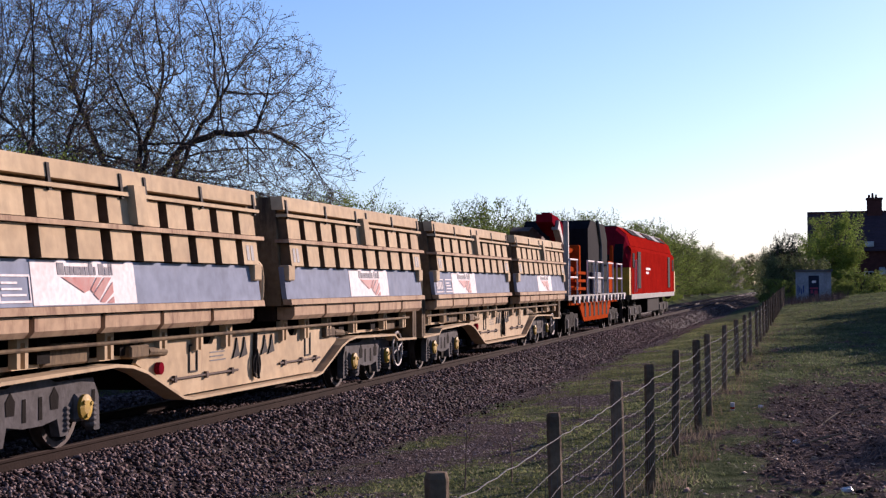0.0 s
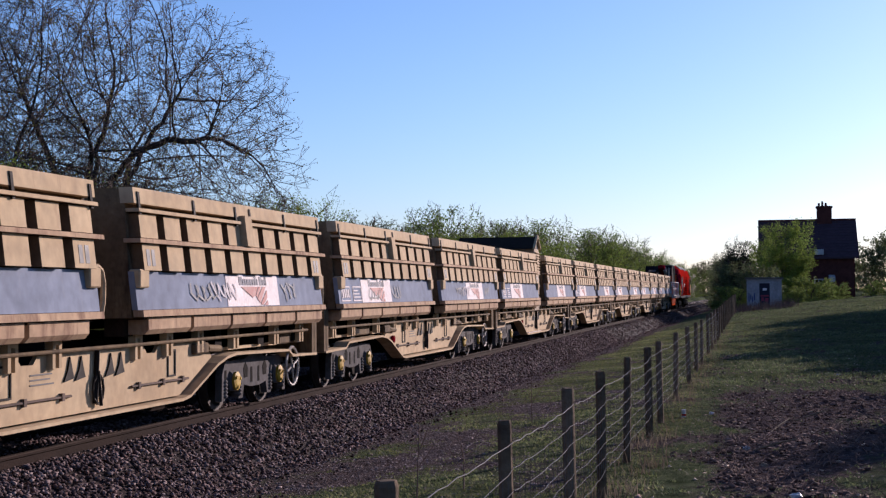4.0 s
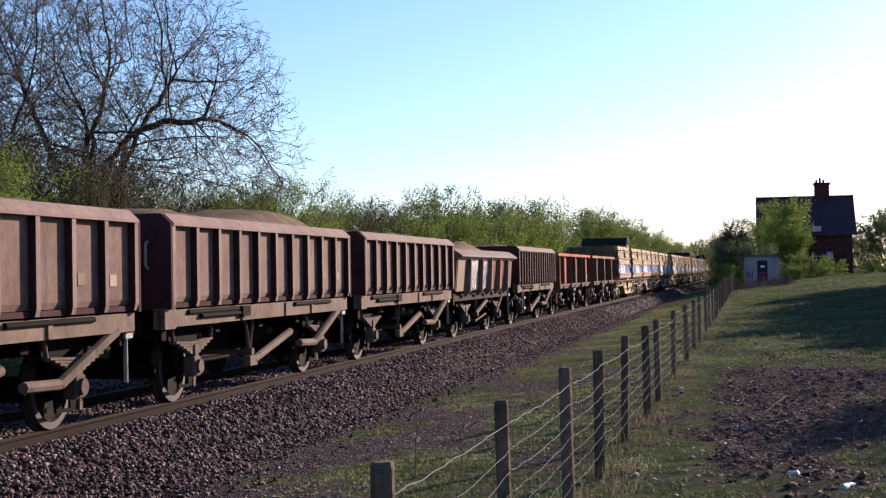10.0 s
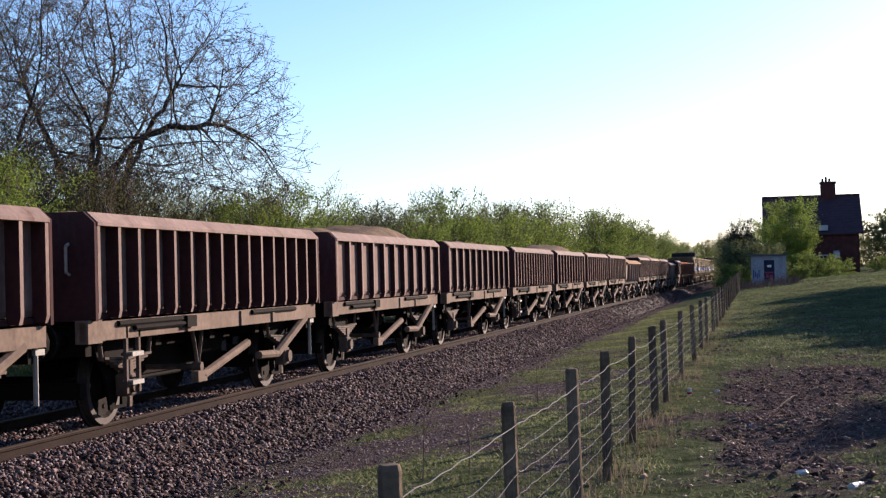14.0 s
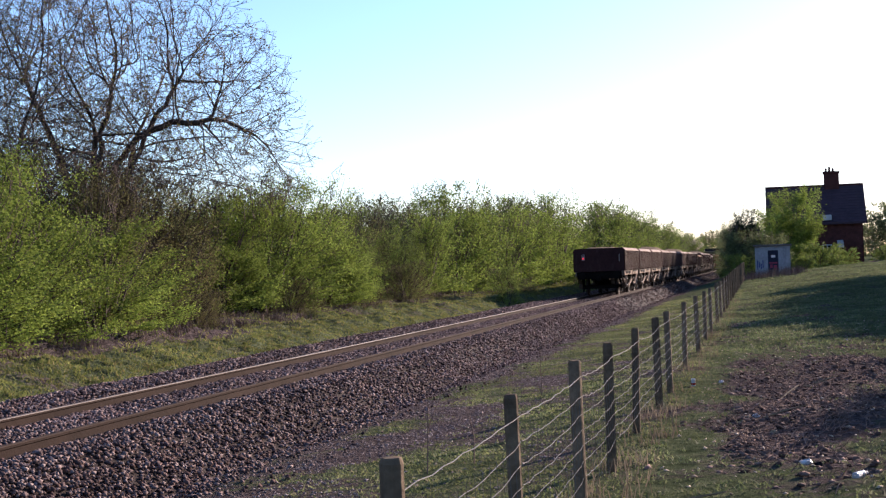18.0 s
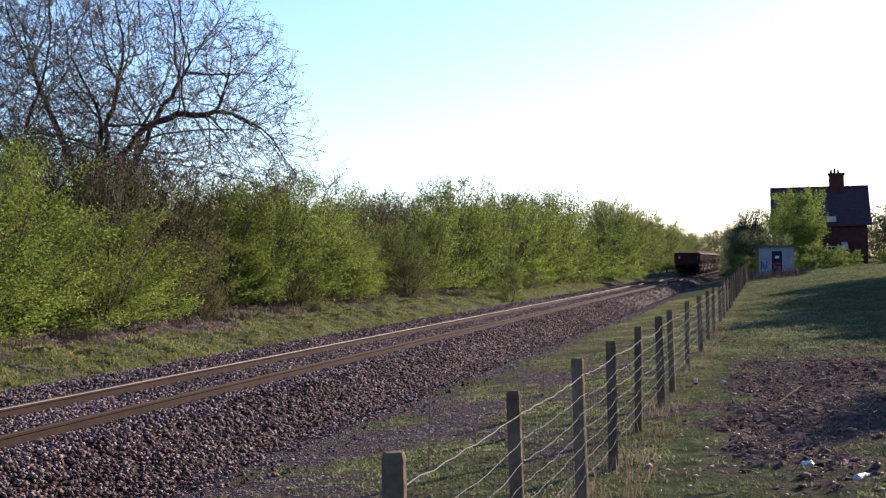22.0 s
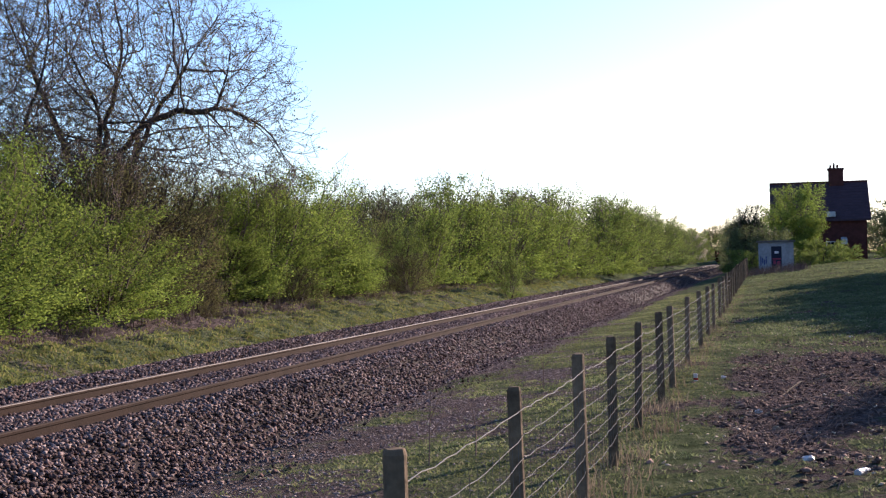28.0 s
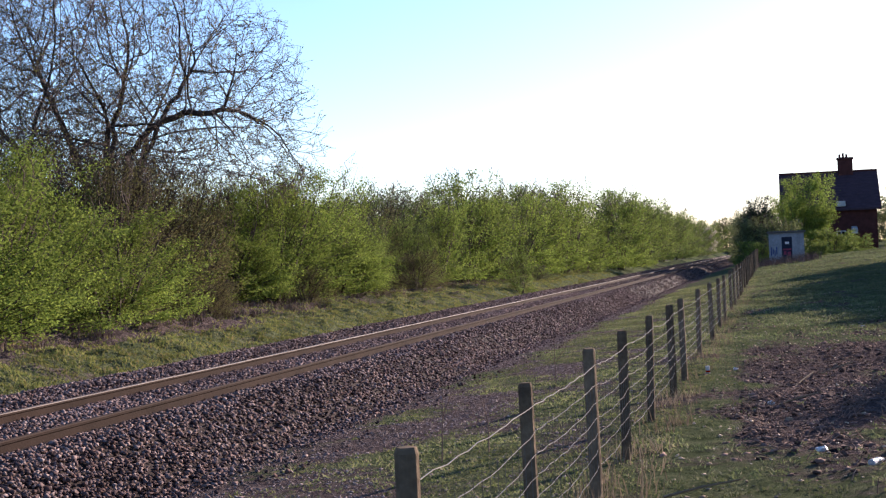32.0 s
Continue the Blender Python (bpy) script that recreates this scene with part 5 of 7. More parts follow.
def lathe(bm, profile, at=(0, 0, 0), n=22, mats=None):
    """Turns (x, radius) pairs round the x axis."""
    rings = []
    for x, r in profile:
        rings.append([bm.verts.new((at[0] + x, at[1] + r * math.cos(2 * math.pi * i / n), at[2] + r * math.sin(2 * math.pi * i / n))) for i in range(n)])
    for j, (a, b) in enumerate(zip(rings, rings[1:])):
        for i in range(n):
            f = bm.faces.new((a[i], a[(i + 1) % n], b[(i + 1) % n], b[i]))
            if mats:
                f.material_index = mats[j]
    bm.faces.new(rings[0][::-1])
    bm.faces.new(rings[-1])
    return bm


MESH = {}


def piece(name, key, build, mat, parent, at=(0, 0, 0), turn=0.0, label=""):
    """A part whose mesh is built once and then shared by all alike parts."""
    if (key, mat.name) not in MESH:
        bm = bmesh.new()
        build(bm)
        bmesh.ops.recalc_face_normals(bm, faces=bm.faces)
        me = bpy.data.meshes.new(name)
        bm.to_mesh(me)
        bm.free()
        me.materials.append(mat)
        MESH[(key, mat.name)] = me
    ob = new(name, MESH[(key, mat.name)])
    ob.parent = parent
    ob.matrix_basis = pose(*at, 0, 0, turn)
    if label:
        ob["label"] = label
    return ob


def wheelset(parent, y, r, key):
    def build(bm):
        for s in (-1, 1):
            prof = [(-0.055, r * 0.26), (-0.05, r * 0.72), (-0.065, r * 0.80), (-0.065, r + 0.028), (-0.035, r + 0.028), (-0.03, r), (0.065, r - 0.004), (0.068, r * 0.83), (0.03, r * 0.76), (0.02, r * 0.36), (0.085, r * 0.30), (0.085, r * 0.18)]
            lathe(bm, [(s * x, q) for x, q in prof], (s * 0.7525, 0, 0), 26, [0, 0, 0, 0, 1, 1, 1, 0, 0, 0, 0])
            for k in range(4):
                a = k * math.pi / 2
                rod(bm, (s * 0.78, 0.55 * r * math.cos(a), 0.55 * r * math.sin(a)), (s * 0.79, 0.55 * r * math.cos(a), 0.55 * r * math.sin(a)), 0.03, 6)
        rod(bm, (-1.0, 0, 0), (1.0, 0, 0), 0.075, 10)
    ob = piece("wheelset", ("wheelset", key), build, M_WHEEL, parent, (0, y, r))
    if len(ob.data.materials) < 2:
        ob.data.materials.append(M_TREAD)
    return ob


def buffers(root, y0, y1):
    def build(bm):
        rod(bm, (0, 0.0, 0), (0, -0.30, 0), 0.10, 10)
        rod(bm, (0, -0.26, 0), (0, -0.44, 0), 0.065, 10)
        rod(bm, (0, -0.42, 0), (0, -0.48, 0), 0.20, 14)
    for s in (-0.865, 0.865):
        piece("buffer", "buffer", build, M_UNDER, root, (s, y0, 1.02))
        piece("buffer", "buffer", build, M_UNDER, root, (s, y1, 1.02), 180)


def heap(root, half_x, half_y, z_rim, peak, seed, mat=None):
    """A load of spoil heaped unevenly over the rim."""
    nx, ny = 13, 31
    r = np.random.default_rng(seed)
    xs, ys = np.linspace(-half_x, half_x, nx), np.linspace(-half_y, half_y, ny)
    X, Y = np.meshgrid(xs, ys)
    edge = np.clip((1 - np.abs(X / half_x)) * 2.2, 0, 1) * np.clip((1 - np.abs(Y / half_y)) * 3.5, 0, 1)
    hills = 0.55 + 0.45 * np.sin(Y * r.uniform(0.7, 1.2) + r.uniform(0, 6)) * np.cos(X * 0.8 + r.uniform(0, 3))
    Z = z_rim - 0.10 + edge * (0.10 + peak * hills) + r.normal(0, 0.018, X.shape)
    idx = np.arange(nx * ny).reshape(ny, nx)
    q = np.stack([idx[:-1, :-1], idx[:-1, 1:], idx[1:, 1:], idx[1:, :-1]], -1).reshape(-1, 4)
    return raw("spoil_load", np.stack([X, Y, Z], -1).reshape(-1, 3), q, mat or M_SPOIL, root)


def four_wheel_gear(root, base, r, half_len, side_mat):
    """Underframe of a two-axle wagon: centre sill, axle guards, springs, boxes, brake gear."""
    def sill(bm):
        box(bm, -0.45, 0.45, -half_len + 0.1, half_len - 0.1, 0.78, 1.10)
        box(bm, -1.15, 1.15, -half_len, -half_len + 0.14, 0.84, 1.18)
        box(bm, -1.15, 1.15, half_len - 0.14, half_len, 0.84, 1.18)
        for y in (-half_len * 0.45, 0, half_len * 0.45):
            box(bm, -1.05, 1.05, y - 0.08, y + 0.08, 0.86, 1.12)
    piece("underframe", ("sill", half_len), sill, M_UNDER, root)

    def guard(bm):
        slab(bm, [(-0.66, 1.02), (0.66, 1.02), (0.52, 0.80), (0.30, 0.52), (0.22, 0.22), (0.10, 0.22), (0.10, 0.62), (-0.10, 0.62), (-0.10, 0.22), (-0.22, 0.22), (-0.30, 0.52), (-0.52, 0.80)], 0.955, 0.985)
        box(bm, 0.955, 0.985, -0.22, 0.22, 0.19, 0.225)

    def axle_box(bm):
        box(bm, 1.0, 1.16, -0.12, 0.12, -0.13, 0.13, 0.02)
        rod(bm, (1.15, 0, 0), (1.21, 0, 0), 0.09, 12)

    def spring(bm):
        for k in range(5):
            w = 0.62 - 0.11 * k
            z = 0.30 - 0.036 * k
            slab(bm, [(-w, z + 0.02), (0, z - 0.012), (w, z + 0.02), (w, z + 0.046), (0, z + 0.014), (-w, z + 0.046)], 1.03, 1.13)
        box(bm, 1.02, 1.15, -0.06, 0.06, 0.05, 0.28)

    def shackle(bm):
        rod(bm, (1.085, -0.62, 0.31), (1.085, -0.70, 0.60), 0.028, 6)
        box(bm, 1.03, 1.14, -0.78, -0.62, 0.52, 0.64)

    def shackle_front(bm):
        rod(bm, (1.085, 0.62, 0.31), (1.085, 0.70, 0.60), 0.028, 6)
        box(bm, 1.03, 1.14, 0.62, 0.78, 0.52, 0.64)

    def shoe(bm):
        slab(bm, [(0.0, -0.18), (0.07, -0.2), (0.13, 0.0), (0.07, 0.2), (0.0, 0.18), (0.04, 0.0)], 0.70, 0.82)
        rod(bm, (0.76, 0.08, 0.0), (0.76, 0.02, 0.55), 0.022, 5)
        slab(bm, [(0.03, -0.30), (0.10, -0.30), (0.16, 0.30), (0.06, 0.30)], 0.86, 0.89)

    def vee(bm):
        rod(bm, (1.06, -0.18, 1.04), (1.06, 0.0, 0.52), 0.028, 6)
        rod(bm, (1.06, 0.18, 1.04), (1.06, 0.0, 0.52), 0.028, 6)
        rod(bm, (1.0, 0, 0.52), (1.12, 0, 0.52), 0.06, 10)
    for y in (-base / 2, base / 2):
        for turn in (0, 180):
            piece("axle_guard", ("guard", 0), guard, M_UNDER, root, (0, y, 0), turn)
            piece("axlebox", ("axle_box", 0), axle_box, side_mat, root, (0, y, r), turn)
            piece("leaf_spring", ("spring", 0), spring, M_PIPE, root, (0, y, r), turn)
            piece("spring_shackle", ("shackle", 0), shackle, M_PIPE, root, (0, y, r), turn)
            piece("spring_shackle", ("shackle", 1), shackle_front, M_PIPE, root, (0, y, r), turn)
            piece("brake_shoe", ("shoe", 0), shoe, M_PIPE, root, (0, y + (r + 0.02 if turn == 0 else r + 0.02), r), turn)
    for turn in (0, 180):
        piece("vee_hanger", ("vee", 0), vee, M_PIPE, root, (0, -0.55 if turn == 0 else 0.55, 0), turn)

    def cross(bm):
        rod(bm, (-1.08, 0, 0), (1.08, 0, 0), 0.035, 8)
    piece("brake_shaft", ("shaft", 0), cross, M_PIPE, root, (0, -0.55, 0.52))

    def cylinder(bm):
        rod(bm, (0, -0.35, 0), (0, 0.35, 0), 0.16, 12)
        rod(bm, (0, 0.35, 0), (0, 0.8, 0), 0.03, 6)

    h = base / 2

    # dark box, stretchers and rods added so the space below looks shaded
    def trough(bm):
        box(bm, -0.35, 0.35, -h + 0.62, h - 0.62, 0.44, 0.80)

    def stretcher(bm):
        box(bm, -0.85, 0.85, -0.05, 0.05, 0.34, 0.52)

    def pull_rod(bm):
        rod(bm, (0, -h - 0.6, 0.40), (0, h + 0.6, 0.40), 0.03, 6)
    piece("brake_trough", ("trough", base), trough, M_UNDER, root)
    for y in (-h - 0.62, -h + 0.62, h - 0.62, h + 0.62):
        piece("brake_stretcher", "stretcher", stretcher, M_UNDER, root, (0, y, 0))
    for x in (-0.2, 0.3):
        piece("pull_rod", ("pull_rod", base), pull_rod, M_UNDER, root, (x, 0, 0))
    piece("brake_cylinder", ("cyl", 0), cylinder, M_UNDER, root, (0.55, 0.9, 0.78))
    sets = [wheelset(root, y, r, ("four", r)) for y in (-base / 2, base / 2)]
    return sets


def end_gear(root, half_len):
    def tap(bm):
        rod(bm, (0, 0, 0.42), (0, 0, 1.20), 0.028, 6)
        box(bm, -0.03, 0.03, -0.05, 0.14, 0.92, 0.98)
    for s in (-1, 1):
        piece("end_pipe", "end_pipe", tap, M_HOSE, root, (1.16 * s, half_len - 0.03, 0), 0 if s > 0 else 180)

    def coupling(bm):
        rod(bm, (0, 0, 0), (0, 0.5, -0.12), 0.045, 6)
        box(bm, -0.09, 0.09, 0.28, 0.52, -0.24, -0.06)
    piece("coupling", "coupling", coupling, M_UNDER, root, (0, half_len, 0.98))
    piece("coupling", "coupling", coupling, M_UNDER, root, (0, -half_len, 0.98), 180)


def box_wagon(ribs, tone, load_seed, heap_peak, label, tail_lamp=False):
    """Two-axle ribbed open box wagon; ribs sets how close the side posts stand."""
    root = thing("box_wagon", label, "wagon", "spoil train")
    L, HW, z0, z1 = 3.95, 1.32, 1.27, 2.24
    deep = 0.088 if ribs < 13 else 0.155

    px = HW - deep

    def side(bm):
        slab(bm, [(px - 0.04, z1 + 0.1), (px, z1 + 0.1), (px, z0 + 0.10), (px - 0.025, z0 + 0.032), (px - 0.065, z0 + 0.032), (px - 0.04, z0 + 0.09)], -L + 0.05, L - 0.05, "y")

    def floor(bm):
        box(bm, -px + 0.16, px - 0.16, -L + 0.05, L - 0.05, z0 + 0.03, z0 + 0.10)
    for turn in (0, 180):
        piece("side_panel", ("box_side", ribs), side, M_PANEL, root, turn=turn, label="dusty brown side panel")
    piece("floor", ("box_floor", ribs), floor, M_MAROON, root)

    def end(bm):
        slab(bm, [(-HW, z0 - 0.05), (HW, z0 - 0.05), (HW, z1 + 0.03), (HW - 0.13, z1 + 0.15), (-HW + 0.13, z1 + 0.15), (-HW, z1 + 0.03)], -0.03, 0.03, "y")
    piece("end_wall", "box_end", end, M_MAROON, root, (0, -L, 0))
    piece("end_wall", "box_end", end, M_MAROON, root, (0, L, 0))

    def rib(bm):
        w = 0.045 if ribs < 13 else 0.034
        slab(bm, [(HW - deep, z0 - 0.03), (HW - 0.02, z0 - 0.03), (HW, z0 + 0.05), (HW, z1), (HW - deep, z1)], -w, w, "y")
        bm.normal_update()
        # sides stay darker maroon than the outward face, painting shade between ribs
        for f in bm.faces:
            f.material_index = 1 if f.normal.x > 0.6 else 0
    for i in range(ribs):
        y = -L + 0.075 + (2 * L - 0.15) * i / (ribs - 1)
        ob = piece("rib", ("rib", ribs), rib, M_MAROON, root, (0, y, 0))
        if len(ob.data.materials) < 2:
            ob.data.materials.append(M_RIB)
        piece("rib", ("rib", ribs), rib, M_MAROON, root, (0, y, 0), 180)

    def top(bm):
        slab(bm, [(HW - deep - 0.02, z1), (HW + 0.012, z1), (HW + 0.012, z1 + 0.035), (HW - 0.11, z1 + 0.15), (HW - deep - 0.02, z1 + 0.15)], -L + 0.03, L - 0.03, "y")
    piece("top_rail", ("top", ribs), top, M_RIB, root)
    piece("top_rail", ("top", ribs), top, M_RIB, root, turn=180)

    def low(bm):
        box(bm, HW - deep - 0.12, HW - deep + 0.015, -L + 0.03, L - 0.03, z0 - 0.035, z0 + 0.025)
    piece("bottom_rail", ("low", ribs), low, M_MAROON, root)
    piece("bottom_rail", ("low", ribs), low, M_MAROON, root, turn=180)

    def sole(bm):
        box(bm, 1.17, 1.24, -L - 0.12, L + 0.02, 1.00, 1.21)
        box(bm, 1.12, 1.27, -L - 0.12, -L + 0.22, 0.98, 1.23)
        for y in (-1.3, 0.6, 1.9):
            box(bm, 1.24, 1.265, y - 0.05, y + 0.05, 1.01, 1.20)
    for turn in (0, 180):
        piece("solebar", "sole", sole, M_SOLE, root, turn=turn)

    def tube(bm):
        rod(bm, (1.25, -3.3, 1.17), (1.25, -1.35, 1.17), 0.035, 6)
        rod(bm, (1.27, -2.9, 1.11), (1.27, -1.2, 1.11), 0.03, 6)
        box(bm, 1.23, 1.31, -1.45, -1.15, 1.06, 1.20)

    def tube2(bm):
        rod(bm, (1.25, 1.0, 1.17), (1.25, 2.9, 1.17), 0.035, 6)
    piece("door_rod", "tube", tube, M_UNDER, root)
    piece("door_rod", "tube2", tube2, M_UNDER, root)

    def strut(bm):
        rod(bm, (1.2, 3.55, 1.02), (1.17, 2.25, 0.52), 0.062, 8)
        rod(bm, (1.17, 2.25, 0.52), (1.14, 1.55, 0.54), 0.06, 8)

    def strut2(bm):
        rod(bm, (1.12, 1.15, 0.74), (1.10, -0.5, 0.40), 0.058, 8)
        box(bm, 1.05, 1.15, -0.75, -0.45, 0.33, 0.47)
    piece("brake_arm", "strut", strut, M_SOLE, root)
    piece("brake_arm", "strut2", strut2, M_SOLE, root)
    piece("brake_arm", "strut", strut, M_SOLE, root, turn=180)

    def step(bm):
        for y in (-3.05, -2.72):
            box(bm, 1.20, 1.24, y - 0.025, y + 0.025, 0.38, 1.2)
        for z in (0.48, 0.80):
            box(bm, 1.16, 1.28, -3.05, -2.72, z, z + 0.03)
    if ribs > 13:
        piece("ladder", "step", step, M_PIPE, root)

    def tread(bm):
        for z in (0.505, 0.825):
            box(bm, 1.17, 1.296, -3.035, -2.735, z - 0.03, z + 0.02)
    if ribs > 13:
        piece("ladder_tread", "tread", tread, M_HOSE, root)

    def plate(bm):
        box(bm, HW - deep + 0.003, HW - deep + 0.012, 0, 0.17, 0, 0.13)
    piece("data_plate", ("plate", ribs), plate, M_CREAM_PANEL, root, (0, L - 0.62, z0 + 0.25))
    piece("data_plate", ("plate", ribs), plate, M_OCHRE, root, (0, L - 1.4, z0 + 0.27))

    def handle(bm):
        pipe(bm, [(1.02, -0.03, 1.72), (1.02, -0.10, 1.75), (1.02, -0.10, 2.02), (1.02, -0.03, 2.05)], 0.018, 5)
    piece("handrail", "handle", handle, M_HOSE, root, (0, -L, 0))
    if tail_lamp:
        bm = bmesh.new()
        box(bm, -0.88, -0.72, -L - 0.14, -L - 0.03, 1.78, 2.0, 0.02)
        pipe(bm, [(-0.86, -L - 0.08, 2.0), (-0.86, -L - 0.08, 2.08), (-0.74, -L - 0.08, 2.08), (-0.74, -L - 0.08, 2.0)], 0.012, 5)
        lamp = part("tail_lamp", bm, M_HOSE, root, "pale tail lamp hung on the end wall")
        bm = bmesh.new()
        rod(bm, (-0.80, -L - 0.141, 1.89), (-0.80, -L - 0.155, 1.89), 0.05, 12)
        part("lamp_lens", bm, M_TAIL, lamp, "lit red lens")
    heap(root, HW - deep - 0.045, L - 0.06, z1 + 0.1, heap_peak, load_seed)
    four_wheel_gear(root, 5.53, 0.46, 3.9, M_PIPE)
    buffers(root, -3.9, 3.9)
    end_gear(root, 3.92)
    return root


def chamfered_wagon(tones, seed, label, graffiti=False):
    """Two-axle wagon with flat-panelled tapered sides and a sloped cap along the rim."""
    root = thing("spoil_wagon", label, "wagon", "spoil train")
    L, HW, z0, z1 = 3.95, 1.30, 1.16, 1.93

    def end(bm):
        slab(bm, [(-HW + 0.08, z0), (HW - 0.08, z0), (HW - 0.02, z1), (HW + 0.10, z1 + 0.08), (HW - 0.10, z1 + 0.25), (-HW + 0.10, z1 + 0.25), (-HW - 0.10, z1 + 0.08), (-HW + 0.02, z1)], -0.03, 0.03, "y")
    piece("end_wall", "cham_end", end, M_BROWN, root, (0, -L, 0))
    piece("end_wall", "cham_end", end, M_BROWN, root, (0, L, 0))

    def cap(bm):
        slab(bm, [(HW - 0.06, z1), (HW + 0.02, z1), (HW + 0.13, z1 + 0.07), (HW + 0.11, z1 + 0.11), (HW - 0.12, z1 + 0.26), (HW - 0.16, z1 + 0.24), (HW - 0.06, z1 + 0.05)], -L - 0.10, L + 0.10, "y")
    piece("top_rail", "cham_cap", cap, tones[0], root)
    piece("top_rail", "cham_cap", cap, tones[0], root, turn=180)
    posts = [-L + 0.06, -2.75, -1.15, 0.15, 1.45, 2.75, L - 0.06]

    def post(bm):
        slab(bm, [(HW - 0.12, z0 - 0.14), (HW - 0.06, z0 - 0.14), (HW + 0.06, z0 - 0.02), (HW + 0.10, z1 + 0.02), (HW - 0.06, z1 + 0.02)], -0.05, 0.05, "y")
    for y in posts[1:-1]:
        piece("rib", "cham_post", post, M_RIB, root, (0, y, 0))
        piece("rib", "cham_post", post, M_RIB, root, (0, y, 0), 180)
    for i, (a, b) in enumerate(zip(posts, posts[1:])):
        for s in (1, -1):
            def panel(bm, a=a, b=b):
                slab(bm, [(HW - 0.12, z0), (HW - 0.07, z0), (HW - 0.005, z1 + 0.01), (HW - 0.05, z1 + 0.01)], -(b - a) / 2, (b - a) / 2, "y")
            mat = tones[1 + i % (len(tones) - 1)] if s > 0 else tones[1]
            piece("side_panel", ("cham_panel", round(b - a, 3)), panel, mat, root, (0, (a + b) / 2, 0), 0 if s > 0 else 180)
    if graffiti:
        r = random.Random(4)

        def stroke(bm, pts, w, off):
            """A sprayed line of the given width that follows pts on the sloping side."""
            def at(y, z, o):
                return bm.verts.new((HW - 0.07 + 0.065 * (z - z0) / (z1 + 0.01 - z0) + o, y, z))
            rows = []
            for k, (y, z) in enumerate(pts):
                a, b = pts[max(k - 1, 0)], pts[min(k + 1, len(pts) - 1)]
                d = math.hypot(b[0] - a[0], b[1] - a[1]) or 1.0
                ny, nz = -(b[1] - a[1]) / d * w, (b[0] - a[0]) / d * w
                rows.append((at(y - ny, z - nz, off), at(y + ny, z + nz, off)))
            for (a, b), (c, d) in zip(rows, rows[1:]):
                bm.faces.new((a, b, d, c))

        def letters(bm, y0, y1, n, w, za, zb, off):
            for k in range(n):
                yc, wide = y0 + (y1 - y0) * (k + 0.5) / n, (y1 - y0) / n * 0.42
                ph, bend = r.uniform(0, 6.3), r.uniform(0.6, 1.5)
                pts = []
                for q in range(9):
                    f = q / 8
                    pts.append((yc + wide * math.sin(ph + bend * math.pi * f), za + (zb - za) * f + r.uniform(-0.015, 0.015)))
                stroke(bm, pts, w * r.uniform(0.7, 1.3), off)
        for y0, y1 in ((-2.68, -1.22), (-1.08, 0.08)):
            bm = bmesh.new()
            letters(bm, y0, y1, 6, (y1 - y0) / 9.5, z0 + 0.05, z1 - 0.05, 0.005)
            letters(bm, y0, y1, 5, (y1 - y0) / 14, z0 + 0.08, z1 - 0.08, 0.006)
            part("spray_paint", bm, M_GRAFF, root, "thick white spray-painted shapes")["kind"] = "stuff"
            bm = bmesh.new()
            letters(bm, y0 + 0.05, y1 - 0.05, 5, 0.022, z0 + 0.1, z1 - 0.1, 0.010)
            part("spray_paint", bm, M_GREY, root, "grey outlines of the spray paint")["kind"] = "stuff"
            bm = bmesh.new()
            letters(bm, y0 + 0.1, y1 - 0.1, 3, 0.018, z0 + 0.12, z1 - 0.15, 0.012)
            part("spray_paint", bm, M_PRINTRED, root, "pink red spray-painted lines")["kind"] = "stuff"
        for y0, y1 in ((0.26, 1.34), (1.57, 2.63)):
            bm = bmesh.new()
            letters(bm, y0, y1, 5, 0.022, z0 + 0.2, z1 - 0.08, 0.006)
            part("spray_paint", bm, M_ORANGE, root, "faded orange spray-painted lines")["kind"] = "stuff"

    def floor(bm):
        box(bm, -HW + 0.1, HW - 0.1, -L, L, z0, z0 + 0.06)
        box(bm, -1.1, -1.0, -L, L, 0.98, z0)
        box(bm, 1.0, 1.1, -L, L, 0.98, z0)
    piece("floor_frame", "cham_floor", floor, M_UNDER, root)

    def sole(bm):
        box(bm, 1.1, 1.15, -L + 0.1, L - 0.1, 0.92, 1.05)
    piece("solebar", "cham_sole", sole, M_GRIME_SHADE, root)

    def strut(bm):
        rod(bm, (1.14, 2.95, 1.0), (1.12, 2.0, 0.48), 0.05, 8)

    def pull(bm):
        rod(bm, (1.12, 0.6, 0.85), (1.1, -0.8, 0.55), 0.05, 8)

    def link_rod(bm):
        rod(bm, (1.1, 0.6, 0.50), (1.1, -0.9, 0.36), 0.022, 6)
    piece("brake_arm", "cham_strut", strut, M_SOLE, root)
    piece("brake_arm", "cham_pull", pull, M_SOLE, root)
    piece("brake_rod", "cham_link", link_rod, M_PIPE, root)
    heap(root, HW - 0.10, L - 0.05, z1 + 0.12, 0.5, seed)
    four_wheel_gear(root, 4.5, 0.46, 3.9, M_PIPE)
    buffers(root, -3.9, 3.9)
    end_gear(root, 3.92)
    return root


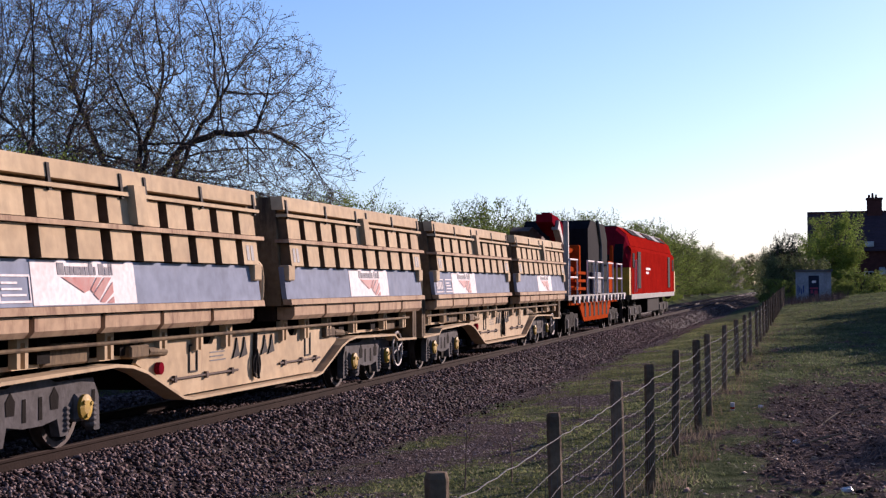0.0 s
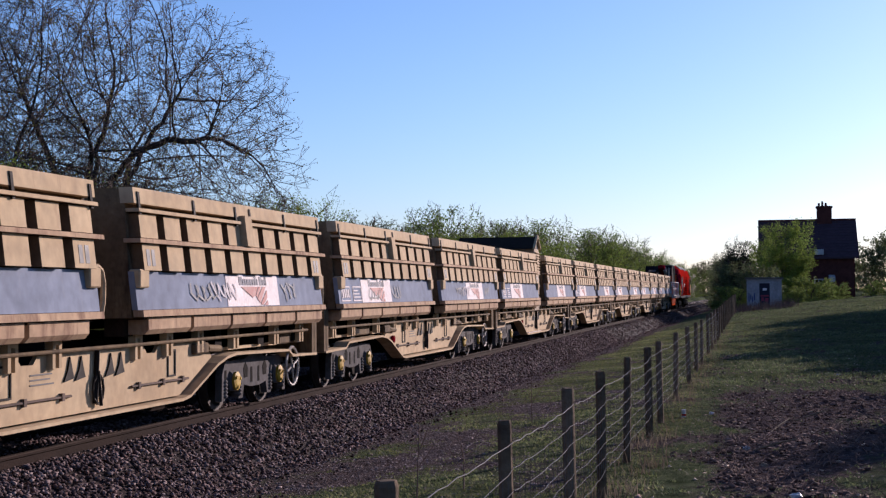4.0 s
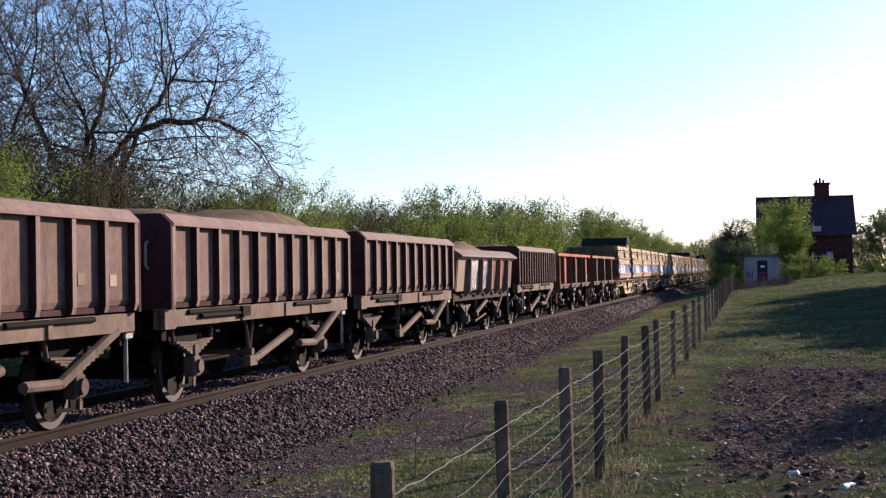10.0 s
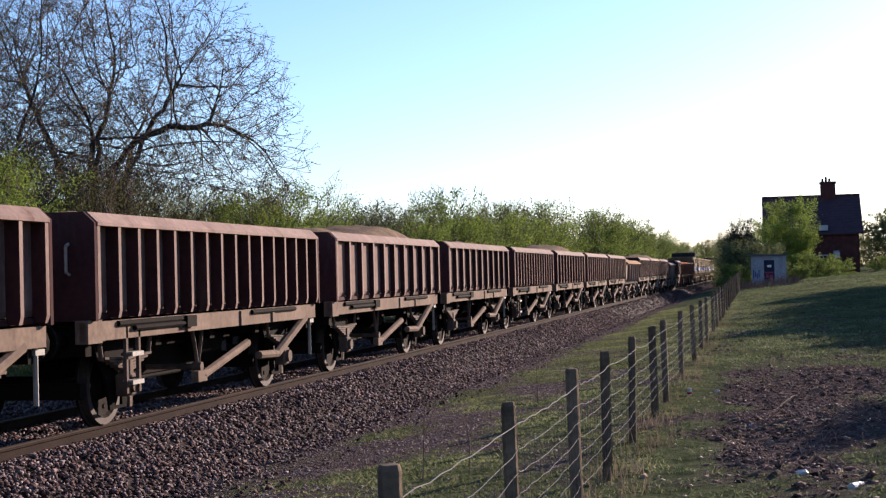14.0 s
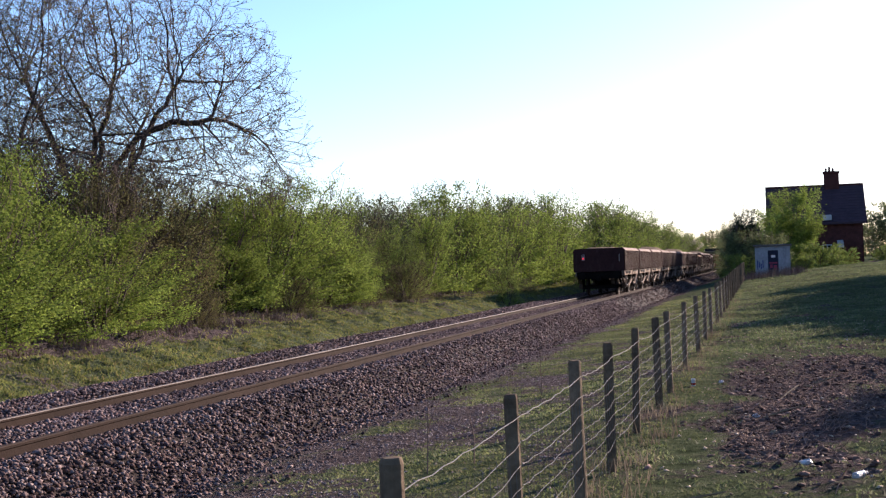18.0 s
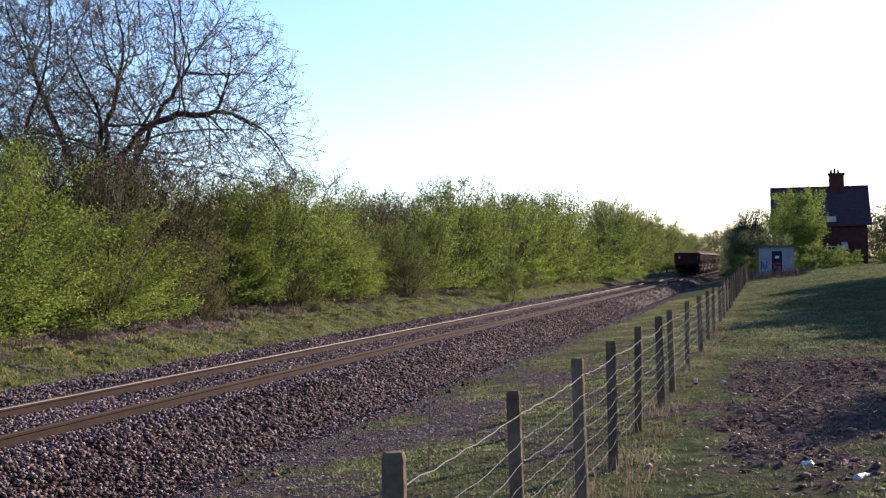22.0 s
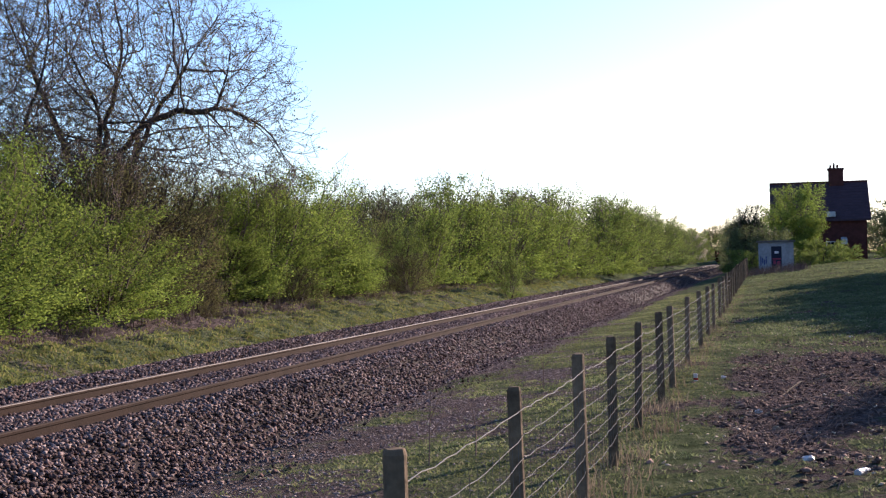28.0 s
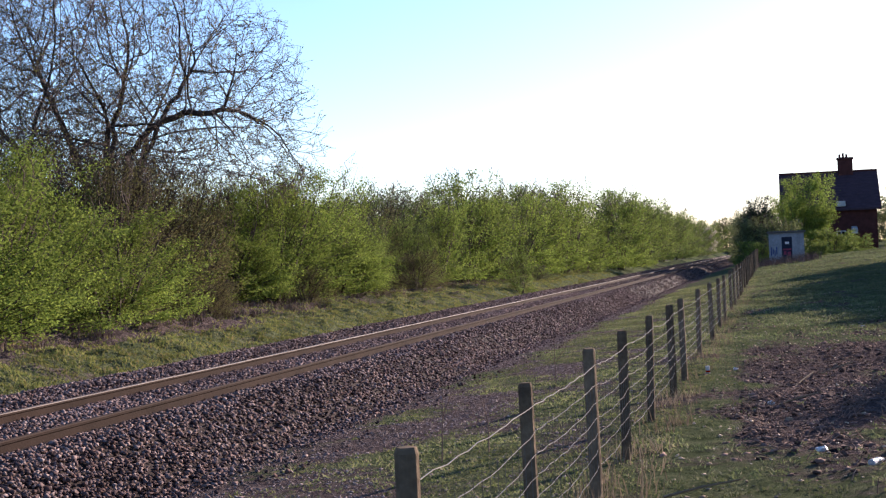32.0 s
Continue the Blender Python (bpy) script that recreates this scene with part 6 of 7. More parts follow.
def door_wagon(tones, label):
    """Two-axle wagon with three doors a side, two panels each."""
    root = thing("door_wagon", label, "wagon", "spoil train")
    L, HW, z0, z1 = 5.15, 1.30, 1.13, 2.16

    def end(bm):
        box(bm, -HW, HW, -0.03, 0.03, z0 - 0.1, z1 + 0.1)
        for x in (-0.9, -0.3, 0.3, 0.9):
            box(bm, x - 0.05, x + 0.05, -0.10, -0.03, z0, z1 + 0.05)
    piece("end_wall", "door_end", end, M_BROWN, root, (0, -L, 0))
    piece("end_wall", "door_end", end, M_BROWN, root, (0, L, 0), 180)
    edges = [-L + 0.06, -L / 3 + 0.02, L / 3 - 0.05, L - 0.06]

    def stanchion(bm):
        box(bm, HW - 0.10, HW + 0.04, -0.07, 0.07, 0.85, z1 + 0.08)
        rod(bm, (HW + 0.06, 0.02, 0.72), (HW + 0.06, 0.02, z1), 0.03, 6)
    for y in edges:
        piece("stanchion", "stanchion", stanchion, M_BROWN, root, (0, y, 0))
        piece("stanchion", "stanchion", stanchion, M_BROWN, root, (0, y, 0), 180)
    for i, (a, b) in enumerate(zip(edges, edges[1:])):
        w = (b - a) / 2 - 0.09

        def door(bm):
            box(bm, HW - 0.12, HW - 0.08, -w, w, z0, z1)

        def lip(bm):
            box(bm, HW - 0.14, HW + 0.05, -w, w, z1 - 0.005, z1 + 0.10, 0.012)

        def mid(bm):
            slab(bm, [(HW - 0.08, z0 - 0.02), (HW + 0.03, z0 - 0.02), (HW + 0.05, z0 + 0.1), (HW + 0.04, z1 - 0.01), (HW - 0.08, z1 - 0.01)], -0.075, 0.075, "y")

        def sill(bm):
            for s in (-1, 1):
                slab(bm, [(HW - 0.08, 0.98), (HW - 0.02, 0.97), (HW + 0.03, 1.09), (HW - 0.08, 1.09)], s * w / 2 - w * 0.40, s * w / 2 + w * 0.40, "y")
            box(bm, HW - 0.1, HW + 0.05, -w, w, 1.09, 1.125)
        for turn in (0, 180):
            yy = (a + b) / 2
            d = piece("side_door", ("door", round(w, 3)), door, tones[1 + i], root, (0, yy, 0), turn)
            piece("door_post", ("mid", 0), mid, M_BROWN, d)
            piece("door_post", ("mid", 0), mid, M_BROWN, d, (0, -w + 0.05, 0))
            piece("door_lip", ("lip", round(w, 3)), lip, tones[0], d)
            piece("door_sill", ("sill", round(w, 3)), sill, M_SOLE, d)
            if turn == 0 and i == 2:
                def plate(bm):
                    box(bm, HW - 0.079, HW - 0.07, 0, 0.36, 0, 0.28)
                piece("data_plate", "door_plate", plate, M_GREY, d, (0, w - 0.6, z0 + 0.05))
            if turn == 0:
                def mark(bm):
                    for k, (h, n) in enumerate(((0.12, 4), (0.0, 3))):
                        for q in range(n):
                            box(bm, HW - 0.079, HW - 0.072, q * 0.09, q * 0.09 + 0.06, h, h + 0.08)
                piece("stencil_bar", "door_mark", mark, M_GRAFF if i != 1 else M_OCHRE, d, (0, -w / 2 - 0.15, z0 + 0.45))

    def floor(bm):
        box(bm, -HW + 0.06, HW - 0.06, -L + 0.03, L - 0.03, z0 - 0.02, z0 + 0.04)
        for s in (-1, 1):
            a, b = sorted((s * 0.98, s * 1.06))
            box(bm, a, b, -L, L, 0.86, z0 - 0.02)
    piece("floor_frame", "door_floor", floor, M_UNDER, root)

    def steps(bm):
        box(bm, 1.20, 1.27, -L - 0.02, -L + 0.03, 0.46, 1.05)
    piece("end_step", "end_step", steps, M_LOGO_RED, root, label="red painted end step")
    piece("end_step", "end_step", steps, M_SOLE, root, (0, 2 * L - 0.06, 0))

    def lever(bm):
        pipe(bm, [(1.2, 0.35, 0.30), (1.2, 0.37, 0.62), (1.2, 0.33, 0.92)], 0.022, 6)
        pipe(bm, [(1.21, 0.30, 0.86), (1.22, 0.62, 0.90), (1.22, 0.78, 1.0)], 0.026, 6)
        pipe(bm, [(1.21, 0.2, 0.66), (1.21, 0.5, 0.70)], 0.02, 6)
        slab(bm, [(0.26, 0.46), (0.44, 0.46), (0.42, 0.56), (0.28, 0.56)], 1.18, 1.23)
    piece("brake_lever", "lever", lever, M_GRAFF, root, label="white painted brake lever")

    def red(bm):
        lathe(bm, [(1.19, 0.11), (1.235, 0.11), (1.25, 0.075), (1.235, 0.055)], n=14)
    for y in (-3.1, 3.1):
        piece("indicator_disc", "red_disc", red, M_LOGO_RED, root, (0, y, 0.46), label="red painted axle cap")
    four_wheel_gear(root, 6.2, 0.46, 5.1, M_PIPE)
    buffers(root, -5.1, 5.1)
    end_gear(root, 5.12)
    return root


# ---- bogie tippers ----
def lean_x(z):
    return 1.37 - 0.17 * (z - 1.42) / 1.41


def leaned(bm, x_out, depth, y0, y1, z0, z1):
    """A block on the leaning side: its outer face x_out proud of the side line."""
    a, b = lean_x(z0) + x_out, lean_x(z1) + x_out
    return slab(bm, [(a - depth, z0), (a, z0), (b, z1), (b - depth, z1)], y0, y1, "y")


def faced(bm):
    """Marks the outward faces for full paint; the edges keep the browner tone that paints in shade."""
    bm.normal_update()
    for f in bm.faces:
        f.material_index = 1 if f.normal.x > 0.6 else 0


def two_tone(ob, paint):
    if len(ob.data.materials) < 2:
        ob.data.materials.append(paint)
    return ob


def scrawl(name, parent, y0, y1, z0, z1, n, width, mat, seed, label):
    """Loose spray-painted scribble on a leaning side."""
    r = random.Random(seed)
    bm = bmesh.new()
    pts = []
    for k in range(n * 4):
        f = k / (n * 4 - 1)
        pts.append((y0 + (y1 - y0) * f + 0.09 * math.sin(f * n * 6.3 + seed), (z0 + z1) / 2 + (z1 - z0) / 2 * math.cos(f * n * 6.3 * r.uniform(0.97, 1.03)) * r.uniform(0.7, 1.0)))
    rows = []
    for k, (y, z) in enumerate(pts):
        a, b = pts[max(k - 1, 0)], pts[min(k + 1, len(pts) - 1)]
        d = math.hypot(b[0] - a[0], b[1] - a[1]) or 1.0
        oy, oz = -(b[1] - a[1]) / d * width, (b[0] - a[0]) / d * width
        rows.append([bm.verts.new((lean_x(z + s * oz) + 0.090, y + s * oy, z + s * oz)) for s in (-1, 1)])
    for a, b in zip(rows, rows[1:]):
        bm.faces.new((a[0], a[1], b[1], b[0]))
    return part(name, bm, mat, parent, label)


def tipper_bin(root, yc, half, blue, logo_at, codes, rear_label=False):
    """One side-tipping hopper with its panelled near and far sides."""
    key = round(half, 3)

    def shell(bm):
        box(bm, -1.3, 1.3, -half + 0.07, half - 0.07, 1.37, 1.5)

    # end walls take the darkened cream: their shade is in the paint
    def end(bm):
        slab(bm, [(-lean_x(1.4) + 0.02, 1.36), (lean_x(1.4) - 0.02, 1.36), (lean_x(2.83) + 0.06, 2.83), (-lean_x(2.83) - 0.06, 2.83)], -0.07, 0, "y")

    def end_rib(bm):
        box(bm, -0.08, 0.08, 0.001, 0.10, 1.42, 2.7)
    hopper = piece("hopper", ("hopper", key), shell, M_GRIME_SHADE, root, (0, yc, 0), label="dark brown steel hopper")
    for s in (-1, 1):
        wall = piece("end_wall", "hopper_end", end, M_CREAM_DIRTY_SHADE, hopper, (0, s * half, 0), 0 if s > 0 else 180)
        for x in (-0.75, 0, 0.75):
            o = piece("end_rib", "hopper_end_rib", end_rib, M_CREAM_DIRTY_SHADE, hopper, (x, s * half, 0), 0 if s > 0 else 180)
    for turn in (0, 180):
        # sheet and rib edges are browner, so the gaps look shaded
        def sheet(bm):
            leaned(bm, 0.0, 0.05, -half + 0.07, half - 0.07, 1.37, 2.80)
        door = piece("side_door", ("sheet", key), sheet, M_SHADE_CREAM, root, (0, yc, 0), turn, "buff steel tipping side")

        def band(bm):
            leaned(bm, 0.075, 0.07, -half - 0.02, half + 0.02, 1.452, 1.885)
        piece("colour_band", ("band", key), band, blue, door, label="faded blue painted band")

        def flange(bm):
            leaned(bm, 0.13, 0.125, -half, half, 1.375, 1.448)
        piece("bottom_flange", ("flange", key), flange, M_CREAM_RUST, door)

        def midrail(bm):
            leaned(bm, 0.21, 0.205, -half - 0.04, half + 0.04, 2.21, 2.258)
        piece("middle_rail", ("midrail", key), midrail, M_CREAM_RUST, door)

        def topband(bm):
            leaned(bm, 0.17, 0.165, -half - 0.01, half + 0.01, 2.655, 2.835)
        piece("top_band", ("topband", key), topband, M_CREAM, door)

        def uprail(bm):
            for a, b in ((-half + 0.02, -0.17), (0.17, half - 0.02)):
                leaned(bm, 0.21, 0.205, a, b, 2.56, 2.60)
        piece("upper_rail", ("uprail", key), uprail, M_CREAM, door)

        def boxpost(bm):
            leaned(bm, 0.25, 0.245, -0.13, 0.13, 2.27, 2.68)
        piece("centre_post", "boxpost", boxpost, M_CREAM, door)
        n = 10
        pitch = 2 * half / n

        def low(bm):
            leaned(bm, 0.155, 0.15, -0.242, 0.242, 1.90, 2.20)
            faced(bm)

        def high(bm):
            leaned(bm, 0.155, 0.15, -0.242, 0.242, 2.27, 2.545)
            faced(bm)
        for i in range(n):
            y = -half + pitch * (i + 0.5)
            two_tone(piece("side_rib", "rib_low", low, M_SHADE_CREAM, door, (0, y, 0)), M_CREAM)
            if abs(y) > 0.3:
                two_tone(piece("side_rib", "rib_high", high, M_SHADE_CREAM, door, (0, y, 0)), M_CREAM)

        def hinge(bm):
            leaned(bm, 0.185, 0.03, -0.026, 0.026, 2.53, 2.79)
        for f in (-0.97, -0.5, -0.08, 0.08, 0.5, 0.97):
            piece("hinge", "hinge", hinge, M_SEAM, door, (0, f * half, 0))

        def clasp(bm):
            box(bm, lean_x(1.8) + 0.0, lean_x(1.8) + 0.14, -0.13, 0.13, 1.70, 1.91, 0.015)
        piece("door_clasp", "clasp", clasp, M_CREAM, door, (0, half - 0.12, 0))
        piece("door_clasp", "clasp", clasp, M_CREAM, door, (0, -half + 0.12, 0))
        if turn == 0:
            def hook(bm):
                z = (1.90, 1.93, 1.88, 1.75, 1.55, 1.40)
                y = (0.0, 0.16, 0.27, 0.32, 0.31, 0.26)
                pipe(bm, [(1.36, a, b) for a, b in zip(y, z)], 0.032, 6)
            piece("hose", "hook", hook, M_CREAM, door, (0, half - 0.05, 0), label="pale bent air hose")

            def card(bm):
                leaned(bm, 0.081, 0.005, -1.04, 1.04, 1.462, 1.875)
            logo = piece("logo_panel", "logo_card", card, M_WHITE, door, (0, logo_at, 0), label="white panel with red arrow emblem")

            def bars(bm):
                widths = (0.13, 0.07, 0.06, 0.11, 0.08, 0.06, 0.08, 0.04, 0.11, 0.07, 0.03, 0.03)
                y = -0.56
                for k, w in enumerate(widths):
                    hgt = 0.115 if k in (0, 6, 8, 10, 11) else 0.082
                    leaned(bm, 0.085, 0.0035, y, y + w, 1.745, 1.745 + hgt)
                    y += w + (0.06 if k == 7 else 0.018)
            piece("lettering", "logo_bars", bars, M_INK, logo)["kind"] = "stuff"

            def arrow(bm):
                def tri(pts):
                    for q in (0.0855, 0.089):
                        bm.faces.new([bm.verts.new((lean_x(z) + q, y, z)) for y, z in pts])
                tri([(-0.50, 1.725), (0.16, 1.725), (0.03, 1.60), (-0.08, 1.575)])
                tri([(0.05, 1.60), (0.20, 1.725), (0.30, 1.725), (0.10, 1.57)])
                tri([(0.10, 1.56), (0.36, 1.725), (0.50, 1.725), (0.20, 1.50)])
                tri([(0.22, 1.485), (0.52, 1.68), (0.52, 1.575), (0.32, 1.475)])
                tri([(0.36, 1.47), (0.52, 1.535), (0.52, 1.47)])
            piece("arrow_emblem", "logo_arrow", arrow, M_LOGO_RED, logo)
            if codes:
                def tag(bm):
                    for y0 in (0.0, 0.72):
                        for a, b, c, d in ((0, 0.54, 0, 0.02), (0, 0.54, 0.235, 0.255), (0, 0.02, 0.02, 0.235), (0.52, 0.54, 0.02, 0.235)):
                            leaned(bm, 0.083, 0.006, y0 + a, y0 + b, 1.49 + c, 1.49 + d)
                    for q in range(4):
                        leaned(bm, 0.083, 0.006, 0.07 + 0.11 * q, 0.14 + 0.11 * q, 1.55, 1.69)
                    for q in range(3):
                        leaned(bm, 0.083, 0.006, 0.77, 1.18 - 0.07 * q, 1.55 + 0.055 * q, 1.57 + 0.055 * q)
                piece("code_mark", "code_bars", tag, M_WHITE, door, (0, -half + 0.12, 0), label="white lettering bars")

            def stencil(bm):
                leaned(bm, 0.159, 0.003, 0, 0.09, 1.95, 2.14)
            for y in (-half + 0.20, -half + 0.34, half - 0.48, half - 0.34):
                piece("stencil_mark", "stencil", stencil, M_GREY, door, (0, y, 0))


def bogie(root, yc, r, base, mat, dots=True, wheel_brake=False, axles=2):
    frame_bm_key = ("bogie", base, axles)
    h = base / 2

    def frame_mesh(bm):
        out = [(-h - 0.42, 0.16), (-h - 0.30, 0.16), (-h - 0.22, 0.36), (-h - 0.14, 0.50), (-h + 0.14, 0.50), (-h + 0.22, 0.36), (-h + 0.24, 0.16), (-h + 0.40, 0.16), (-h + 0.46, 0.34), (-0.18, 0.30), (0.18, 0.30), (h - 0.46, 0.34), (h - 0.40, 0.16), (h - 0.24, 0.16), (h - 0.22, 0.36), (h - 0.14, 0.50), (h + 0.14, 0.50), (h + 0.22, 0.36), (h + 0.30, 0.16), (h + 0.42, 0.16), (h + 0.40, 0.52), (h + 0.28, 0.70), (0.45, 0.70), (0.25, 0.76), (-0.25, 0.76), (-0.45, 0.70), (-h - 0.28, 0.70), (-h - 0.40, 0.52)]
        for a, b in ((0.96, 1.06), (-1.06, -0.96)):
            slab(bm, out, a, b)
        box(bm, -0.96, 0.96, -0.28, 0.28, 0.40, 0.72)

    # thin dark plates on the casting paint the shade inside its holes
    def recess(bm):
        slab(bm, [(-0.07, 0.44), (0.07, 0.44), (0.085, 0.57), (0, 0.66), (-0.085, 0.57)], 1.062, 1.066)

    def slot(bm):
        slab(bm, [(-0.035, 0.36), (0.035, 0.36), (0.03, 0.58), (-0.03, 0.58)], 1.062, 1.066)
    b = piece("bogie", frame_bm_key, frame_mesh, mat, root, (0, yc, 0), label="cast bogie side frames")
    for y in (-h + 0.52, h - 0.52):
        piece("frame_hole", "frame_hole", recess, M_UNDER, b, (0, y, 0))
    for y in (-h - 0.28, -0.16, 0.14, h + 0.28):
        piece("frame_hole", "frame_slot", slot, M_UNDER, b, (0, y, 0))

    def springs(bm):
        lathe(bm, [(0.05 * k / 2, 0.085 if k % 2 else 0.068) for k in range(11)], n=10)
        bmesh.ops.rotate(bm, verts=bm.verts, cent=(0, 0, 0), matrix=Matrix.Rotation(-math.pi / 2, 3, "Y"))
    if dots:
        for y in (-h - 0.28, -h + 0.28, h - 0.28, h + 0.28):
            for s in (-1, 1):
                piece("coil_spring", "coil", springs, M_BOGIE, b, (s * 1.01, y, 0.20))

    def boxes(bm):
        box(bm, 0.98, 1.10, -0.15, 0.15, -0.14, 0.14, 0.03)

    def cap(bm):
        lathe(bm, [(1.10, 0.13), (1.135, 0.13), (1.15, 0.07)], n=14)
        for k in range(3):
            a = 2 * math.pi * k / 3 + 0.4
            rod(bm, (1.135, 0.085 * math.cos(a), 0.085 * math.sin(a)), (1.16, 0.085 * math.cos(a), 0.085 * math.sin(a)), 0.022, 6)
    ys = [-h, h] if axles == 2 else [-h, 0, h]
    for y in ys:
        wheelset(b, y, r, ("bogie", r))
        for turn in (0, 180):
            piece("axlebox", "bogie_box", boxes, M_BOGIE, b, (0, y, r), turn)
            if dots:
                piece("axlebox_cap", "bogie_cap", cap, M_YELLOW, b, (0, y, r), turn, "yellow painted axlebox cap")
    if wheel_brake:
        def ring(bm):
            n = 18
            for i in range(n):
                a, c = 2 * math.pi * i / n, 2 * math.pi * (i + 1) / n
                rod(bm, (1.22, 0.29 * math.cos(a), 0.29 * math.sin(a)), (1.22, 0.29 * math.cos(c), 0.29 * math.sin(c)), 0.022, 5)
            for i in range(4):
                a = math.pi / 2 * i + 0.3
                rod(bm, (1.22, 0, 0), (1.22, 0.29 * math.cos(a), 0.29 * math.sin(a)), 0.016, 5)
            rod(bm, (1.06, 0, 0), (1.25, 0, 0), 0.035, 8)
        piece("handwheel", "handwheel", ring, M_HOSE, b, (0, h + 0.30, 0.52), label="white spoked brake handwheel")
    return b


def tipper_wagon(blue, generator=False):
    label = "cream bogie tipper wagon with faded blue band and twin hoppers"
    if generator:
        label = "cream bogie tipper wagon with a louvred generator tower"
    root = thing("tipper_wagon", label, "wagon", "ballast tippers")
    if generator:
        tipper_bin(root, -4.46, 3.32, blue, -0.8, True)
        tipper_bin(root, 4.24, 3.50, blue, 0.2, False)
    else:
        tipper_bin(root, -4.0, 3.50, blue, -1.05, True)
        tipper_bin(root, 4.0, 3.50, blue, 0.35, False)

    # longitudinal beam with its short panels
    def seg(bm):
        slab(bm, [(1.20, 1.175), (1.40, 1.175), (1.45, 1.23), (1.45, 1.365), (1.20, 1.365)], -0.63, 0.63, "y")

    # the dark core shows between the beam panels as painted shade
    def beam(bm):
        box(bm, 0.95, 1.19, -3.45, 3.45, 1.15, 1.365)
        box(bm, 1.19, 1.43, -3.46, 3.46, 1.34, 1.368)
    for yc in (-4.1, 4.1):
        for turn in (0, 180):
            b = piece("side_beam", "beam", beam, M_GRIME_SHADE, root, (0, yc, 0), turn)
            for i in range(5):
                piece("beam_panel", "beam_seg", seg, M_CREAM_RUST, b, (0, -2.72 + 1.36 * i, -0.004))

    def rodm(bm):
        rod(bm, (1.22, -7.4, 1.05), (1.22, 7.4, 1.05), 0.022, 8)
    piece("cross_shaft", "long_rod", rodm, M_CREAM_DIRTY_SHADE, root)

    def bracket(bm):
        box(bm, 1.13, 1.22, -0.10, -0.04, 0.88, 1.16)
        box(bm, 1.13, 1.22, 0.04, 0.10, 0.88, 1.16)
        box(bm, 1.13, 1.22, -0.10, 0.10, 1.12, 1.175)
    for y in (-7.1, -5.9, -4.2, -2.9, -1.9, -1.0, 1.0, 1.9, 2.9, 4.2, 5.9, 7.1):
        piece("bracket", "bracket", bracket, M_CREAM, root, (0, y, 0))
        piece("bracket", "bracket", bracket, M_CREAM, root, (0, y, 0), 180)

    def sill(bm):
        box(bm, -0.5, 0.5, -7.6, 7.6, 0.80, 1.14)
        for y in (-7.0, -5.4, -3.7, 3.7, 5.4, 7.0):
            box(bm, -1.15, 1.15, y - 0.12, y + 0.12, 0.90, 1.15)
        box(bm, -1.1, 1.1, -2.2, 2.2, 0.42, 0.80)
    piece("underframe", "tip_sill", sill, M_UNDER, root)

    def web(bm):
        slab(bm, [(-3.45, 0.80), (-2.35, 0.37), (2.35, 0.37), (3.45, 0.80), (3.2, 1.05), (1.75, 1.05), (1.62, 0.93), (1.38, 0.93), (1.25, 1.05), (-1.25, 1.05), (-1.38, 0.93), (-1.62, 0.93), (-1.75, 1.05), (-3.2, 1.05)], 1.10, 1.15)
        for s in (-1, 1):
            a, b = sorted((s * 3.2, s * 7.7))
            box(bm, 1.06, 1.09, a, b, 0.86, 0.90)

    def flange(bm):
        line = [(-7.75, 0.68), (-6.55, 0.70), (-6.35, 0.79), (-4.1, 0.83), (-3.75, 0.80), (-3.4, 0.72), (-2.45, 0.375), (-2.2, 0.345), (2.2, 0.345), (2.45, 0.375), (3.4, 0.72), (3.75, 0.80), (4.1, 0.83), (6.35, 0.79), (6.55, 0.70), (7.75, 0.68)]
        slab(bm, line + [(y, z - 0.035) for y, z in line[::-1]], 1.02, 1.27)

    def tanks(bm):
        box(bm, 0.95, 1.12, -0.48, 0.48, 0.86, 1.08, 0.02)
    for turn in (0, 180):
        w = piece("frame_web", "web", web, M_CREAM, root, turn=turn, label="fish-bellied cream frame plate")
        piece("frame_flange", "flange_tip", flange, M_CREAM, w)

        def pipe_run(bm):
            rod(bm, (1.17, -2.6, 0.57), (1.17, -0.6, 0.57), 0.016, 5)
            rod(bm, (1.17, 0.9, 0.57), (1.17, 2.6, 0.57), 0.016, 5)
            for y in (-2.5, -1.6, -0.8, 1.1, 1.8, 2.4):
                box(bm, 1.15, 1.19, y - 0.03, y + 0.03, 0.53, 0.61)
        piece("brake_pipe", "brake_pipe", pipe_run, M_PIPE, w)

        def hatch(bm):
            a, b = -0.12, 0.12
            for c in ((a, b, 0.62, 0.64), (a, b, 0.93, 0.95), (a, a + 0.02, 0.64, 0.93), (b - 0.02, b, 0.64, 0.93)):
                box(bm, 1.152, 1.165, *c)
        for y in (-1.95, 2.1):
            piece("hatch_frame", "hatch", hatch, M_SEAM, w, (0, y, 0))

        def levers(bm):
            rod(bm, (1.18, -0.05, 0.45), (1.18, 0.0, 1.02), 0.03, 6)
            rod(bm, (1.2, 0.05, 0.42), (1.2, -0.02, 0.8), 0.022, 6)
            for i in range(10):
                a, c = 2 * math.pi * i / 10, 2 * math.pi * (i + 1) / 10
                rod(bm, (1.19, 0.13 * math.cos(a), 0.60 + 0.16 * math.sin(a)), (1.19, 0.13 * math.cos(c), 0.60 + 0.16 * math.sin(c)), 0.016, 5)
            for y in (-0.62, -0.36, 0.36, 0.62):
                slab(bm, [(y - 0.13, 0.72), (y + 0.10, 0.75), (y + 0.06, 0.84), (y + 0.01, 0.98), (y - 0.04, 0.84)], 1.152, 1.17)
        piece("control_lever_set", "levers", levers, M_SEAM, w, label="dark tipping control levers")

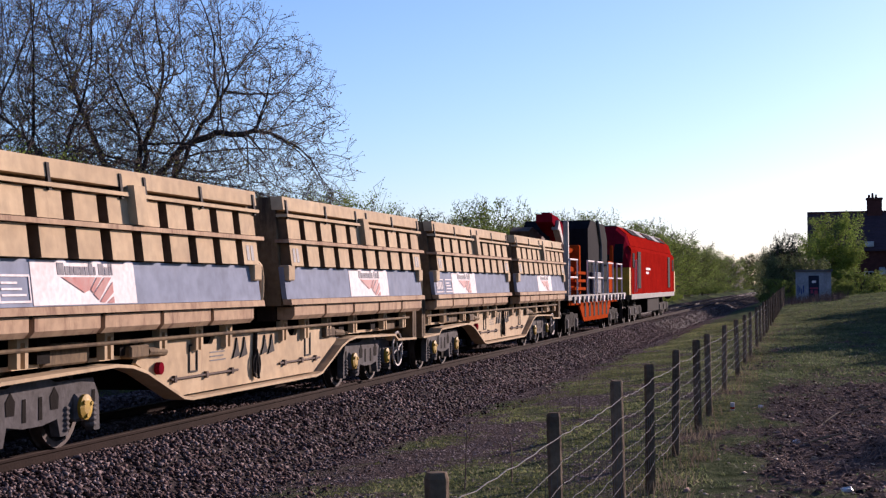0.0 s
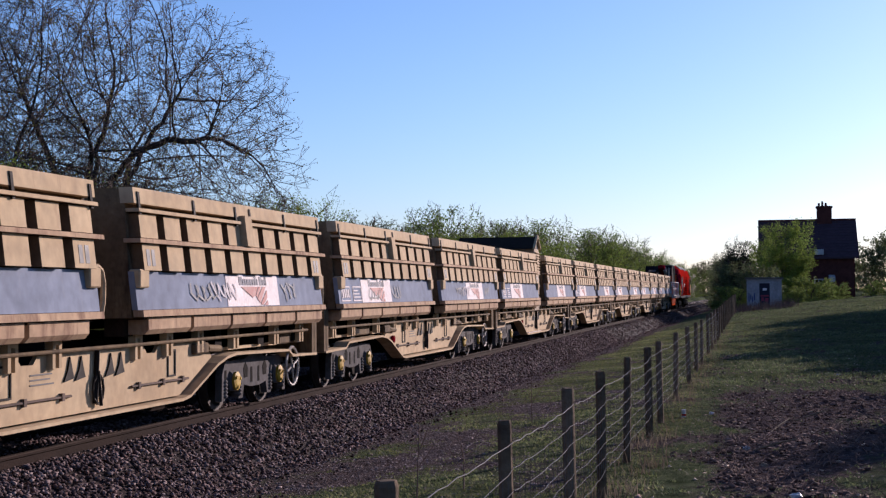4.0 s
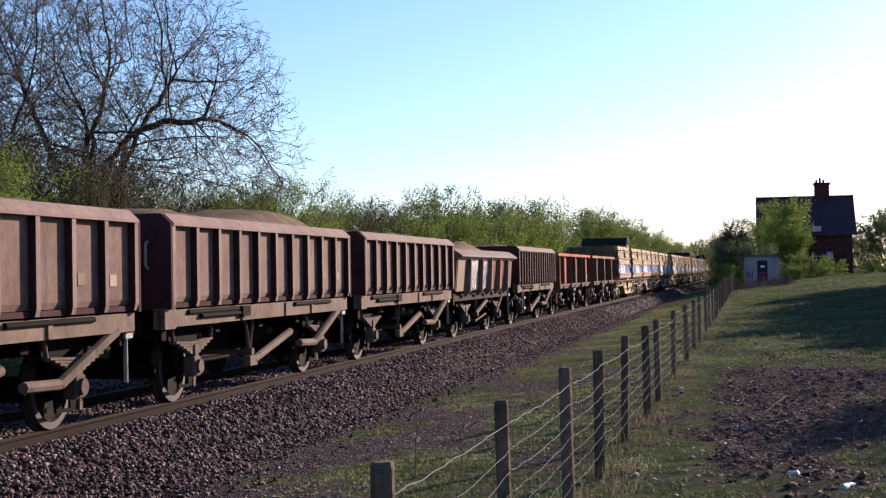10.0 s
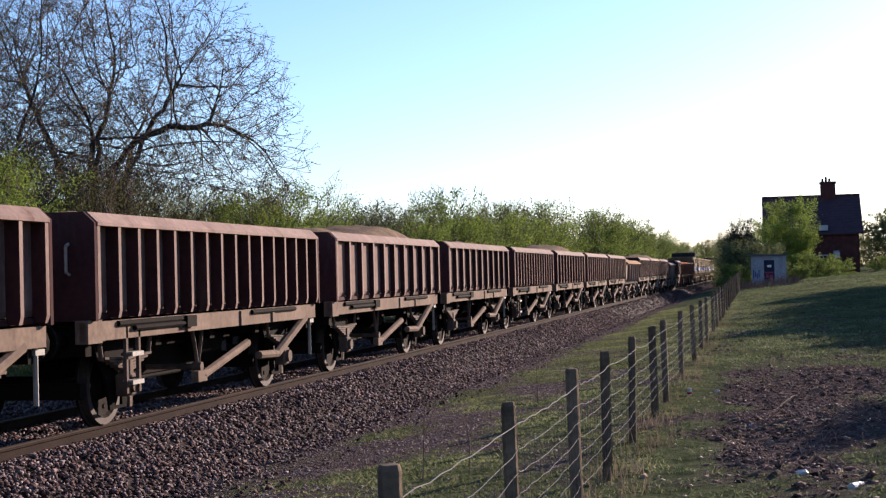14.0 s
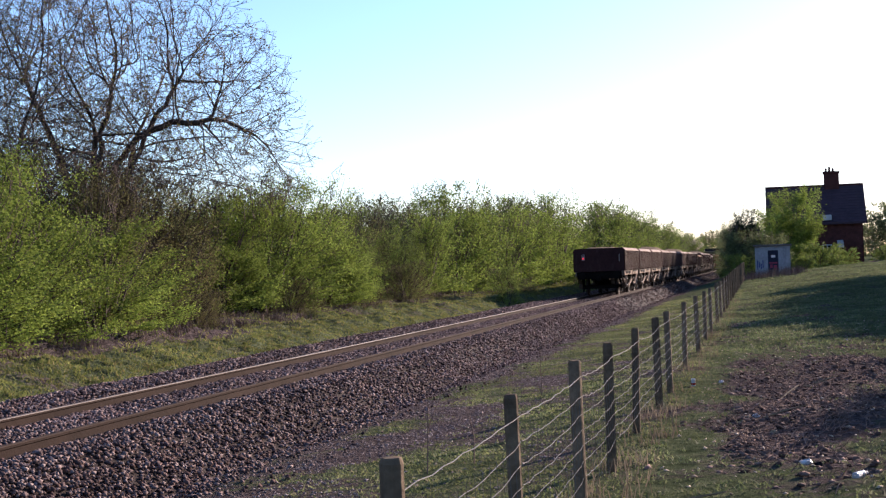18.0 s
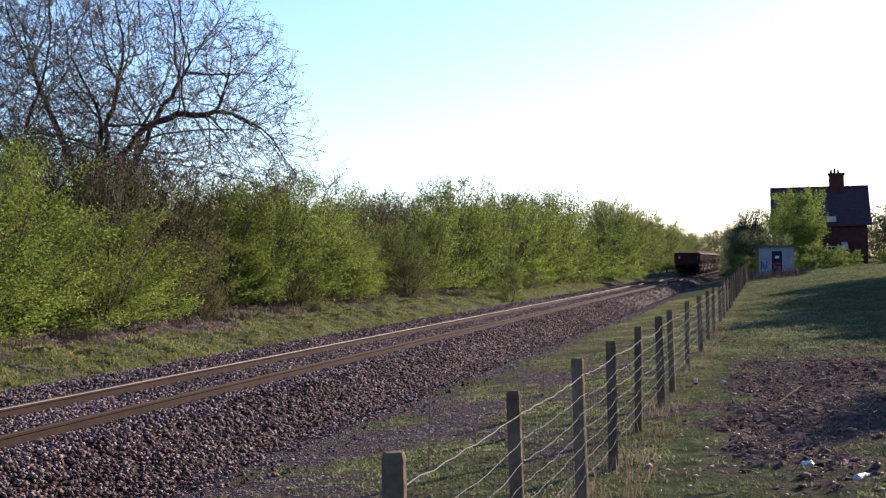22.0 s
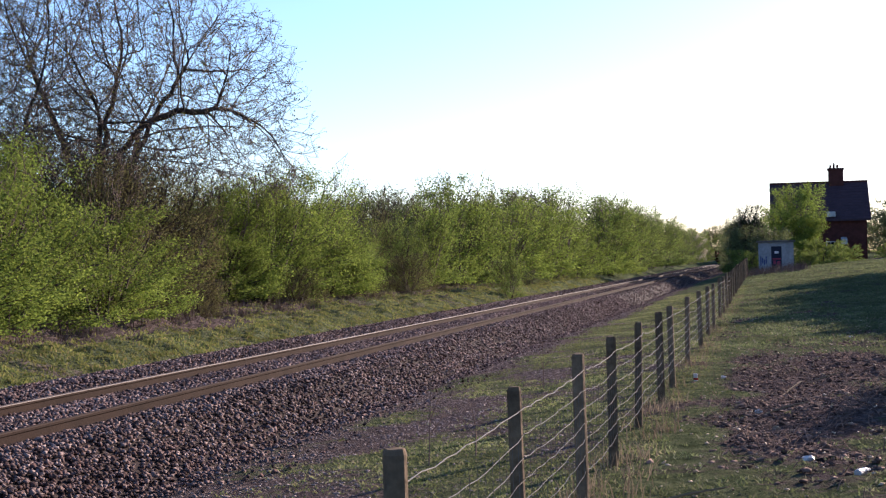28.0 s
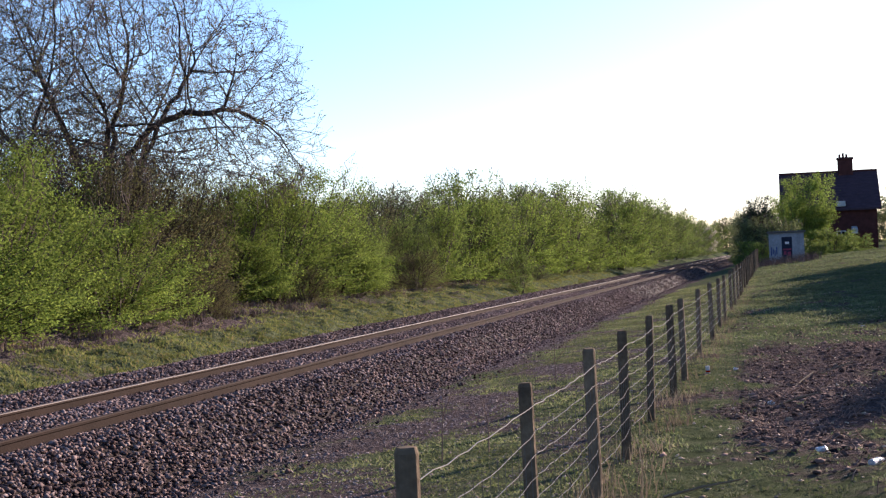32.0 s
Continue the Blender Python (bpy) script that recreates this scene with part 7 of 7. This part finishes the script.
        def valve(bm):
            box(bm, 1.0, 1.22, -0.35, 0.1, 0.86, 1.0, 0.02)
            rod(bm, (1.18, 0.1, 0.92), (1.18, 0.55, 0.90), 0.05, 8)
            box(bm, 1.05, 1.20, -0.5, 0.45, 1.02, 1.06)
        piece("tipping_ram", "valve", valve, M_CREAM_DIRTY_SHADE, w, (0, -3.35, 0))
        piece("tipping_ram", "valve", valve, M_CREAM_DIRTY_SHADE, w, (0, 3.1, 0))
        for y in (-4.9, 6.8):
            piece("air_tank", "tanks", tanks, M_CREAM_DIRTY_SHADE, w, (0, y, 0))

        def lamp(bm):
            rod(bm, (1.16, 0, 0), (1.22, 0, 0), 0.07, 10)
        piece("red_reflector", "reflector", lamp, M_MAGENTA, w, (0, -2.95, 0.72), label="dull red round fitting")

        def note(bm):
            box(bm, 1.152, 1.156, 0, 0.5, 0, 0.015)
            box(bm, 1.152, 1.156, 0, 0.42, 0.05, 0.065)
            box(bm, 1.152, 1.156, 0, 0.46, 0.10, 0.115)
        piece("data_mark", "note", note, M_GREY, w, (0, -1.45, 0.72))

    def endplate(bm):
        box(bm, -1.25, 1.25, -0.05, 0.05, 0.70, 1.36, 0.01)
        box(bm, 1.05, 1.25, -0.12, 0.12, 0.66, 1.36)
        box(bm, -1.25, -1.05, -0.12, 0.12, 0.66, 1.36)
    piece("headstock", "headstock", endplate, M_CREAM_DIRTY_SHADE, root, (0, -7.68, 0))
    piece("headstock", "headstock", endplate, M_CREAM_DIRTY_SHADE, root, (0, 7.68, 0), 180)
    if generator:
        def tower(bm):
            box(bm, -1.2, 1.24, -0.48, 0.48, 1.05, 3.02, 0.01)

        def roof(bm):
            slab(bm, [(-0.62, 3.02), (0.62, 3.02), (0.05, 3.42), (-0.05, 3.42)], -1.28, 1.22)

        def verge(bm):
            for s in (-1, 1):
                slab(bm, [(s * 0.64, 3.0), (s * 0.64, 3.06), (0.0, 3.48), (0.0, 3.42)], 1.225, 1.30)
        tw = piece("generator_tower", "gen_tower", tower, M_CREAM_PANEL, root, (0, -0.20, 0), label="buff louvred generator housing")
        rf = piece("tower_roof", "gen_roof", roof, M_SEAM, tw, label="dark gabled tower roof")
        piece("tower_verge", "gen_verge", verge, M_CREAM, tw)

        def louvre(bm):
            slab(bm, [(1.24, 0.0), (1.30, -0.03), (1.31, -0.02), (1.24, 0.045)], -0.38, 0.38, "y")
        for i in range(9):
            piece("louvre", "louvre", louvre, M_CREAM, tw, (0, 0, 2.22 + 0.085 * i))

        def doors(bm):
            box(bm, 1.242, 1.262, -0.40, 0.40, 1.55, 2.08, 0.008)
            box(bm, 1.242, 1.262, -0.40, 0.40, 1.12, 1.50, 0.008)
            for z in (1.8, 1.3):
                box(bm, 1.262, 1.30, 0.2, 0.32, z, z + 0.05)
        piece("tower_door", "gen_doors", doors, M_CREAM_PANEL, tw)

        def light(bm):
            box(bm, 1.15, 1.17, -1.6, 1.2, 0.30, 0.36)
        piece("lower_strip", "gen_strip", light, M_WHITE, root, label="white strip along the frame edge")
    bogie(root, -5.45, 0.42, 1.85, M_BOGIE)
    bogie(root, 5.40, 0.42, 1.85, M_BOGIE, wheel_brake=True)
    buffers(root, -7.7, 7.7)
    return root


def machine_wagon():
    """Flat wagon with a dark machine cab, orange gear, handrails and a red crane head."""
    root = thing("machine_wagon", "orange framed wagon carrying a dark crane machine", "wagon", "spoil train")
    L = 7.1

    def deck(bm):
        box(bm, -1.3, 1.3, -L, L, 1.14, 1.30, 0.01)
    d = piece("deck", "mw_deck", deck, M_GREY, root)

    def lash(bm):
        box(bm, 1.30, 1.36, -0.1, 0.1, 1.05, 1.26)
    for i in range(14):
        piece("lashing_bracket", "mw_lash", lash, M_WHITE if i % 2 else M_GREY, d, (0, -6.2 + 0.95 * i, 0))

    def belly(bm):
        slab(bm, [(-5.9, 1.12), (5.9, 1.12), (5.9, 0.98), (3.9, 0.98), (2.9, 0.42), (-2.9, 0.42), (-3.9, 0.98), (-5.9, 0.98)], 1.08, 1.13)
        slab(bm, [(-5.9, 1.12), (5.9, 1.12), (5.9, 0.98), (3.9, 0.98), (2.9, 0.42), (-2.9, 0.42), (-3.9, 0.98), (-5.9, 0.98)], -1.13, -1.08)
    f = piece("side_frame", "mw_belly", belly, M_ORANGE_NEW, root, label="bright orange trussed side frame")

    # no real gap: a dark plate paints the shade of a truss opening
    def gap(bm):
        box(bm, 1.131, 1.14, -0.17, 0.17, 0.56, 1.02)
    for i in range(6):
        piece("frame_opening", "mw_gap", gap, M_UNDER, f, (0, -2.6 + 1.04 * i, 0))

    def core(bm):
        box(bm, -1.0, 1.0, -3.0, 3.0, 0.5, 1.12)
        box(bm, -0.4, 0.4, -6.9, 6.9, 0.8, 1.12)
    piece("underframe", "mw_core", core, M_UNDER, root)

    def cab(bm):
        slab(bm, [(-1.6, 1.30), (3.2, 1.30), (3.2, 3.25), (2.5, 3.78), (-0.9, 3.82), (-1.6, 3.5)], -1.15, 1.1)
    c = piece("cab", "mw_cab", cab, M_DARK, root, label="dark machine cab")

    def brace(bm):
        pipe(bm, [(1.14, 1.2, 1.32), (1.14, 1.2, 3.0), (1.14, 0.4, 3.86)], 0.05, 6)
    piece("cab_brace", "mw_brace", brace, M_GREY, c)

    def box2(bm):
        box(bm, 0.6, 1.2, -1.2, 0.9, 1.30, 2.05, 0.03)
    piece("tool_locker", "mw_locker", box2, M_NAVY, root, label="dark blue locker")

    def gear(bm):
        box(bm, 0.2, 1.0, -5.4, -3.6, 1.30, 2.2, 0.04)
        box(bm, 0.5, 1.1, -5.9, -5.6, 1.30, 2.75, 0.04)
        box(bm, 0.6, 1.15, -3.9, -3.6, 1.30, 2.9, 0.04)
        rod(bm, (0.6, -4.6, 2.2), (0.6, -4.4, 2.9), 0.16, 10)
        rod(bm, (0.9, -5.6, 2.6), (0.9, -3.8, 2.75), 0.09, 8)
        for z in (1.45, 1.7, 1.95):
            box(bm, 1.0, 1.22, -5.2, -3.0, z, z + 0.09)

    def gear_front(bm):
        box(bm, 0.4, 1.1, 3.6, 5.0, 1.30, 2.5, 0.04)
        rod(bm, (1.05, 4.8, 1.3), (1.05, 4.8, 3.1), 0.07, 8)
    piece("orange_gear", "mw_gear_front", gear_front, M_ORANGE_NEW, root, label="orange hydraulic gear")
    piece("orange_gear", "mw_gear", gear, M_ORANGE_NEW, root, label="orange hydraulic gear")

    def mast(bm):
        box(bm, 1.05, 1.2, -6.45, -6.25, 1.30, 3.55, 0.02)
        slab(bm, [(-6.5, 3.3), (-6.25, 3.3), (-5.1, 2.6), (-5.1, 2.75), (-6.2, 3.6)], 0.7, 0.9)
    piece("mast", "mw_mast", mast, M_HOSE, root, label="pale upright mast")

    def head(bm):
        slab(bm, [(-6.9, 3.52), (-6.1, 3.32), (-4.9, 3.16), (-4.3, 3.30), (-5.2, 3.58), (-5.9, 3.70), (-6.9, 3.76)], 0.30, 0.80)
        box(bm, 0.42, 0.68, -6.6, -6.2, 3.72, 3.82)
        rod(bm, (0.55, -5.6, 3.5), (0.55, -5.2, 3.75), 0.05, 6)
        slab(bm, [(-5.0, 3.2), (-4.5, 3.3), (-3.9, 2.9), (-4.1, 2.8)], 0.35, 0.7)
    piece("crane_head", "mw_head", head, M_MAGENTA, root, label="dark red crane head")

    def arm(bm):
        slab(bm, [(-7.0, 3.25), (-6.6, 2.9), (-4.2, 2.7), (-4.2, 3.1), (-6.4, 3.4)], -0.5, 0.1)
        slab(bm, [(-4.6, 1.3), (-3.8, 1.3), (-3.9, 3.0), (-4.5, 3.0)], -0.6, 0.2)
    piece("crane_arm", "mw_arm", arm, M_PIPE, root)

    def rail(bm):
        for z in (1.85, 2.4):
            rod(bm, (1.24, -0.75, z), (1.24, 0.75, z), 0.03, 6)
        for y in (-0.75, 0.75):
            rod(bm, (1.24, y, 1.3), (1.24, y, 2.42), 0.03, 6)
    for y in (-5.7, -2.0, 0.2, 3.0, 5.6):
        piece("handrail", "mw_rail", rail, M_WHITE, root, (0, y, 0), label="white safety handrail")
    bogie(root, -5.0, 0.42, 1.8, M_UNDER, dots=False)
    bogie(root, 5.0, 0.42, 1.8, M_UNDER, dots=False)
    buffers(root, -L, L)
    return root


def locomotive():
    root = thing("diesel_locomotive", "red diesel locomotive with yellow end and grey roof", "locomotive", "spoil train")
    L, HW = 10.4, 1.32

    def body(bm):
        prof = [(-HW, 1.22), (HW, 1.22), (HW, 3.05), (HW - 0.10, 3.20), (-HW + 0.10, 3.20), (-HW, 3.05)]
        slab(bm, prof, -L + 0.7, L - 0.7, "y")
    b = piece("body", "loco_body", body, M_RED, root)

    def roof(bm):
        slab(bm, [(-HW + 0.08, 3.203), (HW - 0.08, 3.203), (HW - 0.24, 3.68), (HW - 0.62, 4.0), (-HW + 0.62, 4.0), (-HW + 0.24, 3.68)], -L + 1.1, L - 1.1, "y")
    rf = piece("roof", "loco_roof", roof, M_RED, root)

    def ridge(bm):
        box(bm, -HW + 0.64, HW - 0.64, -L + 1.15, L - 1.15, 4.003, 4.05, 0.01)
        for k in range(5):
            rod(bm, (0, -7 + 3.5 * k, 4.05), (0, -7 + 3.5 * k, 4.12), 0.42, 14)
    piece("roof_walk", "loco_ridge", ridge, M_GREY, rf, label="grey roof panels and fan covers")

    def grille(bm):
        for s in (-1, 1):
            vs = [(s * (HW - 0.28), 3.70), (s * (HW - 0.60), 3.975), (s * (HW - 0.58), 4.01), (s * (HW - 0.23), 3.72)]
            slab(bm, vs, -1.2, 1.2, "y")
    for y in (-6.2, -3.2, 0.2, 3.4, 6.4):
        piece("roof_grille", "loco_grille", grille, M_GREY if y in (-3.2, 3.4) else M_DARK, rf, (0, y, 0), label="roof vent panel")

    def cab(bm):
        rings = []
        for y, top, w in ((-L, 2.45, HW - 0.06), (-L + 0.32, 3.42, HW - 0.03), (-L + 0.7, 3.84, HW - 0.01), (-L + 1.12, 3.99, HW)):
            prof = [(w, 1.22), (w, top - 0.95), (w - 0.10, top - 0.76), (w - 0.24, top - 0.32), (w - 0.62, top)]
            prof = prof + [(-x, z) for x, z in prof[::-1]]
            rings.append([bm.verts.new((x, y, z)) for x, z in prof])
        n = len(rings[0])
        for p, q in zip(rings, rings[1:]):
            for i in range(n):
                bm.faces.new((p[i], p[(i + 1) % n], q[(i + 1) % n], q[i]))
        bm.faces.new(rings[0])
        bm.faces.new(rings[-1][::-1])
    piece("cab", "loco_cab", cab, M_MAGENTA, root, label="dark red cab front")
    piece("cab", "loco_cab", cab, M_MAGENTA, root, turn=180)

    def nose(bm):
        slab(bm, [(-L - 0.04, 1.2), (-L + 0.5, 1.2), (-L + 0.5, 2.3), (-L + 0.0, 2.3)], -HW + 0.005, HW - 0.005)
    piece("nose_panel", "loco_nose", nose, M_YELLOW, root, label="yellow warning panel")
    piece("nose_panel", "loco_nose", nose, M_YELLOW, root, turn=180)

    def screen(bm):
        for a, b in ((-1.05, -0.1), (0.1, 1.05)):
            vs = [(a, -L + 0.03, 2.5), (b, -L + 0.03, 2.5), (b, -L + 0.30, 3.25), (a, -L + 0.30, 3.25)]
            q = [bm.verts.new(v) for v in vs]
            w = [bm.verts.new((v[0], v[1] - 0.02, v[2] + 0.01)) for v in vs]
            bm.faces.new(q)
            bm.faces.new(w[::-1])
            for i in range(4):
                bm.faces.new((q[i], q[(i + 1) % 4], w[(i + 1) % 4], w[i]))
    piece("windscreen", "loco_screen", screen, M_DARK, root)
    piece("windscreen", "loco_screen", screen, M_DARK, root, turn=180)

    def door(bm):
        box(bm, HW + 0.002, HW + 0.03, -0.55, 0.55, 1.45, 3.0)
    for y in (-7.0, 6.6):
        piece("cab_door", "loco_door", door, M_UNDER, root, (0, y, 0), label="dark recessed grille door")
    for y in (-9.0, 9.0):
        def win(bm):
            box(bm, HW + 0.002, HW + 0.02, -0.35, 0.35, 2.3, 2.9)
        piece("cab_window", "loco_win", win, M_DARK, root, (0, y, 0))

    def emblem(bm):
        box(bm, HW + 0.002, HW + 0.006, -0.9, 0.9, 2.25, 2.35)
        box(bm, HW + 0.002, HW + 0.006, -0.9, 0.2, 2.08, 2.18)
    piece("lettering", "loco_marks", emblem, M_WHITE, root, (0, -3.3, 0))

    def skirt(bm):
        box(bm, -HW - 0.01, HW + 0.01, -L + 0.6, L - 0.6, 1.0, 1.218, 0.01)
    piece("skirt", "loco_skirt", skirt, M_GREY, root, label="dirty grey sole plate")

    def tank(bm):
        box(bm, -1.2, 1.2, -2.6, 2.6, 0.35, 1.0, 0.05)
    piece("fuel_tank", "loco_tank", tank, M_UNDER, root)
    for y in (-6.4, 6.4):
        bogie(root, y, 0.50, 3.9, M_UNDER, dots=False, axles=3)

    def hand(bm):
        pipe(bm, [(0, 0, 1.3), (0.05, 0, 1.35), (0.05, 0, 2.6), (0, 0, 2.65)], 0.02, 5)
    for y in (-L + 1.55, -L + 2.3):
        piece("handrail", "loco_hand", hand, M_WHITE, root, (HW, y, 0))
    buffers(root, -L, L)
    return root


# ---- the train as it passes: the place of each vehicle's middle along the line at 0 s ----
SPEED = 19.22
VEHICLES = []


def stand(root, y):
    root.matrix_basis = pose(TRACK_X, y, 0)
    VEHICLES.append((root, y))
    return root


stand(locomotive(), 68.65)
stand(machine_wagon(), 50.0)
grey_tipper = stand(tipper_wagon(M_BLUE_GREY), 33.85)
for i in range(1, 4):
    y = 33.85 - 16.02 * i
    stand(copy_thing(grey_tipper, pose(TRACK_X, y, 0)), y)
stand(tipper_wagon(M_BLUE_GREY, True), 33.85 - 16.02 * 4)
for i in (5, 6):
    y = 33.85 - 16.02 * i
    scrawled = stand(copy_thing(grey_tipper, pose(TRACK_X, y, 0)), y)
    scrawled["label"] = "cream bogie tipper wagon with spray-painted grey blue band"
    k = 10 * i
    scrawl("spray_paint", scrawled, 2.1, 2.9, 1.52, 1.78, 4, 0.016, M_GREY, k, "dark scribbled tag")
    scrawl("spray_paint", scrawled, 2.85, 3.65, 1.52, 1.80, 4, 0.018, M_GRAFF, k + 1, "white scribbled tag")
    scrawl("spray_paint", scrawled, 5.6, 6.2, 1.50, 1.80, 3, 0.016, M_GREY, k + 2, "dark scribbled tag")
    scrawl("spray_paint", scrawled, -5.6, -4.9, 1.48, 1.70, 4, 0.016, M_GREY, k + 3, "dark scribbled tag")
    scrawl("spray_paint", scrawled, -3.9, -3.3, 1.50, 1.80, 3, 0.018, M_GREY, k + 4, "dark scribbled tag")
blue_tipper = stand(tipper_wagon(M_BLUE), 33.85 - 16.02 * 7)
stand(copy_thing(blue_tipper, pose(TRACK_X, 33.85 - 16.02 * 8, 0)), 33.85 - 16.02 * 8)
stand(tipper_wagon(M_BLUE, True), 33.85 - 16.02 * 9)
stand(door_wagon((M_PEEL, M_PEEL, M_OCHRE, M_PEEL), "three-door wagon in faded buff and rust"), -124.4)
stand(door_wagon((M_ORANGE, M_ORANGE, M_BROWN, M_ORANGE), "three-door wagon in rusty orange with one brown door"), -135.55)
wide = "rusty maroon two-axle box wagon heaped with spoil"
close = "rusty maroon box wagon with closely spaced ribs"
close_wagon = stand(box_wagon(16, M_MAROON, 3, 0.15, close), -145.3)
stand(chamfered_wagon((M_RIB, M_OCHRE, M_PANEL, M_PANEL, M_ORANGE_RUST, M_ORANGE_RUST, M_PANEL), 5, "brown spoil wagon with graffiti on its panels", True), -154.4)
wide_wagon = stand(box_wagon(11, M_MAROON, 8, 0.2, wide), -162.9)
tall_load = stand(box_wagon(11, M_MAROON, 12, 0.38, "maroon box wagon with a high heap of spoil"), -171.8)
stand(copy_thing(wide_wagon, pose(TRACK_X, -180.65, 0)), -180.65)
stand(chamfered_wagon((M_CAP, M_PEEL_PALE, M_OCHRE, M_PEEL_PALE, M_OCHRE, M_PEEL_PALE, M_OCHRE), 6, "dusty ochre two-axle spoil wagon"), -189.1)
for base, y in ((wide_wagon, -197.5), (wide_wagon, -206.4), (tall_load, -215.3), (close_wagon, -224.2), (wide_wagon, -233.1), (tall_load, -242.0), (close_wagon, -250.9), (close_wagon, -259.8)):
    last = stand(copy_thing(base, pose(TRACK_X, y, 0)), y)
    if y == -215.3:
        # white strokes sprayed on two of its panels
        bm = bmesh.new()
        for a, b in (((1.62, 1.62), (1.80, 2.16)), ((1.80, 2.16), (1.90, 1.70)), ((1.66, 1.86), (1.86, 1.90)), ((2.42, 1.62), (2.56, 1.90))):
            dy, dz = b[0] - a[0], b[1] - a[1]
            d = math.hypot(dy, dz)
            oy, oz = -dz / d * 0.045, dy / d * 0.045
            bm.faces.new([bm.verts.new((1.2345, q[0] + s * oy, q[1] + s * oz)) for q, s in ((a, -1), (b, -1), (b, 1), (a, 1))])
        part("spray_paint", bm, M_GRAFF, last, "white sprayed strokes")["kind"] = "stuff"
stand(box_wagon(16, M_MAROON, 15, 0.14, "last maroon box wagon with a tail lamp", True), -268.75)


# ---- movement: the train runs away up the line at a steady pace, and its wheels turn ----
def motions():
    bpy.context.view_layer.update()
    for root, y in VEHICLES:
        walk(root, [(2.0 * k, pose(TRACK_X, y + SPEED * 2.0 * k, 0)) for k in range(17)])
        for ob in root.children_recursive:
            if not ob.name.startswith("wheelset"):
                continue
            at = ob.location.copy()
            r = at.z
            along = y + at.y + (ob.parent.location.y if ob.parent is not root else 0)
            first, last = max((9.0 - along) / SPEED, 0.0), min((46.0 - along) / SPEED, 32.0)
            if last <= first:
                continue
            n0, n1 = math.ceil(first * FPS), math.floor(last * FPS)
            rows = [(n / FPS, pose(*at, -math.degrees((n - n0) / FPS * SPEED / r) % 360)) for n in range(n0, n1 + 1)]
            if n0 > 0:
                rows.insert(0, (0.0, rows[0][1]))
            if n1 < 32 * FPS:
                rows.append((32.0, rows[-1][1]))
            walk(ob, rows)


motions()
